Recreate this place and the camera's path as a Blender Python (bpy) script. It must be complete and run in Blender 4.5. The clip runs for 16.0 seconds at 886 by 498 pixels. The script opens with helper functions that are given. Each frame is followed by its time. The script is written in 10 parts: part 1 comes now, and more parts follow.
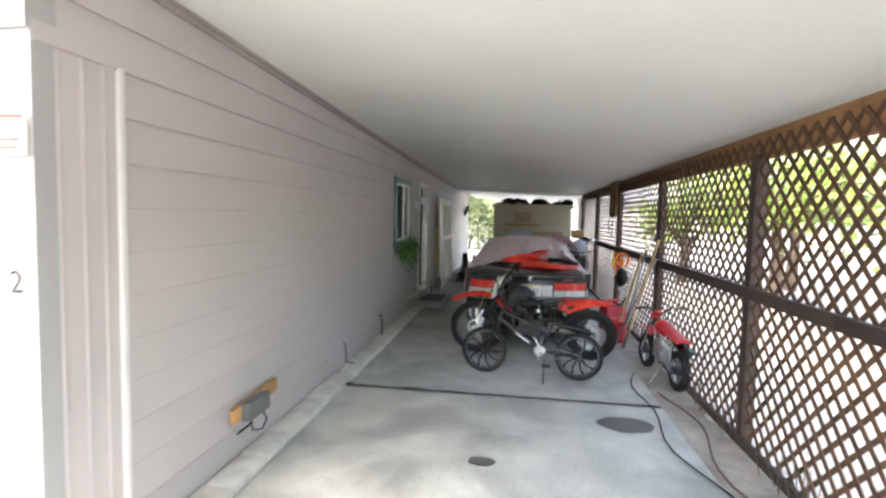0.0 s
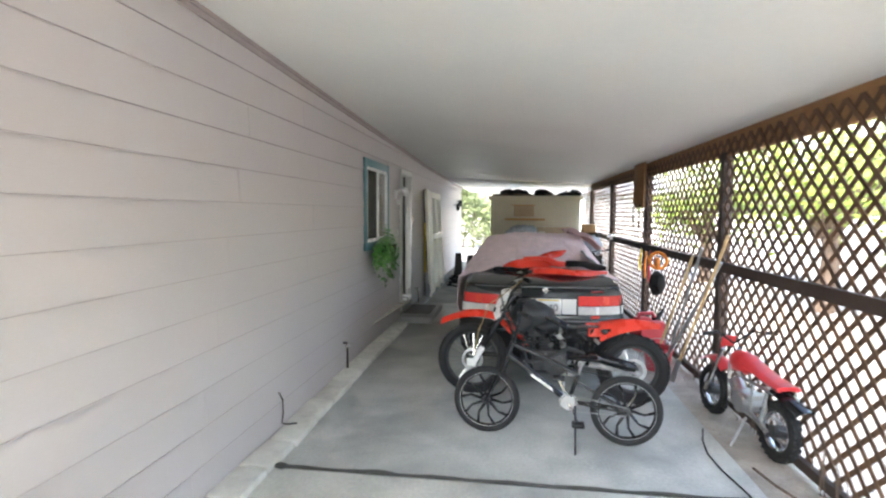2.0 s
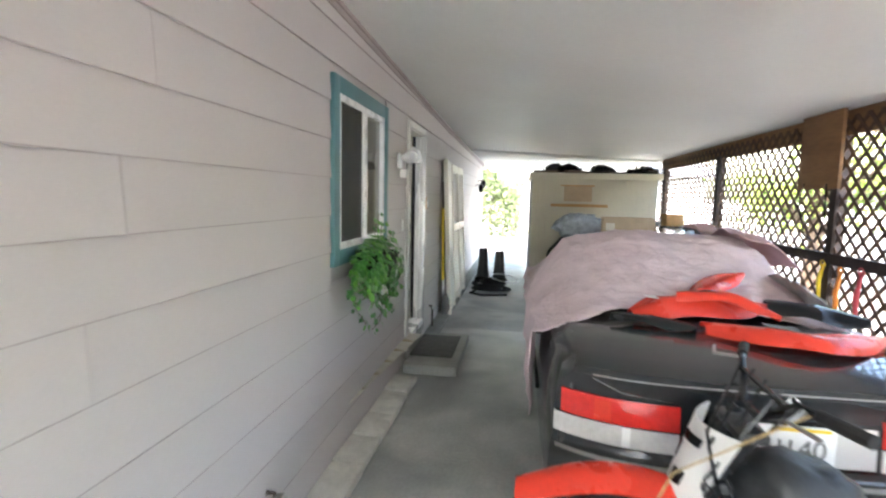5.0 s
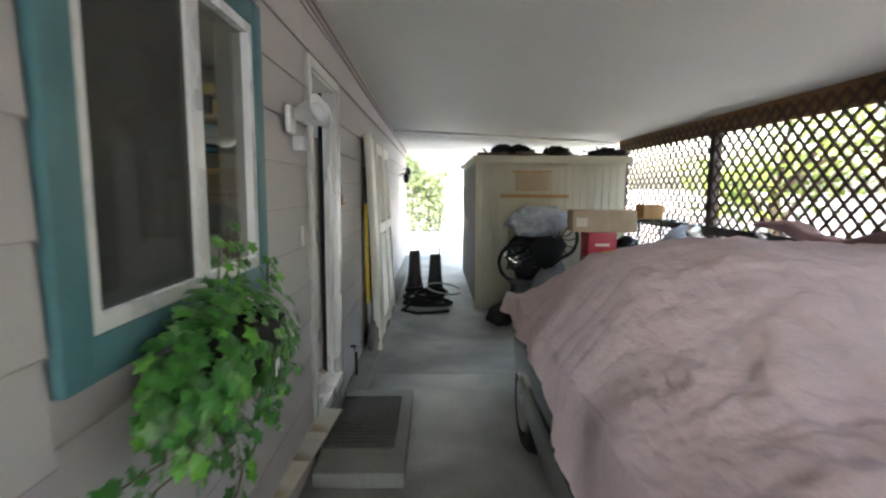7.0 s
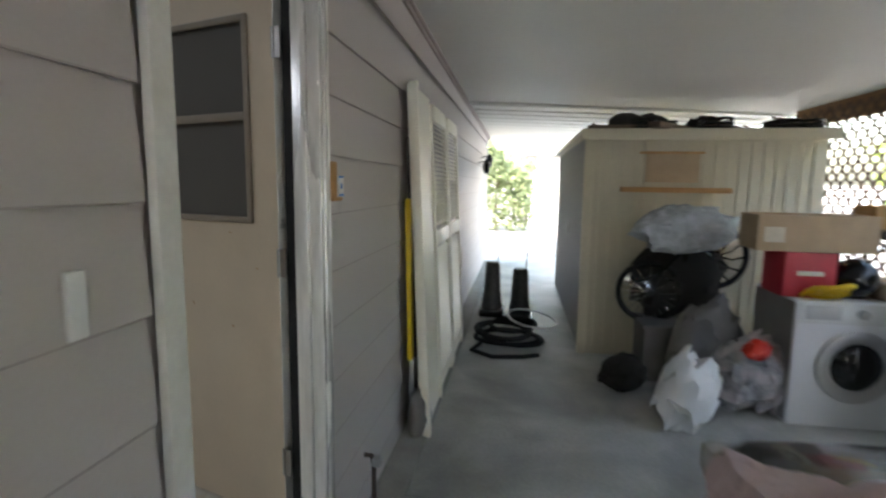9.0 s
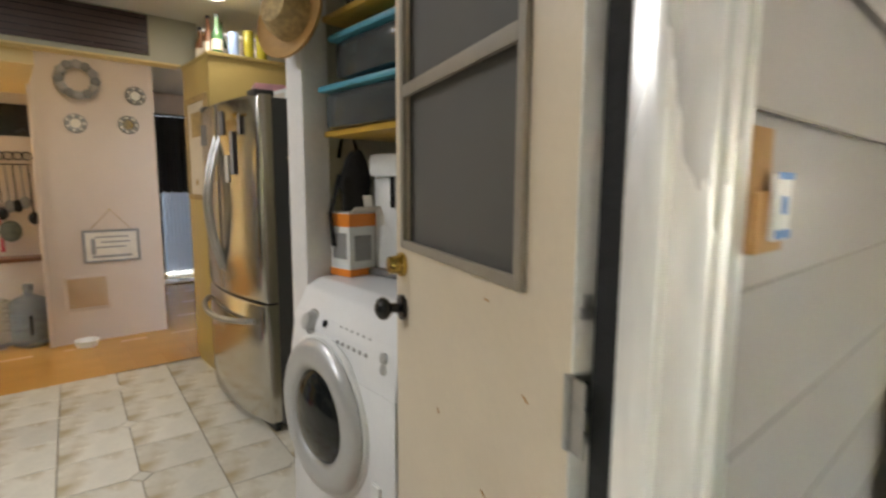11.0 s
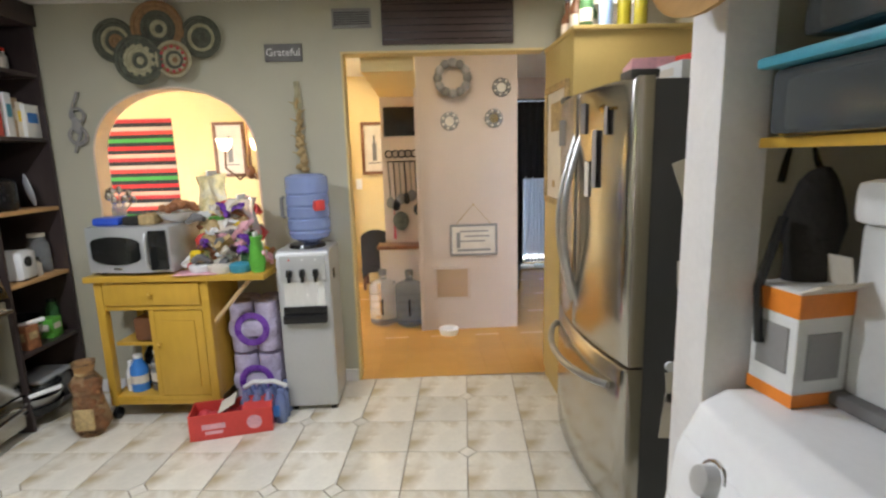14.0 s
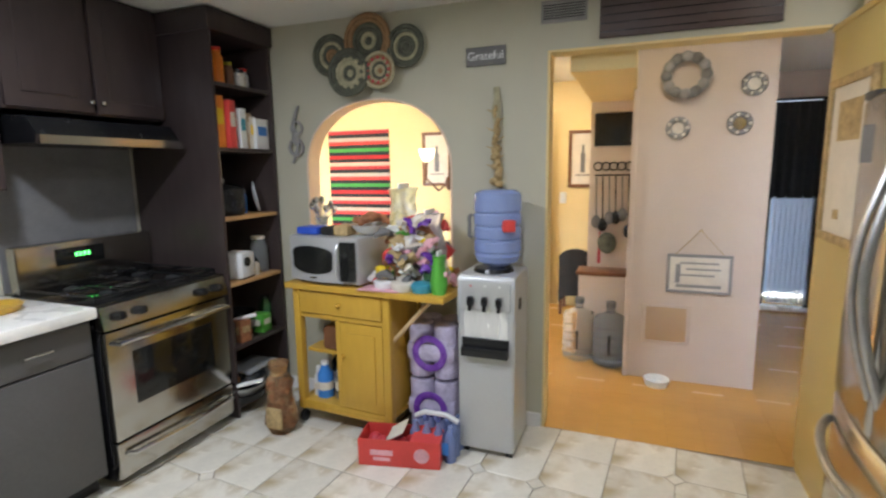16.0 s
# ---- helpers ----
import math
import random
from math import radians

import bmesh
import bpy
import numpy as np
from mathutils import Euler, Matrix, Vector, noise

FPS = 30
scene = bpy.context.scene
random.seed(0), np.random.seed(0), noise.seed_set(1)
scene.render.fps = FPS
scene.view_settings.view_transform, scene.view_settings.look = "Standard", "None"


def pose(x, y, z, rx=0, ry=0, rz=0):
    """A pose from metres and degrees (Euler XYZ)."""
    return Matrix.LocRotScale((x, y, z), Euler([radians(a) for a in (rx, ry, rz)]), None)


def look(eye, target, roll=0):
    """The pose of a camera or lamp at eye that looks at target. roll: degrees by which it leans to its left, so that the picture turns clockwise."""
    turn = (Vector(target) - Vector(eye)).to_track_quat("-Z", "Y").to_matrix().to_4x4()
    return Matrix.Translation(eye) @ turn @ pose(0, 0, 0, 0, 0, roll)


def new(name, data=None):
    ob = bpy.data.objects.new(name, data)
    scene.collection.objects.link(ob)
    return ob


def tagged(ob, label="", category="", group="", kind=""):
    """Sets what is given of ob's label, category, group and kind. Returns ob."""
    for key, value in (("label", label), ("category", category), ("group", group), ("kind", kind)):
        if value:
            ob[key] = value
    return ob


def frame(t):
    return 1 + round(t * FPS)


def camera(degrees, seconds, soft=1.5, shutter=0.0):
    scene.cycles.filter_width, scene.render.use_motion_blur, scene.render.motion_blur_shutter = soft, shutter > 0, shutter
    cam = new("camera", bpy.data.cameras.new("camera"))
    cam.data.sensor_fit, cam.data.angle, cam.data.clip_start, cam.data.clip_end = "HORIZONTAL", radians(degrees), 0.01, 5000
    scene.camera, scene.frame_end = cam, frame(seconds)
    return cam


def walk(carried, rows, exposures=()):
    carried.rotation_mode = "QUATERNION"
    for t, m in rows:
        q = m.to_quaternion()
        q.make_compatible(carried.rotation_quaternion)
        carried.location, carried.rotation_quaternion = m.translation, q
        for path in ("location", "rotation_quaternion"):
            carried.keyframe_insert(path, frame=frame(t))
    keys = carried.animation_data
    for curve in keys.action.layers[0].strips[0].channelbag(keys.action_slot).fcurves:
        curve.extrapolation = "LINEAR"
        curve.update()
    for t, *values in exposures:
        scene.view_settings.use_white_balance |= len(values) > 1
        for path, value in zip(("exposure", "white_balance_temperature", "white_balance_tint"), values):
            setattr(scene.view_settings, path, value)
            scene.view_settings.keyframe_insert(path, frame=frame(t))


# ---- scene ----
cam = camera(82.0, 16.0, soft=2.3, shutter=0.5)
PATH = [
    (0, (0.034, -0.077, 1.744), (-0.253, 1.898, 1.611), 1.3),
    (0.5, (-0.063, 0.369, 1.744), (-0.277, 2.356, 1.687), -0.4),
    (1, (-0.092, 0.764, 1.733), (-0.342, 2.746, 1.628), 0.5),
    (1.5, (-0.08, 1.249, 1.72), (-0.386, 3.221, 1.58), 2.3),
    (2, (-0.118, 1.717, 1.682), (-0.383, 3.694, 1.54), 0.3),
    (2.5, (-0.156, 2.228, 1.676), (-0.418, 4.205, 1.517), -0.6),
    (3, (-0.16, 2.737, 1.68), (-0.525, 4.696, 1.517), 2.0),
    (3.5, (-0.263, 3.216, 1.655), (-0.606, 5.18, 1.487), 0.4),
    (4, (-0.413, 3.699, 1.656), (-0.732, 5.662, 1.443), 0.1),
    (4.2, (-0.488, 3.922, 1.665), (-0.827, 5.883, 1.469), 0.5),
    (6.3, (-1.108, 6.002, 1.625), (-1.121, 7.989, 1.399), 0.8),
    (6.5, (-1.131, 6.182, 1.648), (-1.087, 8.169, 1.423), -0.1),
    (7, (-1.137, 6.653, 1.62), (-1.105, 8.64, 1.388), 0.3),
    (7.5, (-1.116, 7.183, 1.599), (-1.127, 9.163, 1.32), 1.3),
    (8, (-1.124, 7.667, 1.593), (-1.081, 9.653, 1.362), 1.9),
    (8.2, (-1.119, 7.871, 1.58), (-1.103, 9.856, 1.331), 1.6),
    (10.3, (-1.39, 9.603, 1.552), (-2.527, 11.229, 1.305), 1.3),
    (10.5, (-1.446, 9.675, 1.546), (-2.715, 11.194, 1.264), 1.0),
    (11, (-1.623, 9.813, 1.577), (-3.128, 11.105, 1.324), 0.3),
    (11.5, (-1.755, 9.899, 1.63), (-3.445, 10.932, 1.352), -1.0),
    (12, (-1.849, 9.976, 1.646), (-3.757, 10.503, 1.366), 0.1),
    (12.5, (-1.929, 10.026, 1.646), (-3.893, 10.248, 1.334), -0.3),
    (13, (-2.053, 10.034, 1.652), (-4.026, 10.195, 1.364), -0.4),
    (13.5, (-2.249, 10.033, 1.705), (-4.223, 10.172, 1.415), -0.4),
    (14, (-2.366, 10.052, 1.757), (-4.333, 10.122, 1.399), -1.6),
    (14.5, (-2.503, 10.093, 1.766), (-4.464, 9.923, 1.413), -1.2),
    (15, (-2.6, 10.106, 1.775), (-4.532, 9.715, 1.441), -0.9),
    (15.5, (-2.721, 10.073, 1.792), (-4.628, 9.535, 1.518), -0.5),
    (16, (-2.812, 10.045, 1.791), (-4.659, 9.344, 1.479), -0.8),
]
walk(cam, [(t, look(eye, target, roll)) for t, eye, target, roll in PATH],
     exposures=[(0, 3.24, 6500, 10), (1, 3.52, 6500, 10), (2, 3.88, 6500, 10), (3, 4.2, 6500, 10), (4, 4.6, 6500, 10), (6.4, 4.3, 6500, 10), (7.5, 3.92, 6500, 10), (8.2, 3.9, 6500, 10),
                (10.3, 4.55, 7100, 10), (10.5, 4.75, 7300, 10), (11.0, 5.1, 7300, 10), (11.5, 5.45, 7300, 10), (12.5, 5.5, 7200, 10), (14.5, 5.5, 6600, 10), (16, 5.5, 6400, 10)])

# ---------------------------------------------------------------- light and exposure
world = bpy.data.worlds.new("sky")
scene.world = world
world.use_nodes = True
wn = world.node_tree
sky = wn.nodes.new("ShaderNodeTexSky")
sky.sky_type = "NISHITA"
sky.sun_disc = False
sky.sun_elevation, sky.sun_rotation = radians(58), radians(205)
sky.dust_density, sky.air_density = 4.0, 1.3
wn.nodes["Background"].inputs[1].default_value = 0.15
wn.links.new(sky.outputs[0], wn.nodes["Background"].inputs[0])

sun = new("sun", bpy.data.lights.new("sun", "SUN"))
sun.data.energy, sun.data.angle, sun.data.color = 0.5, radians(40), (1.0, 0.96, 0.9)
sun.matrix_world = look((-6, -13, 23), (0, 0, 0))


def lamp(name, loc, target, power, size, color, kind="AREA", spread=180):
    ob = new(name, bpy.data.lights.new(name, kind))
    ob.data.energy, ob.data.color = power, color
    if kind == "AREA":
        ob.data.shape, ob.data.size, ob.data.spread = "DISK", size, radians(spread)
    else:
        ob.data.shadow_soft_size = size
    ob.matrix_world = look(loc, target)
    return ob


lamp("ceiling_spot_light", (-4.98, 10.86, 2.672), (-4.98, 10.87, 0), 0.103, 0.12, (0.96, 0.94, 0.92))
# two unseen spots added to light the kitchen, the second for the stove side
lamp("ceiling_spot_light", (-4.10, 9.70, 2.672), (-4.10, 9.71, 0), 0.34, 0.14, (0.84, 0.91, 1.05))
lamp("ceiling_spot_light", (-3.55, 8.45, 2.672), (-3.55, 8.46, 0), 0.98, 0.14, (0.84, 0.91, 1.05))
# no fixture in the hall: both lamps are added to brighten it
lamp("hall_fill_light", (-6.10, 10.20, 2.655), (-6.10, 10.21, 0), 0.057, 0.16, (1.0, 0.91, 0.76))
lamp("hall_fill_light", (-7.75, 9.30, 2.655), (-7.75, 9.31, 0), 0.207, 0.16, (1.0, 0.86, 0.64))
for px, py in ((-6.75, 8.42), (-6.93, 8.63), (-6.72, 8.74)):
    lamp("chandelier_light", (px, py, 1.98), (px, py, 3), 0.145, 0.04, (1.0, 0.75, 0.44), "POINT")

# ---------------------------------------------------------------- mesh helpers


def box(bm, c, s, bev=0.0, rot=None, seg=2):
    """A box with its centre and size, bevelled."""
    m = Matrix.Translation(c) @ (rot.to_4x4() if rot else Matrix()) @ Matrix.Diagonal((*s, 1))
    vs = bmesh.ops.create_cube(bm, size=1, matrix=m)["verts"]
    if bev:
        es = list({e for v in vs for e in v.link_edges})
        bmesh.ops.bevel(bm, geom=es, offset=min(bev, min(s) * 0.45), segments=seg, affect="EDGES", profile=0.6)


def slab(bm, x0, x1, y0, y1, z0, z1, bev=0.0):
    box(bm, ((x0 + x1) / 2, (y0 + y1) / 2, (z0 + z1) / 2), (abs(x1 - x0), abs(y1 - y0), abs(z1 - z0)), bev)


def cyl(bm, p0, p1, r0, r1=None, seg=16, bev=0.0):
    p0, p1 = Vector(p0), Vector(p1)
    d = p1 - p0
    m = Matrix.Translation((p0 + p1) / 2) @ d.to_track_quat("Z", "Y").to_matrix().to_4x4()
    vs = bmesh.ops.create_cone(bm, cap_ends=True, segments=seg, radius1=r0, radius2=r0 if r1 is None else r1, depth=d.length, matrix=m)["verts"]
    if bev:
        es = [e for e in {e for v in vs for e in v.link_edges} if len({f for f in e.link_faces if len(f.verts) > 4}) == 1]
        bmesh.ops.bevel(bm, geom=es, offset=bev, segments=2, affect="EDGES", profile=0.6)


def ball(bm, c, s, seg=14):
    s = (s, s, s) if isinstance(s, (int, float)) else s
    bmesh.ops.create_uvsphere(bm, u_segments=seg, v_segments=max(6, seg * 2 // 3), radius=1, matrix=Matrix.Translation(c) @ Matrix.Diagonal((*s, 1)))


def tube(bm, pts, r, seg=8, closed=False):
    """A round tube along points; r may be a number or one radius for each point."""
    pts = [Vector(p) for p in pts]
    n = len(pts)
    rr = [r] * n if isinstance(r, (int, float)) else r
    rings = []
    side = None
    for i, p in enumerate(pts):
        a = pts[i - 1] if (i or closed) else p
        b = pts[(i + 1) % n] if (i < n - 1 or closed) else p
        d = (b - a).normalized()
        if side is None:
            side = d.orthogonal().normalized()
        side = (side - d * side.dot(d)).normalized()
        up = d.cross(side)
        rings.append([bm.verts.new(p + (side * math.cos(k * math.tau / seg) + up * math.sin(k * math.tau / seg)) * rr[i]) for k in range(seg)])
    for i in range(n if closed else n - 1):
        a, b = rings[i], rings[(i + 1) % n]
        for k in range(seg):
            bm.faces.new((a[k], a[(k + 1) % seg], b[(k + 1) % seg], b[k]))
    if not closed:
        bm.faces.new(rings[0][::-1])
        bm.faces.new(rings[-1])


def ring(bm, c, axis, R, r, seg=36, sides=10, squash=1.0):
    """A torus about an axis."""
    q = Vector(axis).to_track_quat("Z", "Y")
    rows = []
    for i in range(seg):
        a = i * math.tau / seg
        row = []
        for k in range(sides):
            b = k * math.tau / sides
            rad = R + r * math.cos(b)
            row.append(bm.verts.new(Vector(c) + q @ Vector((rad * math.cos(a), rad * math.sin(a), r * squash * math.sin(b)))))
        rows.append(row)
    for i in range(seg):
        a, b = rows[i], rows[(i + 1) % seg]
        for k in range(sides):
            bm.faces.new((a[k], b[k], b[(k + 1) % sides], a[(k + 1) % sides]))


def lathe(bm, prof, c=(0, 0, 0), seg=24, rot=None):
    """A turned shape: profile of (radius, height)."""
    m = Matrix.Translation(c) @ (rot.to_4x4() if rot else Matrix())
    rows = []
    for r, z in prof:
        rows.append([bm.verts.new(m @ Vector((r * math.cos(i * math.tau / seg), r * math.sin(i * math.tau / seg), z))) for i in range(seg)])
    for a, b in zip(rows, rows[1:]):
        for k in range(seg):
            bm.faces.new((a[k], a[(k + 1) % seg], b[(k + 1) % seg], b[k]))
    if prof[0][0] > 1e-4:
        bm.faces.new(rows[0][::-1])
    if prof[-1][0] > 1e-4:
        bm.faces.new(rows[-1])


def prism(bm, poly, fn, a, b):
    """Extrudes a 2D outline between a and b; fn(u, v, w) gives the place."""
    lo = [bm.verts.new(fn(u, v, a)) for u, v in poly]
    hi = [bm.verts.new(fn(u, v, b)) for u, v in poly]
    n = len(poly)
    bm.faces.new(lo[::-1])
    bm.faces.new(hi)
    for i in range(n):
        bm.faces.new((lo[i], lo[(i + 1) % n], hi[(i + 1) % n], hi[i]))


def sheet(bm, fn, nu, nv, thick=0.0):
    """A grid surface fn(u, v), u and v from 0 to 1, with a thickness."""
    g = [[bm.verts.new(fn(i / nu, j / nv)) for j in range(nv + 1)] for i in range(nu + 1)]
    fs = [bm.faces.new((g[i][j], g[i + 1][j], g[i + 1][j + 1], g[i][j + 1])) for i in range(nu) for j in range(nv)]
    if thick:
        bm.normal_update()
        bmesh.ops.solidify(bm, geom=fs, thickness=thick)


def finish(bm, name, material, smooth=35):
    bmesh.ops.recalc_face_normals(bm, faces=bm.faces[:])
    me = bpy.data.meshes.new(name)
    bm.to_mesh(me)
    bm.free()
    me.materials.append(material)
    if smooth:
        me.polygons.foreach_set("use_smooth", [True] * len(me.polygons))
        me.set_sharp_from_angle(angle=radians(smooth))
    return me


def thing(name, label, category, x=0, y=0, z=0, rz=0, group="", kind=""):
    ob = new(name)
    ob.empty_display_size = 0.1
    ob.matrix_basis = pose(x, y, z, 0, 0, rz)
    return tagged(ob, label, category, group, kind)


def part(name, bm, material, parent, label="", smooth=35):
    ob = new(name, finish(bm, name, material, smooth))
    ob.parent = parent
    return tagged(ob, label)


def solo(name, bm, material, label, category, kind="", smooth=35, group=""):
    return tagged(new(name, finish(bm, name, material, smooth)), label, category, group, kind)


def made(fn, *a, **k):
    """A new bmesh with one shape in it."""
    bm = bmesh.new()
    fn(bm, *a, **k)
    return bm


def many(*calls):
    bm = bmesh.new()
    for fn, *a in calls:
        fn(bm, *a)
    return bm


def words(text, size, material, parent, m, label="", depth=0.001):
    """Lettering as a mesh."""
    cu = bpy.data.curves.new("lettering", "FONT")
    cu.body, cu.size, cu.extrude, cu.align_x, cu.align_y = text, size, depth, "CENTER", "CENTER"
    tmp = bpy.data.objects.new("lettering", cu)
    me = bpy.data.meshes.new_from_object(tmp)
    bpy.data.objects.remove(tmp)
    me.materials.clear()
    me.materials.append(material)
    ob = new("lettering", me)
    ob.parent = parent
    ob.matrix_basis = m
    return tagged(ob, label)


# ---------------------------------------------------------------- materials


def mat(name, color, rough=0.6, metal=0.0, vary=0.12, scale=6.0, fine=60.0, bump=0.1, stain=None, stain_amount=0.5, rand=0.0, stretch=(1, 1, 1), coat=0.0, ior=1.45):
    """A surface with two scales of variation, an optional stain colour and bump."""
    m = bpy.data.materials.new(name)
    m.use_nodes = True
    nt = m.node_tree
    N, L = nt.nodes, nt.links
    b = N["Principled BSDF"]
    b.inputs["Roughness"].default_value, b.inputs["Metallic"].default_value = rough, metal
    b.inputs["Coat Weight"].default_value, b.inputs["IOR"].default_value = coat, ior
    tc = N.new("ShaderNodeTexCoord")
    mp = N.new("ShaderNodeMapping")
    mp.inputs["Scale"].default_value = stretch
    L.new(tc.outputs["Object"], mp.inputs[0])
    n1 = N.new("ShaderNodeTexNoise")
    n1.inputs["Scale"].default_value, n1.inputs["Detail"].default_value = scale, 5
    n2 = N.new("ShaderNodeTexNoise")
    n2.inputs["Scale"].default_value, n2.inputs["Detail"].default_value = fine, 3
    for n in (n1, n2):
        L.new(mp.outputs[0], n.inputs["Vector"])
    add = N.new("ShaderNodeMath")
    add.operation = "MULTIPLY_ADD"
    L.new(n2.outputs["Fac"], add.inputs[0])
    add.inputs[1].default_value = 0.5
    L.new(n1.outputs["Fac"], add.inputs[2])
    ramp = N.new("ShaderNodeMapRange")
    ramp.inputs["From Min"].default_value, ramp.inputs["From Max"].default_value = 0.45, 1.05
    ramp.inputs["To Min"].default_value, ramp.inputs["To Max"].default_value = 1 - vary, 1 + vary
    L.new(add.outputs[0], ramp.inputs[0])
    src = ramp.outputs[0]
    if rand:
        info = N.new("ShaderNodeObjectInfo")
        r2 = N.new("ShaderNodeMapRange")
        r2.inputs["To Min"].default_value, r2.inputs["To Max"].default_value = 1 - rand, 1 + rand
        L.new(info.outputs["Random"], r2.inputs[0])
        mu = N.new("ShaderNodeMath")
        mu.operation = "MULTIPLY"
        L.new(src, mu.inputs[0])
        L.new(r2.outputs[0], mu.inputs[1])
        src = mu.outputs[0]
    sc = N.new("ShaderNodeVectorMath")
    sc.operation = "SCALE"
    sc.inputs[0].default_value = color
    L.new(src, sc.inputs["Scale"])
    out = sc.outputs[0]
    if stain:
        n3 = N.new("ShaderNodeTexNoise")
        n3.inputs["Scale"].default_value, n3.inputs["Detail"].default_value = scale * 0.45, 7
        n3.inputs["Distortion"].default_value = 0.6
        L.new(mp.outputs[0], n3.inputs["Vector"])
        r3 = N.new("ShaderNodeMapRange")
        r3.inputs["From Min"].default_value, r3.inputs["From Max"].default_value = 0.48, 0.68
        r3.inputs["To Max"].default_value = stain_amount
        L.new(n3.outputs["Fac"], r3.inputs[0])
        mx = N.new("ShaderNodeMix")
        mx.data_type = "RGBA"
        L.new(r3.outputs[0], mx.inputs["Factor"])
        L.new(out, mx.inputs["A"])
        mx.inputs["B"].default_value = (*stain, 1)
        out = mx.outputs["Result"]
    L.new(out, b.inputs["Base Color"])
    if bump:
        bp = N.new("ShaderNodeBump")
        bp.inputs["Strength"].default_value, bp.inputs["Distance"].default_value = bump, 0.01
        L.new(add.outputs[0], bp.inputs["Height"])
        L.new(bp.outputs[0], b.inputs["Normal"])
        rr = N.new("ShaderNodeMapRange")
        rr.inputs["From Min"].default_value, rr.inputs["From Max"].default_value = 0.45, 1.05
        rr.inputs["To Min"].default_value, rr.inputs["To Max"].default_value = max(0.02, rough - 0.08), min(1, rough + 0.08)
        L.new(n1.outputs["Fac"], rr.inputs[0])
        L.new(rr.outputs[0], b.inputs["Roughness"])
    return m


def clear(name, color=(1, 1, 1), rough=0.02, trans=1.0, ior=1.45):
    m = bpy.data.materials.new(name)
    m.use_nodes = True
    b = m.node_tree.nodes["Principled BSDF"]
    b.inputs["Base Color"].default_value = (*color, 1)
    b.inputs["Roughness"].default_value, b.inputs["IOR"].default_value = rough, ior
    b.inputs["Transmission Weight"].default_value = trans
    return m


def glow(name, color, strength):
    m = bpy.data.materials.new(name)
    m.use_nodes = True
    b = m.node_tree.nodes["Principled BSDF"]
    b.inputs["Base Color"].default_value = (*color, 1)
    b.inputs["Emission Color"].default_value = (*color, 1)
    b.inputs["Emission Strength"].default_value = strength
    return m


def stripes(name, colors, axis, freq, rough=0.9):
    """Woven stripes along one axis, in a run of colours."""
    m = mat(name, (1, 1, 1), rough, bump=0.3, fine=220)
    N, L = m.node_tree.nodes, m.node_tree.links
    tc = N.new("ShaderNodeTexCoord")
    sp = N.new("ShaderNodeSeparateXYZ")
    L.new(tc.outputs["Object"], sp.inputs[0])
    mul = N.new("ShaderNodeMath")
    mul.operation = "MULTIPLY"
    mul.inputs[1].default_value = freq
    L.new(sp.outputs[axis], mul.inputs[0])
    fr = N.new("ShaderNodeMath")
    fr.operation = "FRACT"
    L.new(mul.outputs[0], fr.inputs[0])
    cr = N.new("ShaderNodeValToRGB")
    cr.color_ramp.interpolation = "CONSTANT"
    els = cr.color_ramp.elements
    while len(els) < len(colors):
        els.new(0.5)
    for i, c in enumerate(colors):
        els[i].position = i / len(colors)
    for i, c in enumerate(colors):
        els[i].color = (*c, 1)
    L.new(fr.outputs[0], cr.inputs[0])
    L.new(cr.outputs[0], N["Principled BSDF"].inputs["Base Color"])
    return m


M = {}
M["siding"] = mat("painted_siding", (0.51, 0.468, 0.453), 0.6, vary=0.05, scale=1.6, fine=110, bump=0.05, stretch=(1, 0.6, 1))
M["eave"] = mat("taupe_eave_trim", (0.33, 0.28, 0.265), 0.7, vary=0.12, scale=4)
# darker siding tone for the shadow line under each lap
M["board_edge"] = mat("board_edge_shade", (0.40, 0.355, 0.34), 0.8, vary=0.25, scale=3, bump=0.1)
M["trim_white"] = mat("white_trim_paint", (0.72, 0.70, 0.68), 0.5, vary=0.08, scale=5, bump=0.08)
M["cream_paint"] = mat("cream_door_gloss", (0.86, 0.82, 0.70), 0.45, vary=0.06, scale=6, bump=0.06)
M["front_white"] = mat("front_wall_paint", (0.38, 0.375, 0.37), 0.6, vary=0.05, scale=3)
M["roof_white"] = mat("aged_white_roof", (0.69, 0.69, 0.65), 0.6, vary=0.05, scale=0.9, fine=25, bump=0.04, stain=(0.58, 0.57, 0.52), stain_amount=0.3)
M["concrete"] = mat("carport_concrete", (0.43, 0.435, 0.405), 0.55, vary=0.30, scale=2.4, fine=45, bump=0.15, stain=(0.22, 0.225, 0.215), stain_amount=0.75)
# paler copy: the brighter daylight on the front slab is put into the colour
M["concrete_front"] = mat("front_concrete_lit", (0.64, 0.64, 0.585), 0.5, vary=0.30, scale=2.2, fine=38, bump=0.15, stain=(0.27, 0.275, 0.26), stain_amount=0.8)
M["joint"] = mat("dark_joint", (0.05, 0.05, 0.045), 0.9)
M["wet"] = mat("damp_patch", (0.12, 0.12, 0.105), 0.4, vary=0.2, scale=7)
M["kerb"] = mat("pale_kerb_stone", (0.66, 0.64, 0.58), 0.85, vary=0.16, scale=9, fine=70, bump=0.4, rand=0.08, stain=(0.38, 0.36, 0.32), stain_amount=0.4)
M["dirt"] = mat("dirt_and_gravel", (0.40, 0.36, 0.31), 0.95, vary=0.3, scale=5, fine=55, bump=0.9, stain=(0.24, 0.21, 0.17), stain_amount=0.6)
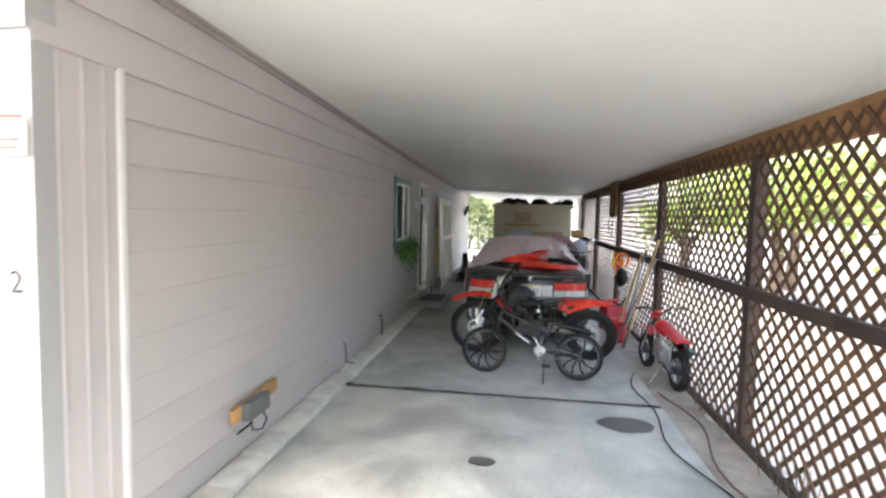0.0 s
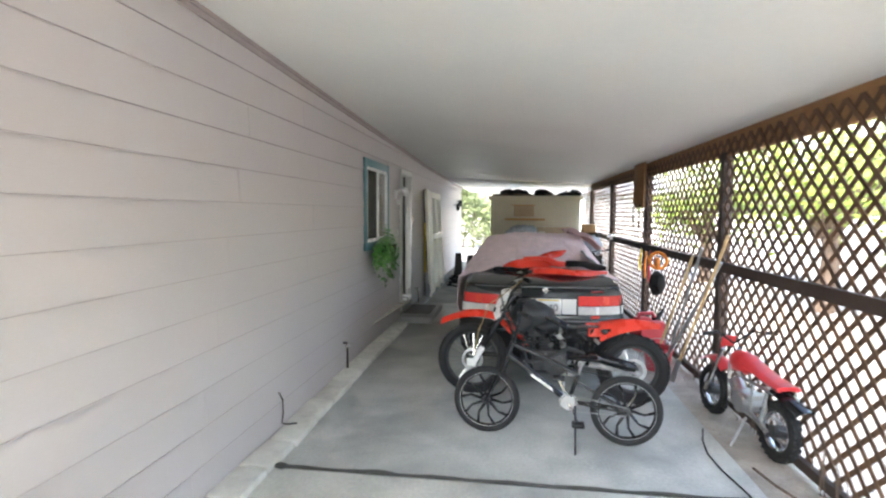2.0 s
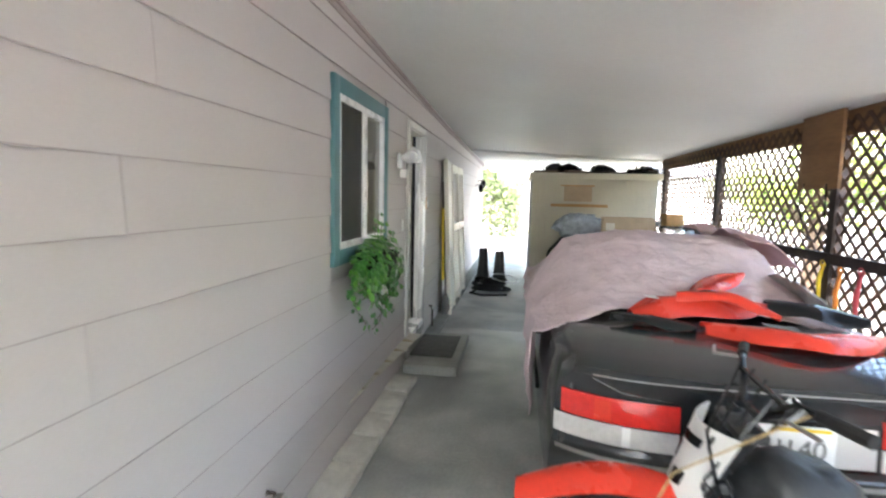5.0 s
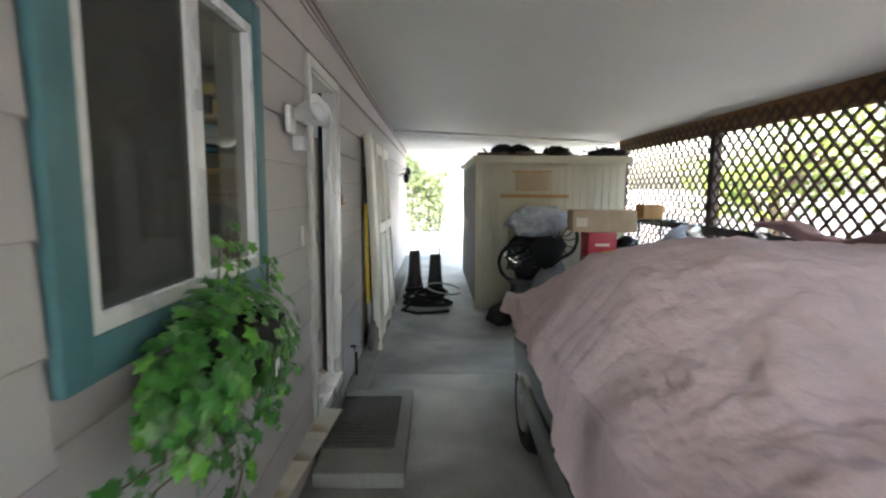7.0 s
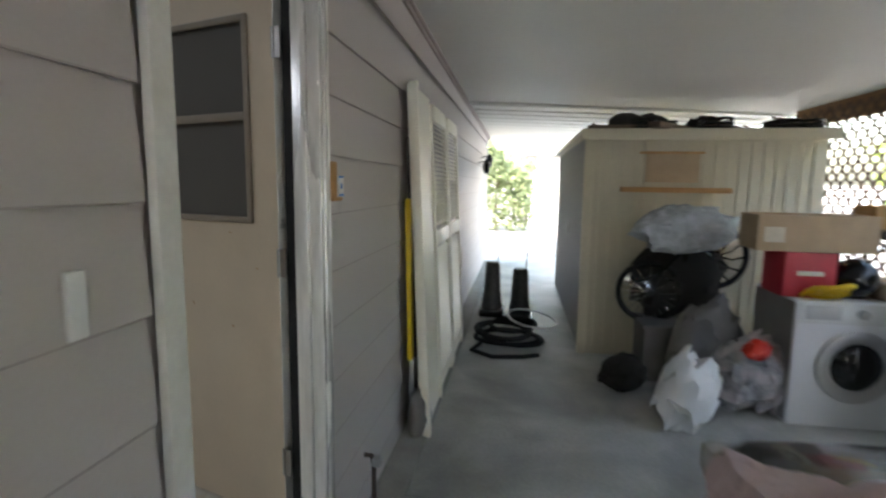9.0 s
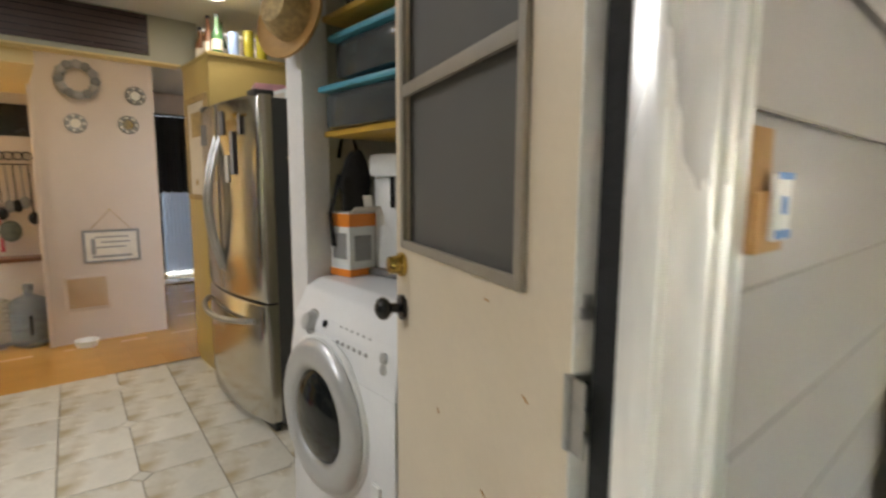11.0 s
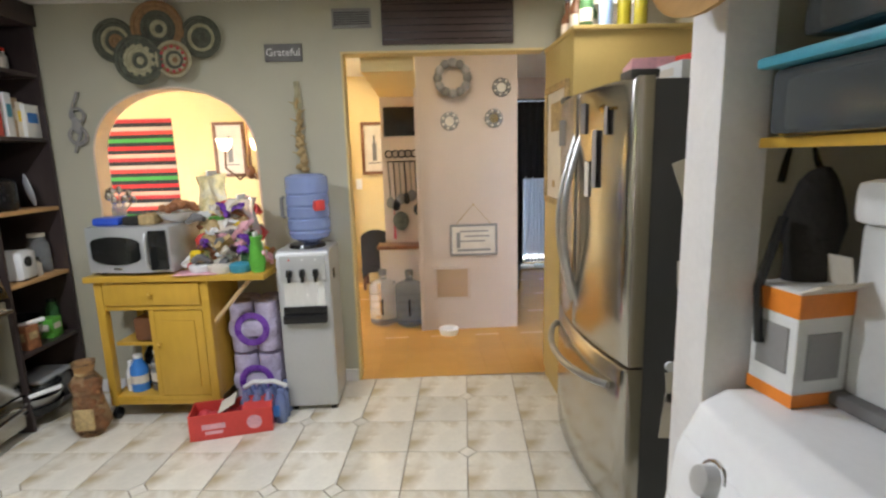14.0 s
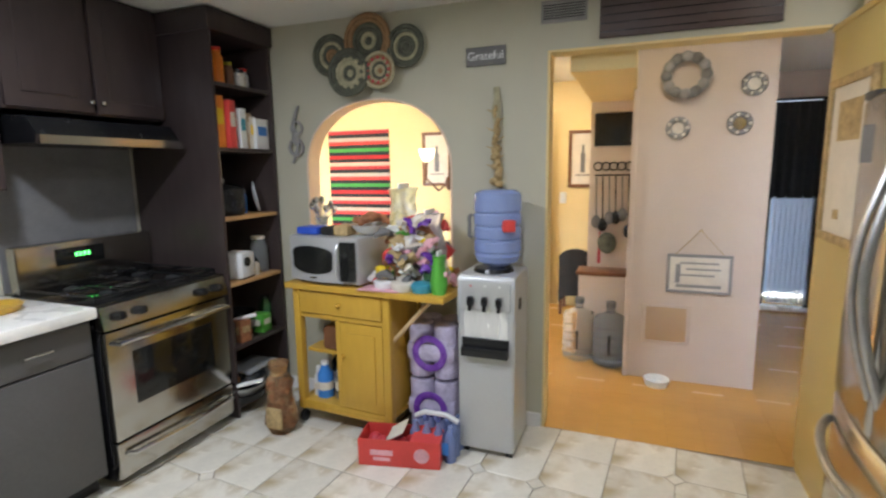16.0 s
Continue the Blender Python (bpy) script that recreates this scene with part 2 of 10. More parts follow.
M["yard"] = mat("pale_gravel_yard", (0.29, 0.275, 0.245), 0.95, vary=0.15, scale=0.7, fine=30, bump=0.4, stain=(0.22, 0.20, 0.16), stain_amount=0.4)
M["asphalt"] = mat("asphalt", (0.06, 0.06, 0.06), 0.9, vary=0.2, scale=2, fine=90, bump=0.4)
M["lattice"] = mat("brown_stained_lattice", (0.105, 0.055, 0.028), 0.75, vary=0.3, scale=5, fine=60, bump=0.3, rand=0.22, stain=(0.04, 0.027, 0.02), stain_amount=0.6)
M["beam"] = mat("rough_brown_beam", (0.25, 0.135, 0.06), 0.85, vary=0.3, scale=4, fine=40, bump=0.6, stretch=(1, 0.2, 1))
M["darkwood"] = mat("dark_weathered_wood", (0.045, 0.03, 0.024), 0.85, vary=0.3, scale=4, fine=40, bump=0.5)
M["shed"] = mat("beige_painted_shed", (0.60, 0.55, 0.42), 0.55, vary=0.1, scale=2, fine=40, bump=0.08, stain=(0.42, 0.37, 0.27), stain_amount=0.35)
# grey copy of the shed metal: the side's shade is put into the colour
M["shed_side"] = mat("shaded_shed_side", (0.30, 0.30, 0.30), 0.55, vary=0.1, scale=2)
M["teal"] = mat("teal_window_trim", (0.085, 0.20, 0.215), 0.5, vary=0.12, scale=7, bump=0.1)
M["vinyl"] = mat("white_vinyl_frame", (0.78, 0.78, 0.77), 0.35, vary=0.04, scale=6)
M["glass"] = clear("window_glass", (0.9, 0.95, 0.93), 0.01)
# tint stands in for a dimmer kitchen behind the panes
M["dim_glass"] = clear("dimmed_window_glass", (0.50, 0.50, 0.44), 0.015)
M["screen"] = mat("dark_insect_screen", (0.06, 0.06, 0.055), 0.8, vary=0.1, scale=4)
M["screen"].node_tree.nodes["Principled BSDF"].inputs["Alpha"].default_value = 0.6
M["alu"] = mat("worn_aluminium", (0.80, 0.79, 0.76), 0.34, metal=0.35, vary=0.18, scale=5, fine=40, bump=0.12, stretch=(1, 1, 0.2))
M["step"] = mat("worn_step_concrete", (0.30, 0.30, 0.275), 0.85, vary=0.18, scale=6, bump=0.3)
M["mat_dark"] = mat("ribbed_rubber_mat", (0.09, 0.088, 0.08), 0.9, vary=0.3, scale=20, bump=0.5)
M["black"] = mat("black_plastic", (0.009, 0.009, 0.010), 0.30, vary=0.25, scale=12, bump=0.06)
M["tankgrey"] = mat("charcoal_plastic", (0.020, 0.021, 0.022), 0.48, vary=0.4, scale=10, bump=0.3)
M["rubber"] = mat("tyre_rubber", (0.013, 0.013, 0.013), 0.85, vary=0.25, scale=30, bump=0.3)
M["chrome"] = mat("dull_chrome", (0.68, 0.68, 0.67), 0.2, metal=1.0, vary=0.1, scale=10, bump=0.03)
M["steel"] = mat("scuffed_steel", (0.45, 0.45, 0.44), 0.4, metal=0.9, vary=0.2, scale=10, bump=0.1)
M["engine"] = mat("oily_engine_metal", (0.065, 0.065, 0.065), 0.5, metal=0.6, vary=0.4, scale=25, bump=0.3)
M["carpaint"] = mat("black_car_paint", (0.026, 0.028, 0.029), 0.24, vary=0.25, scale=3, fine=200, bump=0.01, coat=0.6, stain=(0.055, 0.056, 0.054), stain_amount=0.5)
# greyer copy: dust, plus the deck's grey reflection put into the colour
M["carpaint_dust_sheen"] = mat("dusty_sheen_car_paint", (0.045, 0.048, 0.048), 0.3, vary=0.25, scale=3, fine=160, bump=0.01, coat=0.5, stain=(0.15, 0.152, 0.146), stain_amount=0.7)
M["carglass"] = mat("dark_car_glass", (0.01, 0.012, 0.012), 0.08, vary=0.1)
M["tail_red"] = mat("red_lens", (0.62, 0.03, 0.025), 0.18, vary=0.1, scale=30, coat=0.3)
M["tail_white"] = mat("clear_lens", (0.55, 0.54, 0.52), 0.2, vary=0.1, scale=30, coat=0.3)
M["red"] = mat("red_moulded_plastic", (0.66, 0.045, 0.025), 0.34, vary=0.12, scale=6, bump=0.05)
M["bikered"] = mat("worn_red_plastic", (0.52, 0.035, 0.04), 0.4, vary=0.15, scale=8, bump=0.08)
M["darkred"] = mat("faded_red_plastic", (0.48, 0.04, 0.055), 0.45, vary=0.15, scale=6, bump=0.08)
M["blanket"] = mat("pink_cotton_blanket", (0.66, 0.525, 0.53), 0.95, vary=0.1, scale=9, fine=70, bump=0.9, stain=(0.58, 0.445, 0.455), stain_amount=0.5)
M["rose"] = mat("dusty_rose_cloth", (0.42, 0.26, 0.26), 0.95, vary=0.15, scale=9, fine=120, bump=0.5)
M["greycloth"] = mat("grey_floral_cloth", (0.36, 0.36, 0.37), 0.95, vary=0.5, scale=14, fine=60, bump=0.5, stain=(0.62, 0.55, 0.55), stain_amount=0.8)
M["white"] = mat("white_enamel", (0.80, 0.80, 0.80), 0.28, vary=0.04, scale=4, bump=0.02)
M["whiteplastic"] = mat("white_plastic", (0.75, 0.75, 0.73), 0.45, vary=0.06, scale=6)
M["cardboard"] = mat("brown_cardboard", (0.47, 0.35, 0.23), 0.9, vary=0.12, scale=8, fine=80, bump=0.15)
M["plasticbag"] = mat("cloudy_plastic_bag", (0.42, 0.45, 0.49), 0.3, vary=0.3, scale=14, bump=0.9)
M["yellow"] = mat("yellow_plastic", (0.75, 0.52, 0.02), 0.45, vary=0.1, scale=8)
M["orange"] = mat("orange_plastic", (0.80, 0.24, 0.03), 0.45, vary=0.12, scale=8)
M["blue"] = mat("blue_plastic", (0.03, 0.09, 0.5), 0.4, vary=0.12, scale=8)
M["green"] = mat("green_plastic", (0.10, 0.38, 0.05), 0.4, vary=0.2, scale=8)
M["purple"] = mat("purple_wrapper", (0.16, 0.05, 0.34), 0.35, vary=0.3, scale=15)
M["chipbag"] = mat("pale_yellow_bag", (0.85, 0.72, 0.36), 0.35, vary=0.35, scale=18, bump=0.5, stain=(0.82, 0.78, 0.68), stain_amount=0.9)
M["pink"] = mat("pink_wrapper", (0.72, 0.38, 0.42), 0.4, vary=0.25, scale=15)
M["wood"] = mat("honey_wood", (0.56, 0.33, 0.045), 0.42, vary=0.14, scale=3, fine=30, bump=0.08, stretch=(1, 1, 0.25))
M["woodpole"] = mat("bare_wood_handle", (0.60, 0.42, 0.22), 0.7, vary=0.15, scale=6, stretch=(1, 1, 0.2))
M["oldwood"] = mat("raw_timber", (0.48, 0.27, 0.11), 0.8, vary=0.2, scale=8, fine=60, bump=0.3)
M["kitchen_wall"] = mat("olive_cream_wall", (0.47, 0.445, 0.34), 0.7, vary=0.04, scale=2.5, fine=120, bump=0.1)
M["kitchen_ceiling"] = mat("ceiling_paint", (0.72, 0.71, 0.66), 0.8, vary=0.04, scale=2, fine=70, bump=0.15)
M["arch_edge"] = mat("peach_arch_edge", (0.75, 0.60, 0.46), 0.7, vary=0.05, scale=3)
M["yellow_wall"] = mat("warm_yellow_wall", (0.72, 0.56, 0.27), 0.7, vary=0.05, scale=2.5, fine=90, bump=0.08)
M["peach_wall"] = mat("peach_panel_wall", (0.57, 0.47, 0.385), 0.7, vary=0.05, scale=2.5, fine=90, bump=0.08)
M["pantry"] = mat("cream_yellow_panel", (0.50, 0.375, 0.135), 0.5, vary=0.05, scale=2.5, bump=0.05)
M["oakfloor"] = mat("orange_laminate", (0.54, 0.29, 0.075), 0.3, vary=0.12, scale=3, fine=40, bump=0.04, stretch=(1, 0.15, 1))
M["grout"] = mat("grey_grout", (0.27, 0.23, 0.17), 0.85, vary=0.15, scale=8)
M["tile"] = mat("cream_vinyl_tile", (0.68, 0.645, 0.55), 0.3, vary=0.10, scale=7, fine=40, bump=0.05, rand=0.09, stain=(0.40, 0.31, 0.17), stain_amount=1.0)
M["cabinet"] = mat("espresso_cabinet", (0.046, 0.033, 0.031), 0.36, vary=0.25, scale=3, fine=30, bump=0.06, stretch=(1, 1, 0.2))
M["cabinet_grey"] = mat("dark_grey_cabinet", (0.085, 0.08, 0.075), 0.5, vary=0.15, scale=4)
M["stainless"] = mat("brushed_stainless", (0.50, 0.48, 0.44), 0.24, metal=1.0, vary=0.06, scale=2, fine=220, bump=0.02, stretch=(1, 1, 0.03))
M["fridge_side"] = mat("dark_grey_fridge_side", (0.055, 0.055, 0.055), 0.5, vary=0.12, scale=5, fine=200, bump=0.1)
M["ovenglass"] = mat("black_oven_glass", (0.012, 0.012, 0.011), 0.08, vary=0.1)
M["silver"] = mat("silver_plastic", (0.50, 0.50, 0.49), 0.4, metal=0.35, vary=0.05, scale=5)
M["counter"] = mat("white_tile_counter", (0.68, 0.66, 0.60), 0.35, vary=0.08, scale=7, bump=0.05)
M["doorpaint"] = mat("cream_door_paint", (0.68, 0.58, 0.44), 0.5, vary=0.05, scale=4, fine=60, bump=0.06, stain=(0.56, 0.47, 0.34), stain_amount=0.3)
M["jambwhite"] = mat("chipped_white_paint", (0.72, 0.71, 0.67), 0.55, vary=0.1, scale=9, bump=0.1, stain=(0.42, 0.38, 0.32), stain_amount=0.15)
M["mesh"] = mat("grey_window_screen", (0.11, 0.105, 0.095), 0.7, vary=0.1, scale=3, fine=300, bump=0.1)
M["brass"] = mat("worn_brass", (0.62, 0.42, 0.12), 0.3, metal=1.0, vary=0.15, scale=20)
M["basket"] = mat("woven_basket", (0.10, 0.105, 0.075), 0.9, vary=0.4, scale=25, fine=120, bump=0.8)
M["basket_light"] = mat("woven_pale_straw", (0.42, 0.38, 0.24), 0.9, vary=0.3, scale=25, fine=120, bump=0.8)
M["basket_rust"] = mat("woven_rust_straw", (0.30, 0.17, 0.08), 0.9, vary=0.3, scale=25, fine=120, bump=0.8)
M["frame_brown"] = mat("brown_picture_frame", (0.17, 0.07, 0.03), 0.45, vary=0.2, scale=10)
M["paper"] = mat("pale_paper", (0.66, 0.60, 0.50), 0.85, vary=0.08, scale=10)
M["greyboard"] = mat("grey_sign_board", (0.16, 0.155, 0.15), 0.7, vary=0.15, scale=10)
M["signwhite"] = mat("white_lettering", (0.8, 0.8, 0.78), 0.6)
M["darkboard"] = mat("dark_brown_board", (0.07, 0.045, 0.04), 0.55, vary=0.15, scale=5)
M["bottle_blue"] = clear("blue_water_bottle", (0.40, 0.50, 0.82), 0.08, 0.6, 1.3)
M["bottle_clear"] = clear("clear_plastic", (0.85, 0.88, 0.88), 0.06, 0.85, 1.25)
M["bottle_green"] = clear("green_bottle_glass", (0.10, 0.28, 0.10), 0.05, 0.6)
M["bottle_grey"] = clear("grey_clear_bottle", (0.50, 0.56, 0.62), 0.06, 0.8, 1.25)
# clear plastic darkened: the nook's dimness is put into the colour
M["tub_shade"] = clear("shade_dark_clear_plastic", (0.16, 0.175, 0.18), 0.1, 0.6, 1.3)
M["cellophane"] = clear("crinkled_cellophane", (0.95, 0.86, 0.80), 0.12, 0.6, 1.3)
M["straw"] = mat("dry_straw", (0.42, 0.30, 0.14), 0.9, vary=0.35, scale=30, bump=0.4)
M["leaf"] = mat("ivy_leaf", (0.06, 0.22, 0.04), 0.42, vary=0.3, scale=30, fine=90, bump=0.1)


def by_island(m, colors):
    """Each loose piece of the mesh takes its own colour out of a run of colours."""
    N, L = m.node_tree.nodes, m.node_tree.links
    geo, cr, mx = N.new("ShaderNodeNewGeometry"), N.new("ShaderNodeValToRGB"), N.new("ShaderNodeMix")
    els = cr.color_ramp.elements
    while len(els) < len(colors):
        els.new(0.5)
    for i, c in enumerate(colors):
        els[i].position = i / (len(colors) - 1)
    for i, c in enumerate(colors):
        els[i].color = (*c, 1)
    L.new(geo.outputs["Random Per Island"], cr.inputs[0])
    b = N["Principled BSDF"]
    old = b.inputs["Base Color"].links[0].from_socket
    mx.data_type = "RGBA"
    mx.inputs["Factor"].default_value = 0.8
    L.new(old, mx.inputs["A"])
    L.new(cr.outputs[0], mx.inputs["B"])
    L.new(mx.outputs["Result"], b.inputs["Base Color"])


by_island(M["leaf"], [(0.02, 0.08, 0.015), (0.03, 0.125, 0.02), (0.045, 0.18, 0.025), (0.035, 0.14, 0.02), (0.13, 0.36, 0.03), (0.17, 0.26, 0.13)])
M["hedgeleaf"] = mat("bright_hedge_leaves", (0.15, 0.18, 0.075), 0.7, vary=0.5, scale=1.2, fine=9, bump=0)
M["treeleaf"] = mat("yellow_green_leaves", (0.17, 0.23, 0.03), 0.7, vary=0.5, scale=1.6, fine=12, bump=0)
M["bark"] = mat("bark", (0.12, 0.085, 0.06), 0.9, vary=0.3, scale=12, bump=0.6)
M["neighbour"] = mat("pale_neighbour_siding", (0.6, 0.59, 0.56), 0.7, vary=0.06, scale=1)
M["tan"] = mat("tan_leather", (0.45, 0.26, 0.09), 0.7, vary=0.15, scale=10)
M["serape"] = stripes("serape_stripes", [(0.45, 0.02, 0.02), (0.02, 0.02, 0.02), (0.05, 0.28, 0.05), (0.02, 0.02, 0.02), (0.62, 0.05, 0.04), (0.42, 0.36, 0.28), (0.02, 0.02, 0.02), (0.40, 0.03, 0.03), (0.70, 0.35, 0.25), (0.02, 0.02, 0.02)], 2, 2.2)
M["curtain_black"] = mat("black_curtain", (0.012, 0.012, 0.014), 0.85, vary=0.2, scale=10)
M["sheer"] = clear("pale_sheer_curtain", (0.55, 0.64, 0.80), 0.6, 0.8, 1.05)
M["bulb"] = glow("warm_lamp_shade", (1.0, 0.76, 0.42), 0.16)
M["clocklight"] = glow("green_clock_digits", (0.1, 1.0, 0.15), 0.115)
M["daylight"] = glow("hazy_daylight", (0.62, 0.76, 1.0), 0.0046)
M["spotface"] = glow("ceiling_spot_lens", (1.0, 0.95, 0.88), 0.46)
M["lavender"] = mat("lavender_film", (0.47, 0.42, 0.55), 0.3, vary=0.3, scale=16)
M["bead"] = mat("taupe_glazing_bead", (0.30, 0.26, 0.21), 0.55, vary=0.1, scale=9)
M["red_label"] = mat("red_label", (0.62, 0.06, 0.05), 0.5)
M["blue_label"] = mat("blue_label", (0.04, 0.20, 0.55), 0.5)
M["bottle_brown"] = clear("brown_clear_bag", (0.72, 0.45, 0.25), 0.12, 0.8, 1.2)
M["gold"] = mat("yellow_green_glass", (0.34, 0.30, 0.03), 0.25, vary=0.2, scale=20)
M["bluecan"] = mat("pale_blue_can", (0.30, 0.42, 0.68), 0.4, vary=0.1, scale=20)
M["skyblue"] = mat("pale_blue_lid", (0.05, 0.27, 0.36), 0.45)
M["brownfood"] = mat("brown_snack_food", (0.30, 0.12, 0.05), 0.6, vary=0.5, scale=18, bump=0.4)
M["darkcloth"] = mat("dark_cloth", (0.02, 0.018, 0.016), 0.95, vary=0.3, scale=15, bump=0.5)
M["purse"] = mat("grey_vent_metal", (0.26, 0.25, 0.24), 0.6, vary=0.1, scale=10)

# ---------------------------------------------------------------- structure outdoors
HX = -1.85          # outer face of the house wall
LX = 1.83           # lattice line
KZ = 0.27           # kitchen floor


def roof_z(x, y):
    left = 2.87 - 0.0235 * max(0.0, y - 2.3) if y < 12 else 2.64 - 0.012 * (y - 12)
    return left + (2.40 - left) * (x - HX) / (LX + 0.25 - HX)


def ground_and_slab():
    bm = bmesh.new()
    sheet(bm, lambda u, v: Vector((-400 + 800 * u, -300 + 800 * v, -0.045)), 40, 40)
    tagged(solo("ground", bm, M["yard"], "pale gravel and hard-packed yard ground", "ground", "structure"))
    bm = bmesh.new()

    def strip(u, v):
        x, y = 1.40 + 0.95 * u, -2 + 20 * v
        return Vector((x, y, -0.012 - 0.02 * u + 0.03 * noise.noise((x * 5, y * 5, 0)) * math.sin(math.pi * u)))
    sheet(bm, strip, 14, 200)
    solo("dirt_strip", bm, M["dirt"], "strip of dirt and gravel beside the slab", "ground", "structure")
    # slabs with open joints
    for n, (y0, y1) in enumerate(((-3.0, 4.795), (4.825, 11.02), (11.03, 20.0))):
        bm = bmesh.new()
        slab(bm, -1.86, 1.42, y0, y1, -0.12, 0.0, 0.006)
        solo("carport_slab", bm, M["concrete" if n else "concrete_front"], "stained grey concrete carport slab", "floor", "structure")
    bm = bmesh.new()
    slab(bm, -1.62, 1.41, 4.79, 4.83, -0.10, -0.008)
    solo("slab_joint", bm, M["joint"], "dark open joint across the slab", "floor", "structure")
    bm = bmesh.new()
    tube(bm, [(-1.60 + 3.0 * i / 24, 4.81 + 0.008 * math.sin(i * 1.7), 0.004) for i in range(25)], 0.012, 6)
    ball(bm, (-1.60, 4.80, 0.012), (0.05, 0.03, 0.02))
    ball(bm, (-0.95, 4.805, 0.01), (0.13, 0.022, 0.016))
    solo("joint_strip", bm, M["joint"], "frayed black sealing strip lying in the slab joint", "strip")
    # street and front yard
    bm = bmesh.new()
    slab(bm, -40, 40, -14, -7.5, -0.2, -0.04)
    solo("road", bm, M["asphalt"], "asphalt street behind the carport", "road", "structure")


def stain(name, pts, material, label):
    bm = bmesh.new()
    vs = [bm.verts.new((x, y, 0.0035)) for x, y in pts]
    bm.faces.new(vs)
    solo(name, bm, material, label, "stain", "structure", smooth=0)


def blob(cx, cy, rx, ry, seed, n=34):
    return [(cx + rx * math.cos(a) * (1 + 0.22 * noise.noise((math.cos(a) * 1.6, math.sin(a) * 1.6, seed))), cy + ry * math.sin(a) * (1 + 0.22 * noise.noise((math.cos(a) * 1.6, math.sin(a) * 1.6, seed + 9)))) for a in [i * math.tau / n for i in range(n)]]


def house():
    """Lap siding on the long wall, with openings for window and door."""
    top = 2.9
    # solid wall behind the boards, in pieces round the openings
    spans = [(1.70, 7.66, 0.0, top), (7.66, 8.70, 0.0, 1.31), (7.66, 8.70, 2.25, top), (8.70, 9.60, 0.0, top), (9.60, 10.40, 0.0, KZ - 0.06), (9.60, 10.40, 2.32, top), (10.40, 19.4, 0.0, top)]
    bm = bmesh.new()
    for y0, y1, z0, z1 in spans:
        slab(bm, HX - 0.12, HX - 0.025, y0, y1, z0, z1)
    wall = solo("wall_carport", bm, M["siding"], "grey-painted house wall with wide lap siding", "wall", "structure", smooth=0)
    # lap boards
    pitch = 0.2155
    zs = [0.0165 + pitch * i for i in range(14)]

    def board(y0, y1, z):
        bm = bmesh.new()
        z1 = z + pitch + 0.025
        prism(bm, [(HX - 0.004, z), (HX + 0.005, z), (HX - 0.010, z1), (HX - 0.022, z1)], lambda u, v, w: (u, w, v), y0, y1)
        b = part("siding_board", bm, M["siding"], wall, smooth=0)
        # thin dark strip draws the lap's shadow line in colour
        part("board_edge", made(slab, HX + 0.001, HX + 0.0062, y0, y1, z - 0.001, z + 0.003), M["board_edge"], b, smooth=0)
    for i, z in enumerate(zs):
        z1 = z + pitch
        cuts = [(2.14, 19.4)] if z1 < 2.5 else [(1.69, 19.4)]
        if z < 2.32 and z1 > 1.22:
            cuts = [(a, b) for s in cuts for a, b in ((s[0], 7.57), (8.80, s[1]))]
        if z < 2.36 and z1 > 0.05:
            cuts = [c for s in cuts for c in ([(s[0], 9.53), (10.43, s[1])] if s[0] < 9.53 < s[1] else [s])]
        for a, b in cuts:
            y = a
            k = 0
            while y < b - 0.01:      # butt joints between board lengths
                e = min(b, a + 2.1 + (i * 1.37) % 2.6 + 3.66 * k)
                if b - e < 0.4:
                    e = b
                board(y, e - (0.002 if e < b else 0), z - (0.075 if a > 10.4 and z > 0.1 else 0))
                y, k = e, k + 1
    # corner panel of upright boards with battens
    bm = bmesh.new()
    slab(bm, HX - 0.02, HX - 0.006, 1.69, 2.13, 0.0, 2.40)
    panel = part("corner_panel", bm, M["siding"], wall, "upright boards on the corner")
    for y in (1.80, 1.925, 2.04):
        part("batten", made(slab, HX - 0.006, HX + 0.004, y - 0.012, y + 0.012, 0.0, 2.395, 0.004), M["siding"], panel)
    part("corner_trim", made(slab, HX - 0.02, HX + 0.014, 2.112, 2.148, 0.0, 2.40, 0.005), M["trim_white"], wall, "pale trim strip at the corner panel")
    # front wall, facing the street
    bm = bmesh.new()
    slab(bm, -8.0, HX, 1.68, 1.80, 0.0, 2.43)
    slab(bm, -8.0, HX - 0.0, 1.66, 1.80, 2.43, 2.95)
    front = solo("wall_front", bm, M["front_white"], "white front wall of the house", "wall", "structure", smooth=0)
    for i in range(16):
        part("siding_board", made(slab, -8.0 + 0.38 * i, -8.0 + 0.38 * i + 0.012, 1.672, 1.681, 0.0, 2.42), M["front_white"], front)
    # eave trim under the roof
    bm = bmesh.new()
    for i in range(20):
        y0, y1 = 1.6 + 0.9 * i, 1.6 + 0.9 * (i + 1)
        za, zb = roof_z(HX, y0), roof_z(HX, y1)
        for dx, lo, hi in ((0.012, 0.062, 0.028), (0.028, 0.028, -0.02)):
            vs = [bm.verts.new((x, y, z)) for x in (HX - 0.002, HX + dx) for y, z in ((y0, za - lo), (y1, zb - lo), (y1, zb - hi), (y0, za - hi))]
            for q in ((0, 1, 2, 3), (7, 6, 5, 4), (0, 4, 5, 1), (1, 5, 6, 2), (2, 6, 7, 3), (3, 7, 4, 0)):
                bm.faces.new([vs[k] for k in q])
    solo("eave_trim", bm, M["eave"], "narrow taupe trim under the carport roof", "trim", "structure", smooth=0)


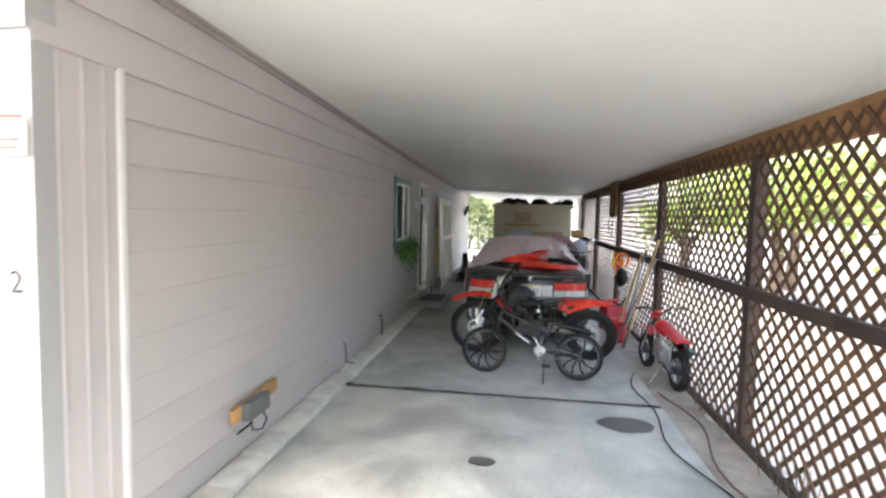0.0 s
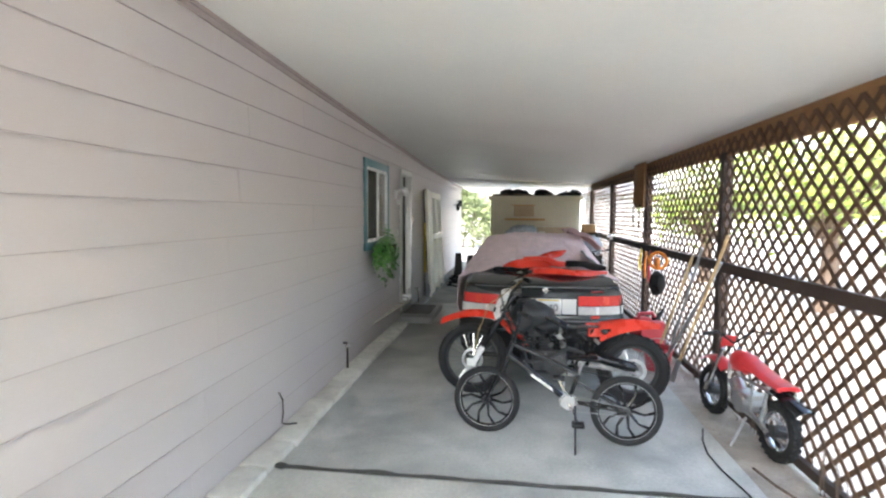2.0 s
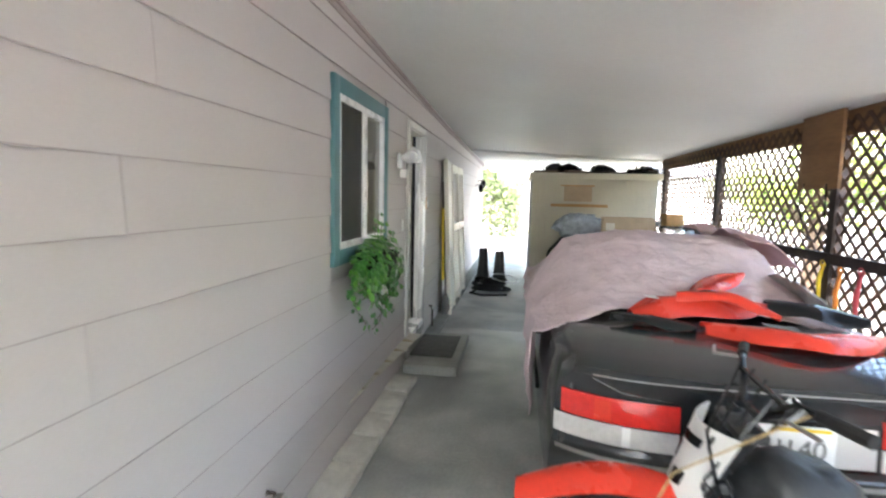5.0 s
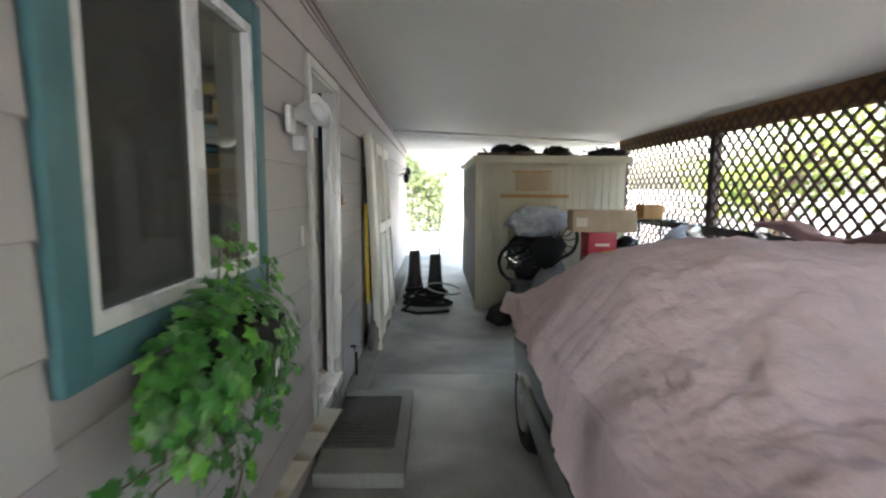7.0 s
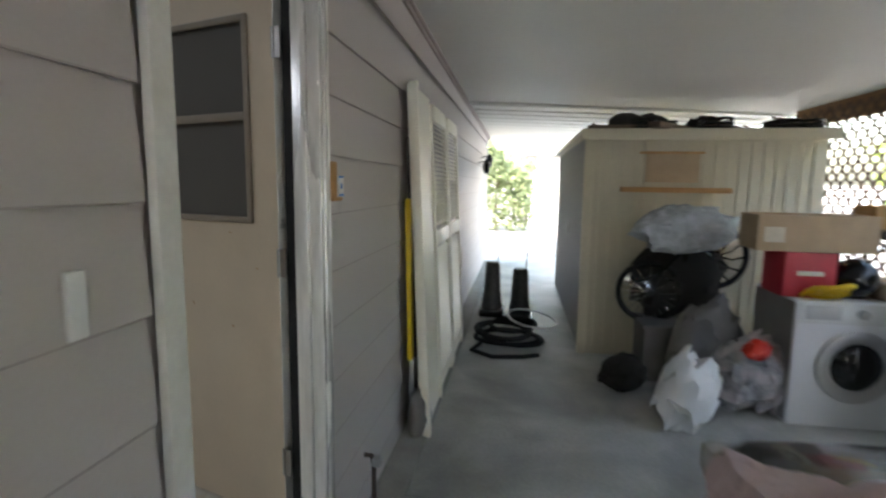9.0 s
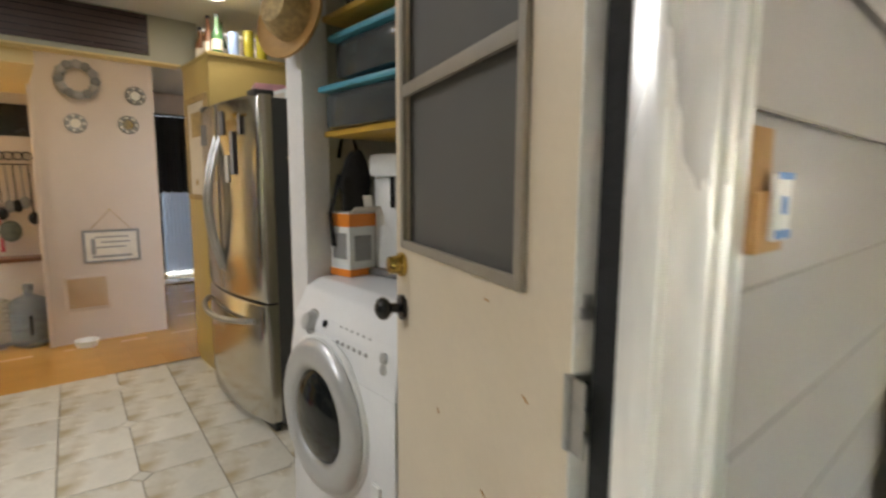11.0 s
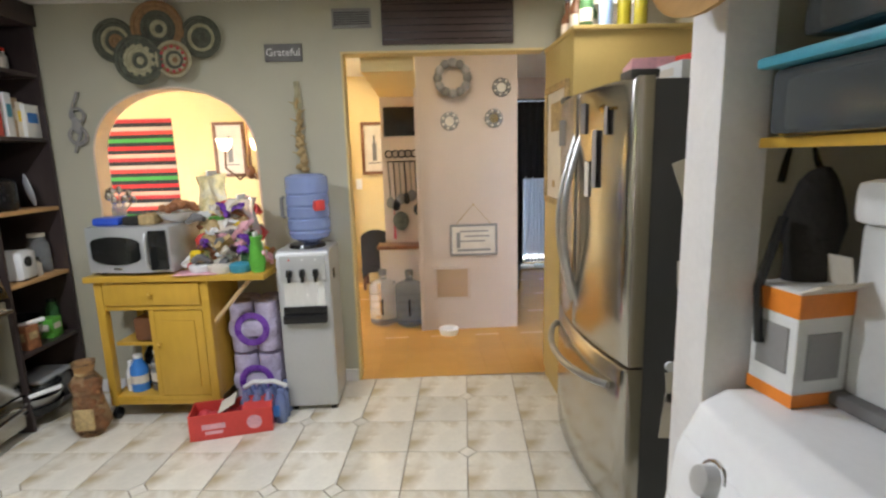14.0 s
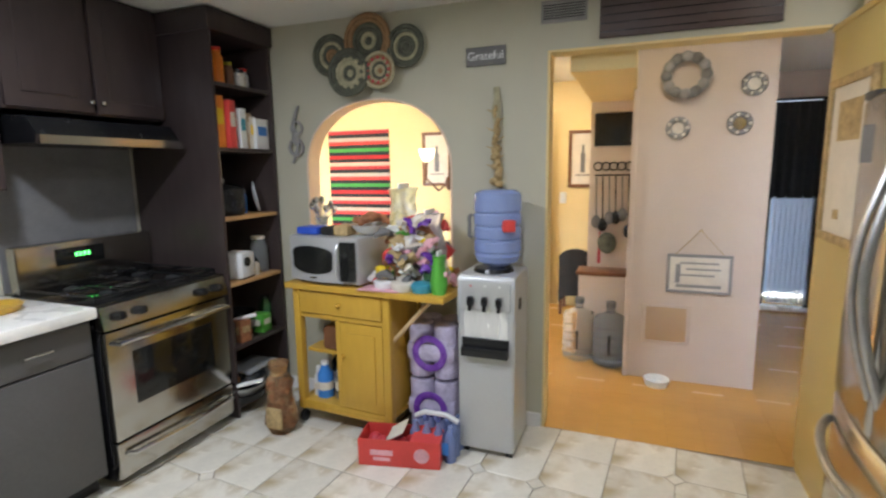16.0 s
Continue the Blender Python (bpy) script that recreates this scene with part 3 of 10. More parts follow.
def carport_roof():
    bm = bmesh.new()
    n = 52
    # front stretch of the roof is unseen, lengthened to shade the front wall
    y0, y1 = -2.4, 15.2

    def f(u, v):
        y = y0 + (y1 - y0) * v
        x = HX - 0.02 + (LX + 0.28 - HX) * u
        return Vector((x, y, roof_z(x, y)))
    sheet(bm, f, 8, n)
    bm.normal_update()
    bmesh.ops.solidify(bm, geom=bm.faces[:], thickness=-0.05)
    solo("ceiling_carport", bm, M["roof_white"], "smooth off-white roof panels over the carport", "ceiling", "structure", smooth=60)
    bm = bmesh.new()
    sheet(bm, lambda u, v: Vector((HX + 3.9 * u, 15.26 + 8.2 * v, 2.60 - 0.17 * u - 0.05 * v)), 6, 12)
    bm.normal_update()
    bmesh.ops.solidify(bm, geom=bm.faces[:], thickness=-0.03)
    for i in range(20):
        tube(bm, [(HX, 15.4 + 0.42 * i, 2.592), (HX + 3.9, 15.4 + 0.42 * i, 2.42)], 0.012, 6)
    solo("ceiling_rear_awning", bm, M["roof_white"], "white rear awning roof beyond the carport", "ceiling", "structure")
    bm = bmesh.new()
    prism(bm, [(HX, 2.575), (2.08, 2.375), (2.08, 2.43), (HX, 2.63)], lambda u, v, w: (u, w, v), 15.19, 15.23)
    solo("roof_fascia", bm, M["roof_white"], "white roof edge at the rear", "trim", "structure")


def kerb_stones():
    k = thing("kerb", "row of pale kerb stones along the house wall", "kerb", HX, 0, 0, kind="structure")
    y = -1.0
    i = 0
    random.seed(4)
    while y < 9.1:
        ln = 0.36 + 0.13 * random.random()
        bm = bmesh.new()
        box(bm, (0.115 + 0.008 * random.uniform(-1, 1), y + ln / 2, 0.024), (0.205, ln - 0.012, 0.06), 0.014, Euler((random.uniform(-.02, .02), random.uniform(-.04, .04), random.uniform(-.03, .03))).to_matrix())
        part("kerb_stone", bm, M["kerb"], k)
        y += ln
        i += 1
    bm = bmesh.new()
    slab(bm, 0.0, 0.17, 10.5, 19.0, 0.0, 0.035, 0.01)
    part("kerb_strip", bm, M["step"], k, "narrow concrete strip")


def lattice_fence():
    f = thing("lattice_fence", "tall brown-stained diagonal lattice fence on posts", "fence", LX, 0, 0, kind="structure")
    for y, w in ((-1.1, 0.09), (1.45, 0.09), (4.15, 0.10), (6.78, 0.09), (9.5, 0.09), (12.12, 0.10), (14.75, 0.09)):
        part("post", made(box, (0.02, y, 1.1), (0.09, w, 2.3), 0.006), M["darkwood"], f)
    for z, h in ((1.20, 0.09), (2.3275, 0.225), (0.045, 0.07)):
        for y in range(-1, 15, 4):
            part("rail", made(box, (0.036 if z > 2 else -0.03, y + 2.0, z), (0.045, 3.996, h), 0.005), M["beam"] if z > 2 else M["darkwood"], f)
    meshes = {}
    step = 0.152

    def slat_mesh(z0, z1, sgn, layer):
        h = z1 - z0
        c, w, t = layer, 0.0165 * math.sqrt(2), 0.0035
        bm = bmesh.new()
        prism(bm, [(-w, z0), (w, z0), (sgn * h + w, z1), (sgn * h - w, z1)], lambda u, v, q: (q, u, v), c - t, c + t)
        return bm
    n = 0
    for z0, z1, nm in ((1.235, 2.37, "u"), (0.03, 1.165, "l")):
        for sgn, layer in ((1, 0.0), (-1, 0.0085)):
            key = (nm, sgn)
            meshes[key] = finish(slat_mesh(z0, z1, sgn, layer), "slat", M["lattice"], 0)
            y = -1.0 - (z1 - z0) * (1 if sgn > 0 else 0) + (0.07 if sgn < 0 else 0)
            while y < 15.3 + (z1 - z0) * (1 if sgn < 0 else 0):
                ob = new("slat", meshes[key])
                ob.parent = f
                ob.location = (0, y + random.uniform(-0.004, 0.004), 0)
                y += step
    return f


def window_wall():
    w = thing("window_1", "white vinyl sliding window with wide teal trim", "window", HX, 8.18, 1.22, kind="structure")
    y0, y1, z1 = -0.595, 0.60, 1.11
    t = 0.095
    for nm, b in (("trim_board", (-0.01, 0.018, y0, y0 + t, 0.0, z1)), ("trim_board", (-0.01, 0.018, y1 - t, y1, 0.0, z1)), ("trim_board", (-0.01, 0.0175, y0 + t, y1 - t, 0.0, t)), ("trim_board", (-0.01, 0.0175, y0 + t, y1 - t, z1 - t, z1))):
        part(nm, made(slab, *b, 0.004), M["teal"], w)
    a, b, c, d = y0 + t, y1 - t, t, z1 - t
    fr = many((slab, -0.06, 0.012, a, a + 0.035, c, d), (slab, -0.06, 0.012, b - 0.035, b, c, d), (slab, -0.06, 0.0115, a + 0.035, b - 0.035, c, c + 0.04), (slab, -0.06, 0.0115, a + 0.035, b - 0.035, d - 0.035, d))
    frame_part = part("window_frame", fr, M["vinyl"], w, smooth=0)
    mid = (a + b) / 2 + 0.03
    part("meeting_stile", made(slab, -0.04, 0.008, mid - 0.04, mid + 0.04, c + 0.04, d - 0.035, 0.004), M["vinyl"], w)
    for p0, p1 in ((a + 0.035, mid - 0.04), (mid + 0.04, b - 0.035)):
        g = part("pane", made(slab, -0.022, -0.018, p0, p1, c + 0.04, d - 0.035), M["dim_glass"], w, smooth=0)
        g.visible_shadow = False
    sc = part("insect_screen", made(slab, -0.008, -0.006, a + 0.035, mid - 0.04, c + 0.04, d - 0.035), M["screen"], w, "dark insect screen", 0)
    sc.visible_shadow = False
    part("latch", made(box, (0.012, mid, 0.66), (0.014, 0.018, 0.06), 0.004), M["silver"], w)
    part("inner_sill", made(slab, -0.16, -0.065, a, b, c - 0.02, c + 0.03, 0.005), M["vinyl"], w)


def doorway():
    d = thing("door_frame", "worn white and aluminium door frame with raised sill", "door frame", HX, 10.0, 0, kind="structure")
    part("casing", made(slab, 0.0, 0.022, -0.46, -0.395, 0.12, 2.36, 0.004), M["jambwhite"], d)
    part("casing", made(slab, 0.0, 0.020, 0.385, 0.43, 0.12, 2.36, 0.004), M["alu"], d)
    part("casing", made(slab, 0.0, 0.022, -0.395, 0.385, 2.30, 2.36, 0.004), M["jambwhite"], d)
    part("jamb", made(slab, -0.13, 0.0, -0.41, -0.385, 0.21, 2.32), M["jambwhite"], d)
    # no seal here: a black strip stands for the dark of the gap
    part("weather_strip", made(slab, -0.122, -0.092, 0.364, 0.42, 0.21, 2.30), M["rubber"], d, "black strip for the shade in the gap behind the door")
    part("jamb", made(slab, -0.09, 0.012, 0.36, 0.398, 0.21, 2.30, 0.006), M["alu"], d)
    part("jamb_stop", made(slab, -0.055, -0.03, 0.335, 0.36, 0.25, 2.30, 0.004), M["alu"], d)
    part("head_jamb", made(slab, -0.13, 0.0, -0.385, 0.36, 2.29, 2.32), M["jambwhite"], d)
    part("sill", made(slab, -0.14, 0.03, -0.385, 0.36, 0.20, 0.262, 0.008), M["alu"], d)
    part("riser", made(slab, -0.02, 0.012, -0.385, 0.36, 0.02, 0.20), M["step"], d)


def kitchen_shell():
    """Kitchen from x -5.66 to -1.97, y 7.1 to 11.45, with hall and dining room beyond."""
    X0, X1, Y0, Y1, ZC = -5.66, HX - 0.12, 7.10, 11.45, 2.70
    # floor bed
    solo("floor_kitchen", made(slab, X0, X1, Y0, Y1, 0.05, KZ - 0.006), M["grout"], "kitchen floor bed with grey grout", "floor", "structure")
    # ceiling
    solo("ceiling_kitchen", made(slab, X0 - 0.1, X1, Y0 - 0.1, Y1 + 0.1, ZC, ZC + 0.1), M["kitchen_ceiling"], "plain off-white kitchen ceiling", "ceiling", "structure")
    # side walls and inner face of the house wall
    solo("wall_stove", made(slab, X0 - 0.1, X1, Y0 - 0.12, Y0, 0.05, ZC), M["kitchen_wall"], "olive cream wall behind the stove", "wall", "structure")
    solo("wall_washer", made(slab, X0 - 0.1, X1, Y1, Y1 + 0.12, 0.05, ZC), M["kitchen_wall"], "olive cream wall behind the washer", "wall", "structure")
    bm = many((slab, X1 - 0.02, X1 - 0.001, Y0, 7.66, 0.05, ZC), (slab, X1 - 0.02, X1 - 0.001, 7.66, 8.70, 0.05, 1.31), (slab, X1 - 0.02, X1 - 0.001, 7.66, 8.70, 2.25, ZC), (slab, X1 - 0.02, X1 - 0.001, 8.70, 9.60, 0.05, ZC), (slab, X1 - 0.02, X1 - 0.001, 10.40, Y1, 0.05, ZC), (slab, X1 - 0.02, X1 - 0.001, 9.60, 10.40, 2.31, ZC))
    solo("wall_entry", bm, M["kitchen_wall"], "olive cream inner wall beside the entry door", "wall", "structure", smooth=0)
    # wall with the arch and the wide opening
    ya, yb, zs, rz = 8.02, 9.03, 1.78, 0.44
    bm = bmesh.new()
    slab(bm, X0 - 0.12, X0, Y0, ya, 0.05, ZC)
    slab(bm, X0 - 0.12, X0, yb, 9.58, 0.05, ZC)
    slab(bm, X0 - 0.12, X0, 9.58, 10.95, 2.40, ZC)
    slab(bm, X0 - 0.12, X0, ya, yb, 0.05, 1.17)
    n = 24
    pts = [(ya + (yb - ya) * (0.5 - 0.5 * math.cos(math.pi * i / n)), zs + rz * abs(math.sin(math.pi * i / n)) ** 0.85) for i in range(n + 1)]
    for (u0, v0), (u1, v1) in zip(pts, pts[1:]):
        prism(bm, [(u0, v0), (u1, v1), (u1, ZC), (u0, ZC)], lambda u, v, w: (w, u, v), X0 - 0.12, X0)
    bmesh.ops.remove_doubles(bm, verts=bm.verts[:], dist=1e-5)
    solo("wall_arch", bm, M["kitchen_wall"], "olive cream wall with an arched pass-through", "wall", "structure", smooth=0)
    bm = bmesh.new()
    rim = [(ya, 1.17)] + pts + [(yb, 1.17)]
    for (u0, v0), (u1, v1) in zip(rim, rim[1:]):
        a, b = Vector((0, u0, v0)), Vector((0, u1, v1))
        dirn = (b - a).normalized()
        nrm = Vector((0, dirn.z, -dirn.y)) * 0.012
        vs = [bm.verts.new(p) for p in ((X0 - 0.123, *a.yz), (X0 + 0.004, *a.yz), (X0 + 0.004, *b.yz), (X0 - 0.123, *b.yz))]
        ws = [bm.verts.new(v.co + nrm) for v in vs]
        bm.faces.new(vs[::-1]), bm.faces.new(ws)
        for i in range(4):
            bm.faces.new((vs[i], vs[(i + 1) % 4], ws[(i + 1) % 4], ws[i]))
    solo("arch_lining", bm, M["arch_edge"], "smooth peach lining of the arched opening", "trim", "structure")
    solo("door_casing", many((slab, X0 - 0.13, X0 + 0.004, 9.575, 9.588, KZ, 2.40), (slab, X0 - 0.13, X0 + 0.004, 9.588, 10.83, 2.388, 2.40)), M["yellow_wall"], "narrow casing of the hall opening", "trim", "structure", smooth=0)
    # rooms beyond
    solo("floor_hall", made(slab, -10.2, X0, 4.6, 12.6, 0.05, KZ - 0.002), M["grout"], "hall floor bed", "floor", "structure")
    solo("ceiling_hall", made(slab, -10.2, X0 - 0.12, 4.6, 12.6, 2.68, 2.78), M["kitchen_ceiling"], "plain ceiling of hall and dining room", "ceiling", "structure")
    solo("wall_dining", many((slab, -8.95, -8.80, 4.6, 7.35, 0.05, 2.68), (slab, -8.95, -8.47, 7.35, 10.05, 0.05, 2.68)), M["yellow_wall"], "warm yellow dining room wall", "wall", "structure", smooth=0)
    solo("wall_dining_side", made(slab, -8.95, X0, 4.5, 4.6, 0.05, 2.68), M["yellow_wall"], "warm yellow dining side wall", "wall", "structure")
    # closet block with the plates, and the hook wall beside it
    solo("wall_closet", made(slab, -7.2, -6.62, 10.03, 10.84, 0.05, 2.68), M["peach_wall"], "peach closet wall in the hall", "wall", "structure", smooth=0)
    solo("wall_closet_return", made(slab, -7.3, -7.2, 9.68, 10.84, 0.05, 2.68), M["peach_wall"], "peach wall end beside the closet", "wall", "structure", smooth=0)
    solo("wall_hooks", made(slab, -8.47, -7.3, 9.95, 10.05, 0.05, 2.68), M["peach_wall"], "peach wall with the hook rail", "wall", "structure", smooth=0)
    solo("closet_corner_trim", made(slab, -6.64, -6.60, 10.0, 10.035, KZ, 2.68, 0.004), M["peach_wall"], "pale corner trim of the closet wall", "trim", "structure")
    solo("hall_header", made(slab, -7.2, X0 - 0.12, 9.68, 10.02, 2.30, 2.68), M["yellow_wall"], "dropped yellow header in the hall", "wall", "structure")
    # corridor to the curtained glass door
    solo("wall_corridor", many((slab, -9.9, -7.2, 10.74, 10.84, 0.05, 2.68), (slab, -9.9, X0, 11.95, 12.05, 0.05, 2.68), (slab, -8.98, -8.86, 10.84, 11.20, 0.05, 2.68), (slab, -8.98, -8.86, 10.84, 11.95, 2.42, 2.68), (slab, -8.98, -8.86, 11.75, 11.95, 0.05, 2.68), (slab, -8.98, -8.86, 11.20, 11.75, 0.05, 0.29)), M["peach_wall"], "peach corridor walls", "wall", "structure", smooth=0)
    solo("backdrop_daylight", made(slab, -9.6, -9.58, 11.0, 12.0, 0.3, 2.5), M["daylight"], "hazy daylight outside the glass door", "backdrop", "structure")
    # pantry block beside the fridge
    p = thing("pantry_cabinet", "tall cream-yellow pantry cabinet beside the fridge", "cabinet", -5.345, 10.835, KZ)
    part("carcass", made(slab, -0.295, 0.275, 0.0, 0.615, 0.06, 2.09, 0.004), M["pantry"], p)
    part("side_panel", made(slab, 0.275, 0.295, 0.0, 0.615, 0.0, 2.09, 0.003), M["pantry"], p)
    part("top", made(slab, -0.305, 0.305, -0.007, 0.615, 2.09, 2.115, 0.004), M["pantry"], p)
    part("plinth", made(slab, -0.295, 0.275, 0.012, 0.6, 0.0, 0.06), M["pantry"], p)
    # white partition between fridge and washer
    solo("washer_partition", many((slab, -3.60, -3.46, 10.69, 10.80, KZ, 2.70, 0.006),), M["trim_white"], "white partition between fridge and washer", "wall", "structure")
    solo("wall_nook", made(slab, -3.62, -3.49, 10.80, 11.45, KZ, 2.70), M["kitchen_wall"], "olive cream side wall of the washer nook", "wall", "structure")
    solo("baseboard", many((slab, X0, X0 + 0.015, 9.03, 9.57, KZ, KZ + 0.08), (slab, X0, X0 + 0.015, Y0, 8.02, KZ, KZ + 0.08)), M["trim_white"], "painted baseboard", "trim", "structure", smooth=0)


def floor_pieces():
    """Clipped-corner kitchen tiles with small diamonds, and laminate planks."""
    S = 0.307
    turn = Matrix.Rotation(radians(-4.6), 3, "Z")
    u0, v0 = -5.235, 7.671
    base = bpy.data.objects["floor_kitchen"]
    meshes = {}

    def has(i, j):
        if j < 5:
            return j % 2 == 0 and i % 2 == 0
        return j % 2 == 1 and i % 2 == (0 if j % 4 == 1 else 1)

    def tile_mesh(cut):
        bm = bmesh.new()
        h, g, c = S / 2, 0.0022, 0.048
        pts = []
        for i, (sx, sy) in enumerate(((-1, -1), (1, -1), (1, 1), (-1, 1))):
            x, y = sx * (h - g), sy * (h - g)
            if i in cut:
                a, b = (x - sx * c, y), (x, y - sy * c)
                pts += [a, b] if (i in (1, 3)) else [b, a]
            else:
                pts.append((x, y))
        prism(bm, pts, lambda u, v, w: (u, v, w), -0.006, 0.0)
        es = [e for e in bm.edges if all(v.co.z > -0.001 for v in e.verts)]
        bmesh.ops.bevel(bm, geom=es, offset=0.0018, segments=1, affect="EDGES")
        return finish(bm, "tile", M["tile"], 0)
    bm = bmesh.new()
    prism(bm, [(0.044, 0), (0, 0.044), (-0.044, 0), (0, -0.044)], lambda u, v, w: (u, v, w), -0.006, -0.0005)
    inset = finish(bm, "tile_inset", M["tile"], 0)
    for i in range(-4, 14):
        for j in range(-4, 15):
            p = turn @ Vector((u0 + (i + 0.5) * S, v0 + (j + 0.5) * S, 0))
            if not (-5.83 < p.x < -1.86 and 7.1 < p.y < 11.4):
                continue
            cut = frozenset(k for k, (a, b) in enumerate(((i, j), (i + 1, j), (i + 1, j + 1), (i, j + 1))) if has(a, b))
            if cut not in meshes:
                meshes[cut] = tile_mesh(cut)
            me = meshes[cut]
            if p.x - S * 0.6 < -5.66:      # trimmed along the wall
                bm = bmesh.new()
                bm.from_mesh(me)
                edge = turn.transposed() @ Vector((-1, 0, 0))
                bmesh.ops.bisect_plane(bm, geom=bm.verts[:] + bm.edges[:] + bm.faces[:], plane_co=turn.transposed() @ Vector((-5.658 - p.x, 0, 0)), plane_no=edge, clear_outer=True)
                if not bm.faces:
                    bm.free()
                    continue
                me = finish(bm, "tile", M["tile"], 0)
            ob = new("tile", me)
            ob.parent, ob.location, ob.rotation_euler = base, (p.x, p.y, KZ), (0, 0, radians(-4.6))
            if has(i, j):
                q = turn @ Vector((u0 + i * S, v0 + j * S, 0))
                ob = new("tile_inset", inset)
                ob.parent, ob.location, ob.rotation_euler = base, (q.x, q.y, KZ), (0, 0, radians(-4.6))
    hall = bpy.data.objects["floor_hall"]
    for ln, key in ((1.218, "full"), (0.608, "half")):
        meshes[key] = finish(made(box, (-ln / 2, 0, -0.004), (ln + 0.0005, 0.1896, 0.008), 0.0005, None, 1), "plank", M["oakfloor"], 0)
    for r in range(22):
        x = -5.661
        for key in (("full", "full", "full") if r % 2 else ("half", "full", "full", "half")):
            ob = new("plank", meshes[key])
            ob.parent, ob.location = hall, (x, 7.7 + 0.19 * r, KZ)
            x -= 1.22 if key == "full" else 0.61

# ---------------------------------------------------------------- bikes


def wheel(parent, c, axis, R, tyre, hub_r, spokes, rim_mat, spoke_r=0.0015, knobs=0, flat=False):
    """A wheel as a part with tyre, rim, spokes and hub beneath it."""
    ax = Vector(axis).normalized()
    w = part("wheel", made(ring, c, ax, R - tyre, tyre, 40, 10), M["rubber"], parent, "black tyre")
    bm = made(ring, c, ax, R - tyre * 1.9, tyre * 0.42, 40, 8, 1.5)
    part("rim", bm, rim_mat, w)
    q = ax.to_track_quat("Z", "Y")
    bm = bmesh.new()
    for i in range(spokes):
        a = i * math.tau / spokes
        tip = Vector(c) + q @ Vector((math.cos(a), math.sin(a), 0)) * (R - tyre * 2.1)
        if flat:
            a2 = a + 0.18
            mid = Vector(c) + q @ Vector((math.cos(a2), math.sin(a2), 0)) * (R * 0.5)
            tube(bm, [Vector(c) + q @ Vector((math.cos(a), math.sin(a), 0)) * hub_r, mid, tip], [spoke_r * 1.3, spoke_r * 0.8, spoke_r * 1.2], 6)
        else:
            off = ax * (0.03 if i % 2 else -0.03)
            a2 = a + (0.35 if i % 4 < 2 else -0.35)
            tube(bm, [Vector(c) + q @ Vector((math.cos(a2), math.sin(a2), 0)) * hub_r + off, tip], spoke_r, 4)
    part("spokes", bm, rim_mat if flat else M["chrome"], w)
    part("hub", made(cyl, Vector(c) - ax * 0.05, Vector(c) + ax * 0.05, hub_r, None, 18, 0.004), M["engine"], w)
    if knobs:
        bm = bmesh.new()
        for i in range(knobs):
            a = i * math.tau / knobs
            for s in (-0.55, 0.0, 0.55):
                aa = a + (0.5 * math.tau / knobs if s == 0 else 0)
                d = q @ Vector((math.cos(aa), math.sin(aa), 0))
                p = Vector(c) + d * (R - tyre * (0.02 + 0.28 * abs(s))) + ax * tyre * s
                r = Matrix((ax, ax.cross(d), d)).transposed()
                box(bm, p, (tyre * 0.42, R * math.tau / knobs * 0.5, tyre * 0.34), 0, r)
        tagged(part("tread", bm, M["rubber"], w), kind="stuff")
    return w


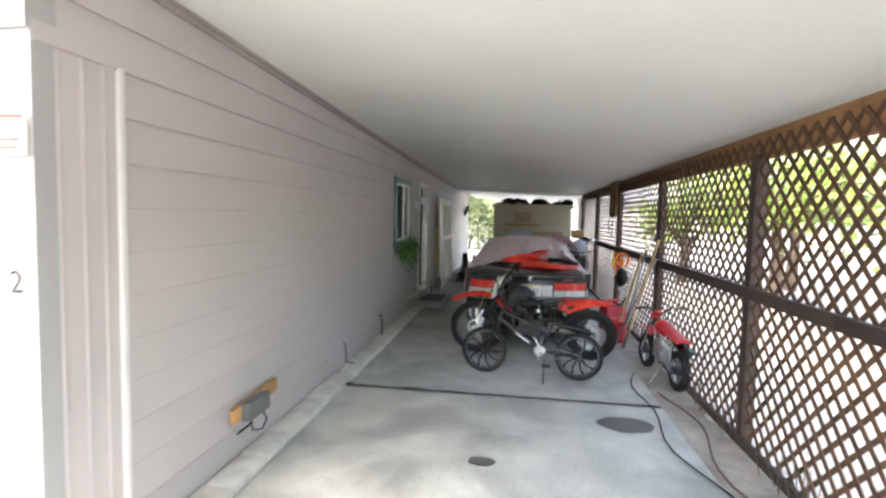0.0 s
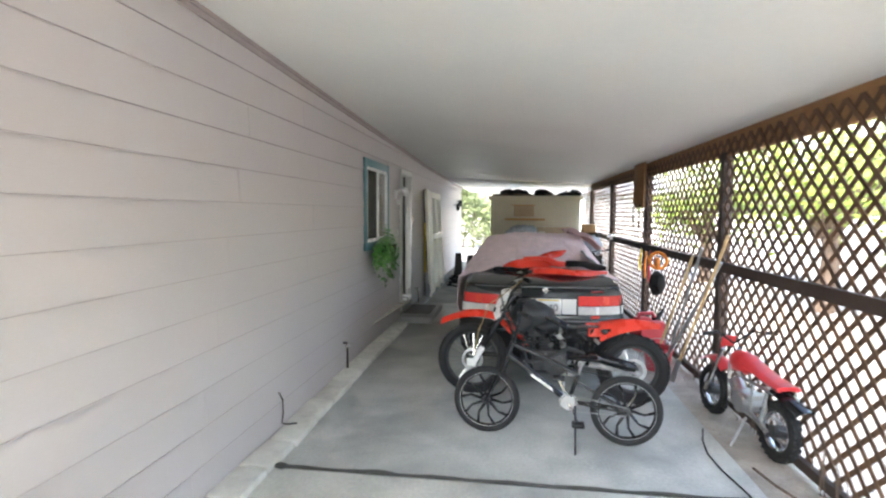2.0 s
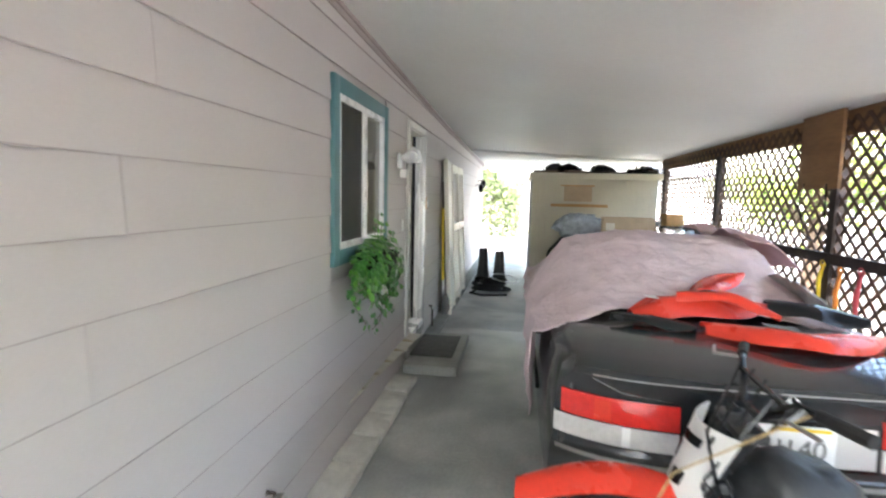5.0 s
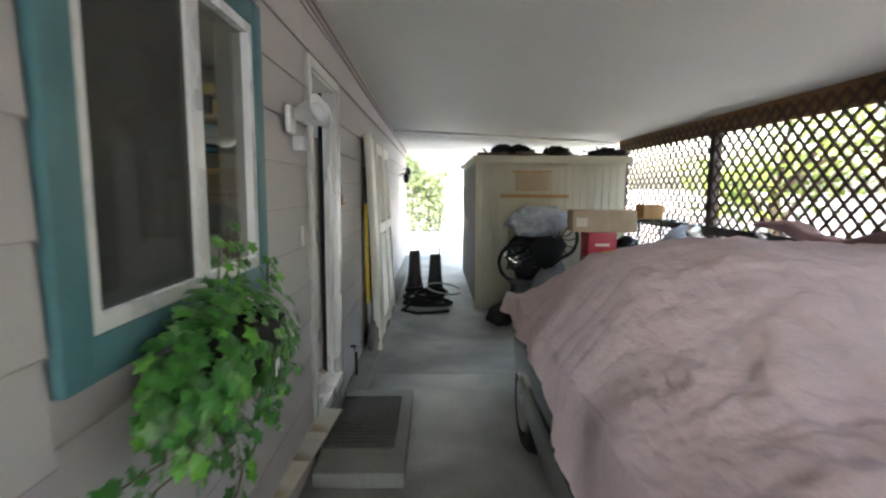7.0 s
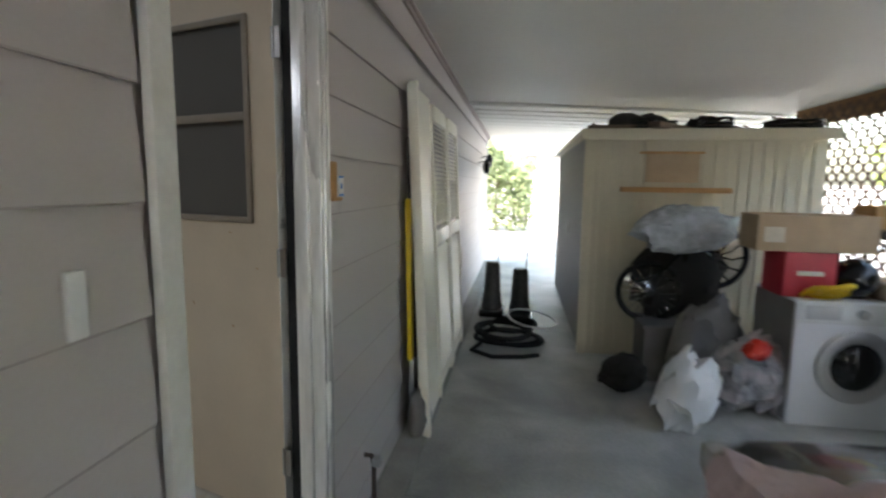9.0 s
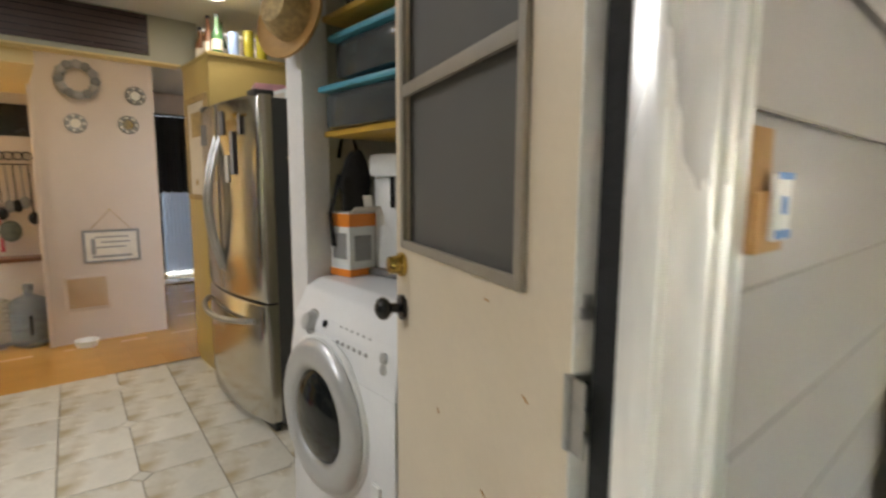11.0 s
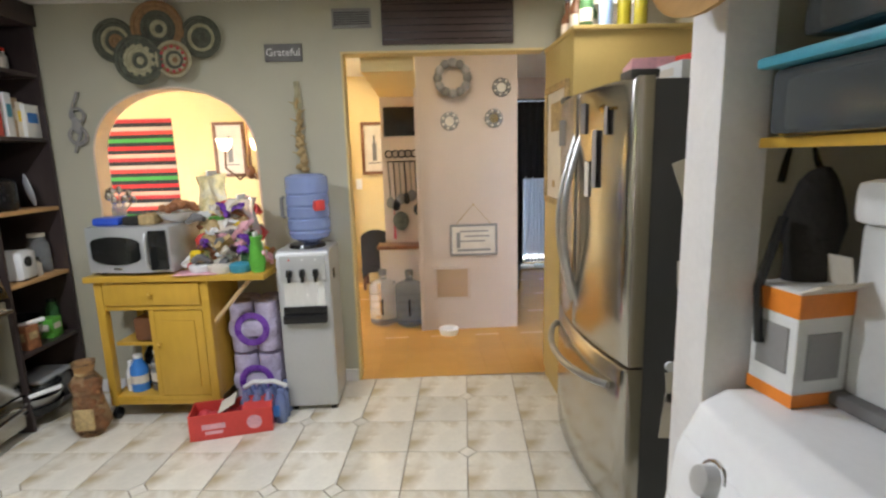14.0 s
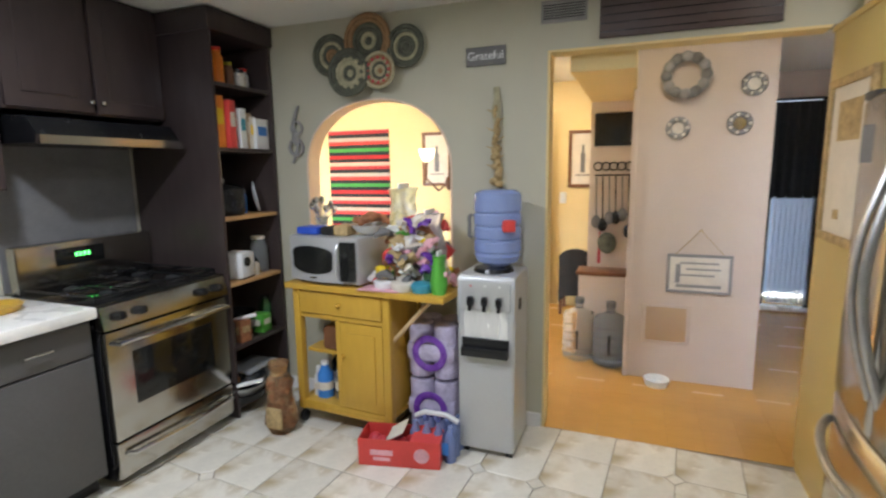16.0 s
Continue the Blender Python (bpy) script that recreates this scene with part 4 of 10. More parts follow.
def bmx_bike():
    """Front wheel on the left; local x runs from front to rear wheel, y leans back."""
    b = thing("bmx_bike", "black bmx bicycle with white rim stripes on its kickstand", "bicycle", -0.29, 5.55, 0.0, -5.3)
    lean = 0.06

    def P(x, z, y=0.0):
        return Vector((x, y + lean * z, z))
    R = 0.255
    fw, rw = P(0.0, R), P(1.02, R)
    ax = (0, 1, -lean)
    for c in (fw, rw):
        w = wheel(b, c, ax, R, 0.028, 0.030, 10, M["black"], 0.0105, flat=True)
        part("sticker", made(box, c + Vector((0.05, -0.014, -R + 0.045)), (0.06, 0.004, 0.012), 0.001, Euler((0, radians(-14), 0)).to_matrix()), M["whiteplastic"], w)
        part("rim_stripe", made(ring, c - Vector(ax) * 0.014, ax, R - 0.05, 0.004, 40, 6), M["silver"], w)
    bbx, seat_t, head_t, head_b = P(0.61, 0.29), P(0.68, 0.49), P(0.195, 0.71), P(0.155, 0.59)
    part("frame", many((tube, [head_b + Vector((0.01, 0, 0.02)), bbx], 0.021, 10), (tube, [head_t - Vector((0, 0, 0.02)), P(0.45, 0.595), seat_t], 0.017, 10), (tube, [bbx, seat_t], 0.016, 10), (tube, [head_b, head_t], 0.021, 10)), M["black"], b)
    st = bmesh.new()
    for s in (-0.045, 0.045):
        tube(st, [bbx + Vector((0, s * 0.4, 0)), rw + Vector((0, s, 0))], 0.009, 8)
        tube(st, [seat_t - Vector((0, 0, 0.06)), rw + Vector((0, s, 0))], 0.008, 8)
    part("rear_stays", st, M["black"], b)
    fk = bmesh.new()
    for s in (-0.05, 0.05):
        tube(fk, [head_b + Vector((0, s, -0.02)), P(0.075, 0.42, s), fw + Vector((0, s, 0))], 0.015, 8)
    tube(fk, [head_b + Vector((0, -0.05, -0.02)), head_b + Vector((0, 0.05, -0.02))], 0.014, 8)
    part("fork", fk, M["black"], b)
    hb = bmesh.new()
    top = P(0.225, 0.80)
    tube(hb, [head_t, top], 0.014, 8)
    tube(hb, [top + Vector((0.10, -0.33, 0.17)), top + Vector((0.02, -0.20, 0.17)), top + Vector((0, -0.05, 0.01)), top + Vector((0, 0.05, 0.01)), top + Vector((0.02, 0.20, 0.17)), top + Vector((0.10, 0.33, 0.17))], 0.011, 8)
    h = part("handlebar", hb, M["black"], b)
    for s in (-1, 1):
        part("grip", made(cyl, top + Vector((0.05, s * 0.24, 0.17)), top + Vector((0.11, s * 0.35, 0.17)), 0.016, None, 10), M["rubber"], h)
    sp = part("seat_post", made(tube, [seat_t, P(0.71, 0.60)], 0.012, 8), M["chrome"], b)
    part("saddle", many((ball, P(0.72, 0.615), (0.12, 0.045, 0.022)), (ball, P(0.78, 0.62), (0.06, 0.062, 0.024))), M["black"], b)
    c = part("chainring", made(ring, bbx + Vector((0, -0.035, 0)), ax, 0.062, 0.007, 30, 6), M["chrome"], b)
    part("chain_guard", made(cyl, bbx + Vector((0, -0.036, 0)), bbx + Vector((0, -0.028, 0)), 0.05, None, 24), M["steel"], c)
    part("crank", made(tube, [bbx + Vector((0, -0.05, 0)), bbx + Vector((0.07, -0.055, -0.13))], 0.009, 8), M["chrome"], b)
    part("crank", made(tube, [bbx + Vector((0, 0.05, 0)), bbx + Vector((-0.07, 0.055, 0.13))], 0.009, 8), M["chrome"], b)
    part("pedal", made(box, bbx + Vector((0.07, -0.11, -0.13)), (0.09, 0.09, 0.022), 0.004), M["black"], b)
    part("pedal", made(box, bbx + Vector((-0.07, 0.11, 0.13)), (0.09, 0.09, 0.022), 0.004), M["black"], b)
    part("chain", many((tube, [bbx + Vector((0, -0.036, 0.063)), rw + Vector((0, -0.036, 0.03))], 0.004, 6), (tube, [bbx + Vector((0, -0.036, -0.063)), rw + Vector((0, -0.036, -0.03))], 0.004, 6)), M["steel"], b)
    part("kickstand", made(tube, [P(0.66, 0.27, -0.04), (0.66, -0.24, 0.0)], 0.008, 8), M["black"], b)
    part("decal", made(box, P(0.42, 0.418) + Vector((0, -0.0215, 0.0)), (0.20, 0.003, 0.020), 0.001, Euler((0, radians(33.4), 0)).to_matrix()), M["whiteplastic"], b)
    part("cable", made(tube, [top + Vector((0.05, -0.2, 0.17)), P(0.10, 0.80, -0.1), P(0.09, 0.62, -0.04), P(0.06, 0.42)], 0.003, 6), M["black"], b)


def dirt_bike():
    """Large red and black dirt bike, front wheel on the left."""
    b = thing("dirt_bike", "stripped dirt bike with red fenders and knobbly tyres", "motorcycle", -0.46, 6.40, 0.0, -3)
    lean = 0.05

    def P(x, z, y=0.0):
        return Vector((x, y + lean * z, z))
    ax = (0, 1, -lean)
    R1, R2 = 0.325, 0.305
    fw, rw = P(0.0, R1), P(1.43, R2)
    w = wheel(b, fw, ax, R1, 0.040, 0.035, 32, M["engine"], 0.0022, knobs=40)
    part("brake_disc", made(ring, fw - Vector(ax) * 0.055, ax, 0.088, 0.011, 30, 6, 0.16), M["steel"], w)
    w = wheel(b, rw, ax, R2, 0.052, 0.045, 32, M["engine"], 0.0022, knobs=34)
    part("sprocket", made(ring, rw - Vector(ax) * 0.06, ax, 0.09, 0.014, 30, 6, 0.12), M["steel"], w)
    # fork, triple clamp and number plate
    for s in (-0.08, 0.08):
        f = part("fork_leg", many((tube, [P(0.40, 0.99, s), P(0.20, 0.62, s)], 0.022, 10)), M["black"], b)
        part("fork_slider", made(tube, [P(0.24, 0.70, s), P(0.02, R1 - 0.02, s)], 0.027, 10), M["black"], f)
    part("fork_guard", many((box, P(0.055, R1 + 0.05, -0.112), (0.05, 0.02, 0.20), 0.01, Euler((0, radians(28), 0)).to_matrix()), (box, P(0.0, R1 - 0.01, -0.105), (0.085, 0.03, 0.07), 0.012)), M["whiteplastic"], b, "pale scuffed fork guard")
    for q in (P(0.39, 0.96), P(0.30, 0.80)):
        part("triple_clamp", made(box, q, (0.09, 0.22, 0.03), 0.008), M["engine"], b)

    def plate(u, v):
        y = (v - 0.5) * 0.25 * (0.75 + 0.5 * u)
        return P(0.24 + 0.10 * u + 0.08 * (1 - (2 * v - 1) ** 2) * -1, 0.70 + 0.27 * u, y)
    part("number_plate", made(sheet, plate, 8, 8, 0.006), M["whiteplastic"], b, "white front number plate")
    for u, v, du, dv in ((0.35, 0.35, 0.16, 0.2), (0.6, 0.62, 0.2, 0.16), (0.8, 0.4, 0.1, 0.3)):
        part("plate_mark", made(sheet, lambda p, q: plate(u + du * (p - 0.5), v + dv * (q - 0.5)) + Vector((-0.006, -0.004, 0)), 4, 4, 0.003), M["black"], b, "black scuffed lettering patch")
    # fenders
    def ffend(u, v):
        x = -0.30 + 0.66 * u
        z = 0.725 + 0.075 * math.sin(math.pi * min(1, u * 1.05)) - 0.03 * (1 - u) + (-0.10 * max(0, u - 0.8) / 0.2)
        hw = 0.035 + 0.055 * math.sin(math.pi * min(1.0, 0.18 + u * 0.7))
        return P(x, z - 0.05 * (2 * v - 1) ** 2, (v - 0.5) * 2 * hw)
    part("front_fender", made(sheet, ffend, 16, 8, 0.004), M["red"], b, "bright red front fender")

    def rfend(u, v):
        x = 1.13 + 0.52 * u
        z = 0.715 + 0.005 * u + 0.035 * math.sin(math.pi * u) - (0.15 - 0.11 * u) * (2 * v - 1) ** 2
        hw = 0.125 - 0.085 * u
        return P(x, z, (v - 0.5) * 2 * hw)
    rf = part("rear_fender", made(sheet, rfend, 16, 8, 0.004), M["red"], b, "bright red rear fender")
    for s in (-1, 1):
        def side(u, v):
            return P(1.03 + 0.13 * u, 0.60 + 0.075 * v + 0.01 * u, s * (0.10 + 0.02 * math.sin(math.pi * u)))
        part("side_panel", made(sheet, side, 6, 5, 0.004), M["red"], b)
        def shroud(u, v):
            return P(0.30 + 0.16 * u + 0.05 * v, 0.78 - 0.30 * u - 0.05 * v, s * (0.09 + 0.03 * v))
        part("fork_shroud", made(sheet, shroud, 6, 4, 0.004), M["red"], b)
    # frame
    fr = bmesh.new()
    head = P(0.36, 0.86)
    for s in (-0.09, 0.09):
        tube(fr, [head, P(0.52, 0.82, s), P(0.86, 0.66, s), P(0.98, 0.52, s), P(0.92, 0.30, s)], 0.018, 8)
        tube(fr, [P(0.33, 0.76), P(0.46, 0.40, s * 0.8), P(0.58, 0.26, s), P(0.92, 0.27, s)], 0.016, 8)
        tube(fr, [P(0.90, 0.64, s), P(1.22, 0.66, s)], 0.012, 8)
    part("frame", fr, M["black"], b)
    sw = bmesh.new()
    for s in (-0.11, 0.11):
        tube(sw, [P(0.92, 0.36, s * 0.7), P(1.20, 0.34, s), rw + Vector((0.03, s, 0))], [0.024, 0.026, 0.018], 8)
    part("swingarm", sw, M["steel"], b)
    part("shock", many((cyl, P(0.98, 0.58), P(0.93, 0.33), 0.018), *[(ring, P(0.98 - 0.0055 * i, 0.57 - 0.027 * i), (0.05, 0, 0.25), 0.034, 0.006, 18, 6) for i in range(9)]), M["engine"], b)
    # tank, engine, exhaust
    bm = bmesh.new()
    ball(bm, P(0.55, 0.75), (0.20, 0.135, 0.13), 24)
    ball(bm, P(0.47, 0.70), (0.13, 0.15, 0.14), 20)
    ball(bm, P(0.66, 0.67), (0.15, 0.13, 0.10), 20)
    for v in bm.verts:
        v.co += 0.035 * noise.noise_vector(v.co * 9) + 0.012 * noise.noise_vector(v.co * 24)
    part("fuel_tank", bm, M["tankgrey"], b, "dented charcoal fuel tank without shrouds", 60)
    part("air_box", many((box, P(0.95, 0.60), (0.24, 0.17, 0.13), 0.03), (box, P(1.12, 0.645), (0.30, 0.14, 0.05), 0.015)), M["black"], b)
    e = part("engine", many((box, P(0.70, 0.36), (0.30, 0.22, 0.20), 0.04), (cyl, P(0.76, 0.34, -0.14), P(0.76, 0.34, 0.14), 0.10, None, 24, 0.01), (cyl, P(0.62, 0.36, -0.13), P(0.62, 0.36, 0.13), 0.075, None, 22, 0.01)), M["engine"], b)
    fins = bmesh.new()
    for i in range(8):
        box(fins, P(0.635 - 0.008 * i, 0.47 + 0.026 * i), (0.16, 0.17, 0.010), 0.002)
    box(fins, P(0.60, 0.58), (0.10, 0.11, 0.22), 0.01)
    part("cylinder", fins, M["engine"], e)
    part("carburettor", many((cyl, P(0.72, 0.56), P(0.86, 0.58), 0.035, None, 14), (box, P(0.79, 0.53), (0.05, 0.06, 0.09), 0.01)), M["steel"], e)
    part("exhaust_pipe", made(tube, [P(0.55, 0.55, -0.03), P(0.46, 0.50, -0.10), P(0.50, 0.36, -0.14), P(0.66, 0.40, -0.155), P(0.86, 0.50, -0.15), P(1.0, 0.46, -0.16)], 0.021, 10), M["engine"], b)
    part("silencer", made(tube, [P(1.00, 0.46, -0.165), P(1.06, 0.45, -0.17), P(1.36, 0.38, -0.185), P(1.42, 0.365, -0.19)], [0.024, 0.042, 0.046, 0.03], 14), M["black"], b, "dull black silencer")
    part("chain", many((tube, [P(0.88, 0.38, -0.09), rw + Vector((0, -0.08, 0.085))], 0.007, 6), (tube, [P(0.88, 0.30, -0.09), rw + Vector((0, -0.08, -0.085))], 0.007, 6)), M["engine"], b)
    # controls
    hb = bmesh.new()
    t = P(0.42, 1.01)
    tube(hb, [t + Vector((0.10, -0.38, 0.10)), t + Vector((0.03, -0.20, 0.10)), t + Vector((0, -0.06, 0.0)), t + Vector((0, 0.06, 0.0)), t + Vector((0.03, 0.20, 0.10)), t + Vector((0.10, 0.38, 0.10))], 0.011, 8)
    tube(hb, [t + Vector((0.02, -0.17, 0.08)), t + Vector((0.02, 0.17, 0.08))], 0.009, 8)
    h = part("handlebar", hb, M["black"], b)
    for s in (-1, 1):
        part("grip", made(cyl, t + Vector((0.055, s * 0.27, 0.10)), t + Vector((0.105, s * 0.40, 0.10)), 0.018, None, 10), M["rubber"], h)
        part("lever", made(tube, [t + Vector((0.03, s * 0.24, 0.10)), t + Vector((-0.03, s * 0.30, 0.09)), t + Vector((0.0, s * 0.40, 0.09))], 0.006, 6), M["steel"], h)
    random.seed(11)
    for i in range(5):
        o = random.uniform(-0.05, 0.05)
        part("cable", made(tube, [t + Vector((0.03, 0.2 - 0.1 * i, 0.10)), P(0.26 + o, 0.98 - 0.05 * i, -0.12 + o), P(0.30 + o, 0.78, -0.13), P(0.44, 0.62 - 0.06 * i, -0.11 + o), P(0.62 + o, 0.52, -0.10)], 0.005, 6), M["black"], b)
    part("brake_hose", made(tube, [t + Vector((0.05, -0.25, 0.1)), P(0.16, 0.86, -0.16), P(0.06, 0.60, -0.13), P(0.03, 0.38, -0.11)], 0.0035, 6), M["straw"], b)
    part("foot_peg", made(box, P(0.88, 0.30, -0.20), (0.05, 0.12, 0.02), 0.004), M["steel"], b)
    part("side_stand", made(tube, [P(0.84, 0.27, -0.10), (0.80, -0.22, 0.0)], 0.011, 8), M["steel"], b)
    for i in range(60):
        bits = bmesh.new()
        box(bits, P(random.uniform(0.42, 1.18), random.uniform(0.30, 0.66), -random.uniform(0.08, 0.15)), [random.uniform(0.015, 0.05) for _ in range(3)], 0.004, Euler([random.uniform(-1, 1) for _ in range(3)]).to_matrix(), 1)
        part("engine_fitting", bits, M["black"] if i % 3 else M["engine"] if i % 2 else M["steel"], b)


def pit_bike():
    b = thing("pit_bike", "small red child's dirt bike leaning by the fence", "motorcycle", 1.72, 5.42, -0.02, 97)
    lean = -0.06

    def P(x, z, y=0.0):
        return Vector((x, y + lean * z, z))
    ax = (0, 1, -lean)
    R = 0.205
    rw, fw = P(0.0, R), P(0.86, R)
    wheel(b, rw, ax, R, 0.038, 0.045, 20, M["chrome"], 0.002, knobs=26)
    wheel(b, fw, ax, R, 0.036, 0.045, 20, M["chrome"], 0.002, knobs=26)
    for s in (-0.07, 0.07):
        part("fork_leg", made(tube, [P(0.66, 0.62, s), P(0.86, R, s)], 0.018, 8), M["chrome"], b)

    def seat(u, v):
        return P(-0.06 + 0.48 * u, 0.52 + 0.06 * u * u + 0.05 * (1 - (2 * v - 1) ** 2) ** 0.5 * (0.4 + 0.6 * u), (v - 0.5) * 0.17)
    part("seat", made(sheet, seat, 10, 8, 0.03), M["bikered"], b, "red plastic seat")
    part("fuel_tank", many((ball, P(0.48, 0.55), (0.14, 0.085, 0.09), 16)), M["bikered"], b)

    def fend(u, v):
        return P(-0.26 + 0.3 * u, 0.44 + 0.07 * u - 0.03 * (2 * v - 1) ** 2, (v - 0.5) * 0.15)
    part("rear_fender", made(sheet, fend, 8, 6, 0.004), M["black"], b, "black rear fender")

    def ff(u, v):
        return P(0.66 + 0.36 * u, 0.45 + 0.06 * math.sin(math.pi * u) - 0.03 * (2 * v - 1) ** 2, (v - 0.5) * 0.14)
    part("front_fender", made(sheet, ff, 8, 6, 0.004), M["bikered"], b)
    part("number_plate", made(box, P(0.72, 0.66), (0.012, 0.11, 0.10), 0.004, Euler((0, radians(-22), 0)).to_matrix()), M["bikered"], b)
    fr = bmesh.new()
    for s in (-0.06, 0.06):
        tube(fr, [P(0.64, 0.58, s * 0.5), P(0.36, 0.46, s), P(0.02, 0.47, s)], 0.013, 8)
        tube(fr, [P(0.62, 0.52, s * 0.5), P(0.52, 0.24, s), P(0.22, 0.22, s), P(0.25, 0.45, s)], 0.012, 8)
        tube(fr, [P(0.22, 0.24, s), P(0.0, R, s * 1.4)], 0.016, 8)
    part("frame", fr, M["steel"], b)
    part("engine", many((box, P(0.38, 0.29), (0.2, 0.15, 0.13), 0.02), (cyl, P(0.34, 0.28, -0.1), P(0.34, 0.28, 0.1), 0.07, None, 20, 0.008), (cyl, P(0.46, 0.30), P(0.56, 0.38), 0.055)), M["steel"], b)
    part("exhaust", made(tube, [P(0.55, 0.33, -0.08), P(0.45, 0.20, -0.10), P(0.2, 0.30, -0.11), P(-0.06, 0.36, -0.11)], 0.02, 8), M["chrome"], b)
    t = P(0.64, 0.66)
    h = part("handlebar", made(tube, [t + Vector((-0.09, -0.27, 0.1)), t + Vector((-0.02, -0.14, 0.1)), t + Vector((0, 0, 0)), t + Vector((-0.02, 0.14, 0.1)), t + Vector((-0.09, 0.27, 0.1))], 0.010, 8), M["black"], b)
    for s in (-1, 1):
        part("grip", made(cyl, t + Vector((-0.045, s * 0.19, 0.1)), t + Vector((-0.095, s * 0.29, 0.1)), 0.016, None, 10), M["rubber"], h)
    part("side_stand", made(tube, [P(0.26, 0.2, 0.07), (0.2, 0.2, 0.01)], 0.009, 8), M["steel"], b)
    part("shock", many((cyl, P(0.05, 0.46, -0.07), P(0.08, 0.24, -0.07), 0.02), (cyl, P(0.05, 0.46, 0.07), P(0.08, 0.24, 0.07), 0.02)), M["chrome"], b)


# ---------------------------------------------------------------- car


def coupe():
    c = thing("car", "black two-door coupe parked under the carport", "car", 0.19, 6.72, 0.0)
    W = 0.83
    st = [(0.12, 0.93, 0.26, 0.955), (0.20, 0.965, 0.22, 1.0), (0.32, 0.98, 0.22, 1.015), (0.5, 0.99, 0.2, 1.025), (0.9, 1.0, 0.2, 1.015), (1.6, 1.0, 0.2, 0.97), (2.6, 1.0, 0.2, 0.94), (3.0, 0.99, 0.2, 0.93), (3.6, 0.96, 0.2, 0.88), (4.05, 0.90, 0.22, 0.80), (4.3, 0.80, 0.26, 0.70), (4.38, 0.70, 0.32, 0.60)]
    st = [(y if y < 0.55 else 0.5 + (y - 0.5) * 0.86, w, zb, zt) for y, w, zb, zt in st]

    def sec(y, w, zb, zt):
        w *= W
        half = [(0, zt + 0.015), (w * 0.5, zt + 0.012), (w * 0.84, zt - 0.005), (w * 0.95, zt - 0.05), (w * 0.995, zt - 0.2), (w, zt - 0.33), (w * 0.975, zb + 0.12), (w * 0.93, zb), (0, zb)]
        return half + [(-x, z) for x, z in half[-2:0:-1]]
    bm = bmesh.new()
    rows = [[bm.verts.new((x, y, z)) for x, z in sec(y, w, zb, zt)] for y, w, zb, zt in st]
    for a, b in zip(rows, rows[1:]):
        for k in range(len(a)):
            bm.faces.new((a[k], a[(k + 1) % len(a)], b[(k + 1) % len(a)], b[k]))
    bm.faces.new(rows[0][::-1])
    bm.faces.new(rows[-1])
    body = part("body", bm, M["carpaint_dust_sheen"], c, "black paint with dust and a painted-in grey reflection", 50)
    # cabin
    bm = bmesh.new()
    cab = [(0.98, 0.70, 0.99, 0.0), (1.25, 0.62, 1.09, 0.05), (1.6, 0.53, 1.25, 0.1), (1.9, 0.51, 1.32, 0.1), (2.3, 0.51, 1.31, 0.1), (2.7, 0.58, 1.12, 0.05), (3.0, 0.66, 0.92, 0.0)]
    rows = []
    for y, hw, z, k in cab:
        rows.append([bm.verts.new(p) for p in ((-0.80, y, 0.93), (-hw - 0.02, y, z - 0.10), (-hw + 0.06, y, z - 0.015), (0, y, z + 0.01), (hw - 0.06, y, z - 0.015), (hw + 0.02, y, z - 0.10), (0.80, y, 0.93))])
    for a, b in zip(rows, rows[1:]):
        for k in range(6):
            bm.faces.new((a[k], a[k + 1], b[k + 1], b[k]))
    part("cabin", bm, M["carglass"], c, "dark glazed cabin", 50)
    # rear face, bowed in plan, with bumper ledge, tail panel and boot lip
    rear = [(0.24, 0.03), (0.30, -0.045), (0.36, -0.075), (0.52, -0.088), (0.60, -0.084), (0.635, -0.06), (0.65, -0.012), (0.665, -0.004), (0.70, -0.002), (0.80, 0.004), (0.90, 0.012), (0.94, 0.006), (0.962, -0.008), (0.975, -0.002), (0.985, 0.03), (1.0, 0.09), (1.015, 0.17), (1.03, 0.30)]
    wide = [(0.24, 0.74), (0.34, 0.80), (0.55, 0.822), (0.63, 0.815), (0.66, 0.80), (0.80, 0.795), (0.90, 0.775), (0.96, 0.735), (1.0, 0.715), (1.03, 0.70)]

    def skin(x, z, off=0.0):
        return Vector((x, lerp(z, rear) + 0.16 * (abs(x) / 0.80) ** 4 - off, z))
    zs = [z for z, _ in rear]
    bm = bmesh.new()
    n = 36
    rows = [[bm.verts.new(skin(lerp(z, wide) * math.sin(math.pi * (i / n - 0.5)), z)) for i in range(n + 1)] for z in zs]
    for p, q in zip(rows, rows[1:]):
        for i in range(n):
            bm.faces.new((p[i], p[i + 1], q[i + 1], q[i]))
    part("tail_panel", bm, M["carpaint"], c, "black tail panel, boot lip and bumper", 50)

    def patch(x0, x1, z0, z1, off=0.008, nu=14, nv=3):
        return made(sheet, lambda u, v: skin(x0 + (x1 - x0) * u, z0 + (z1 - z0) * v, off), nu, nv, 0.012)
    part("bumper_strip", patch(-0.80, 0.80, 0.545, 0.56, 0.006, 40, 1), M["black"], c)
    part("bumper_edge", patch(-0.79, 0.79, 0.641, 0.648, 0.003, 40, 1), M["purse"], c, "thin grey line along the bumper edge")
    for s in (-1, 1):
        l = part("tail_light", patch(s * 0.345, s * 0.765, 0.787, 0.882), M["tail_red"], c, "red tail light")
        part("reverse_lens", patch(s * 0.345, s * 0.79, 0.702, 0.783), M["tail_white"], l, "clear lower lens")
        part("bright_lens", patch(s * 0.585, s * 0.645, 0.795, 0.872, 0.011, 4, 2), M["red"], l)
        part("reflector_rib", patch(s * 0.515, s * 0.545, 0.706, 0.78, 0.011, 3, 2), M["whiteplastic"], l)
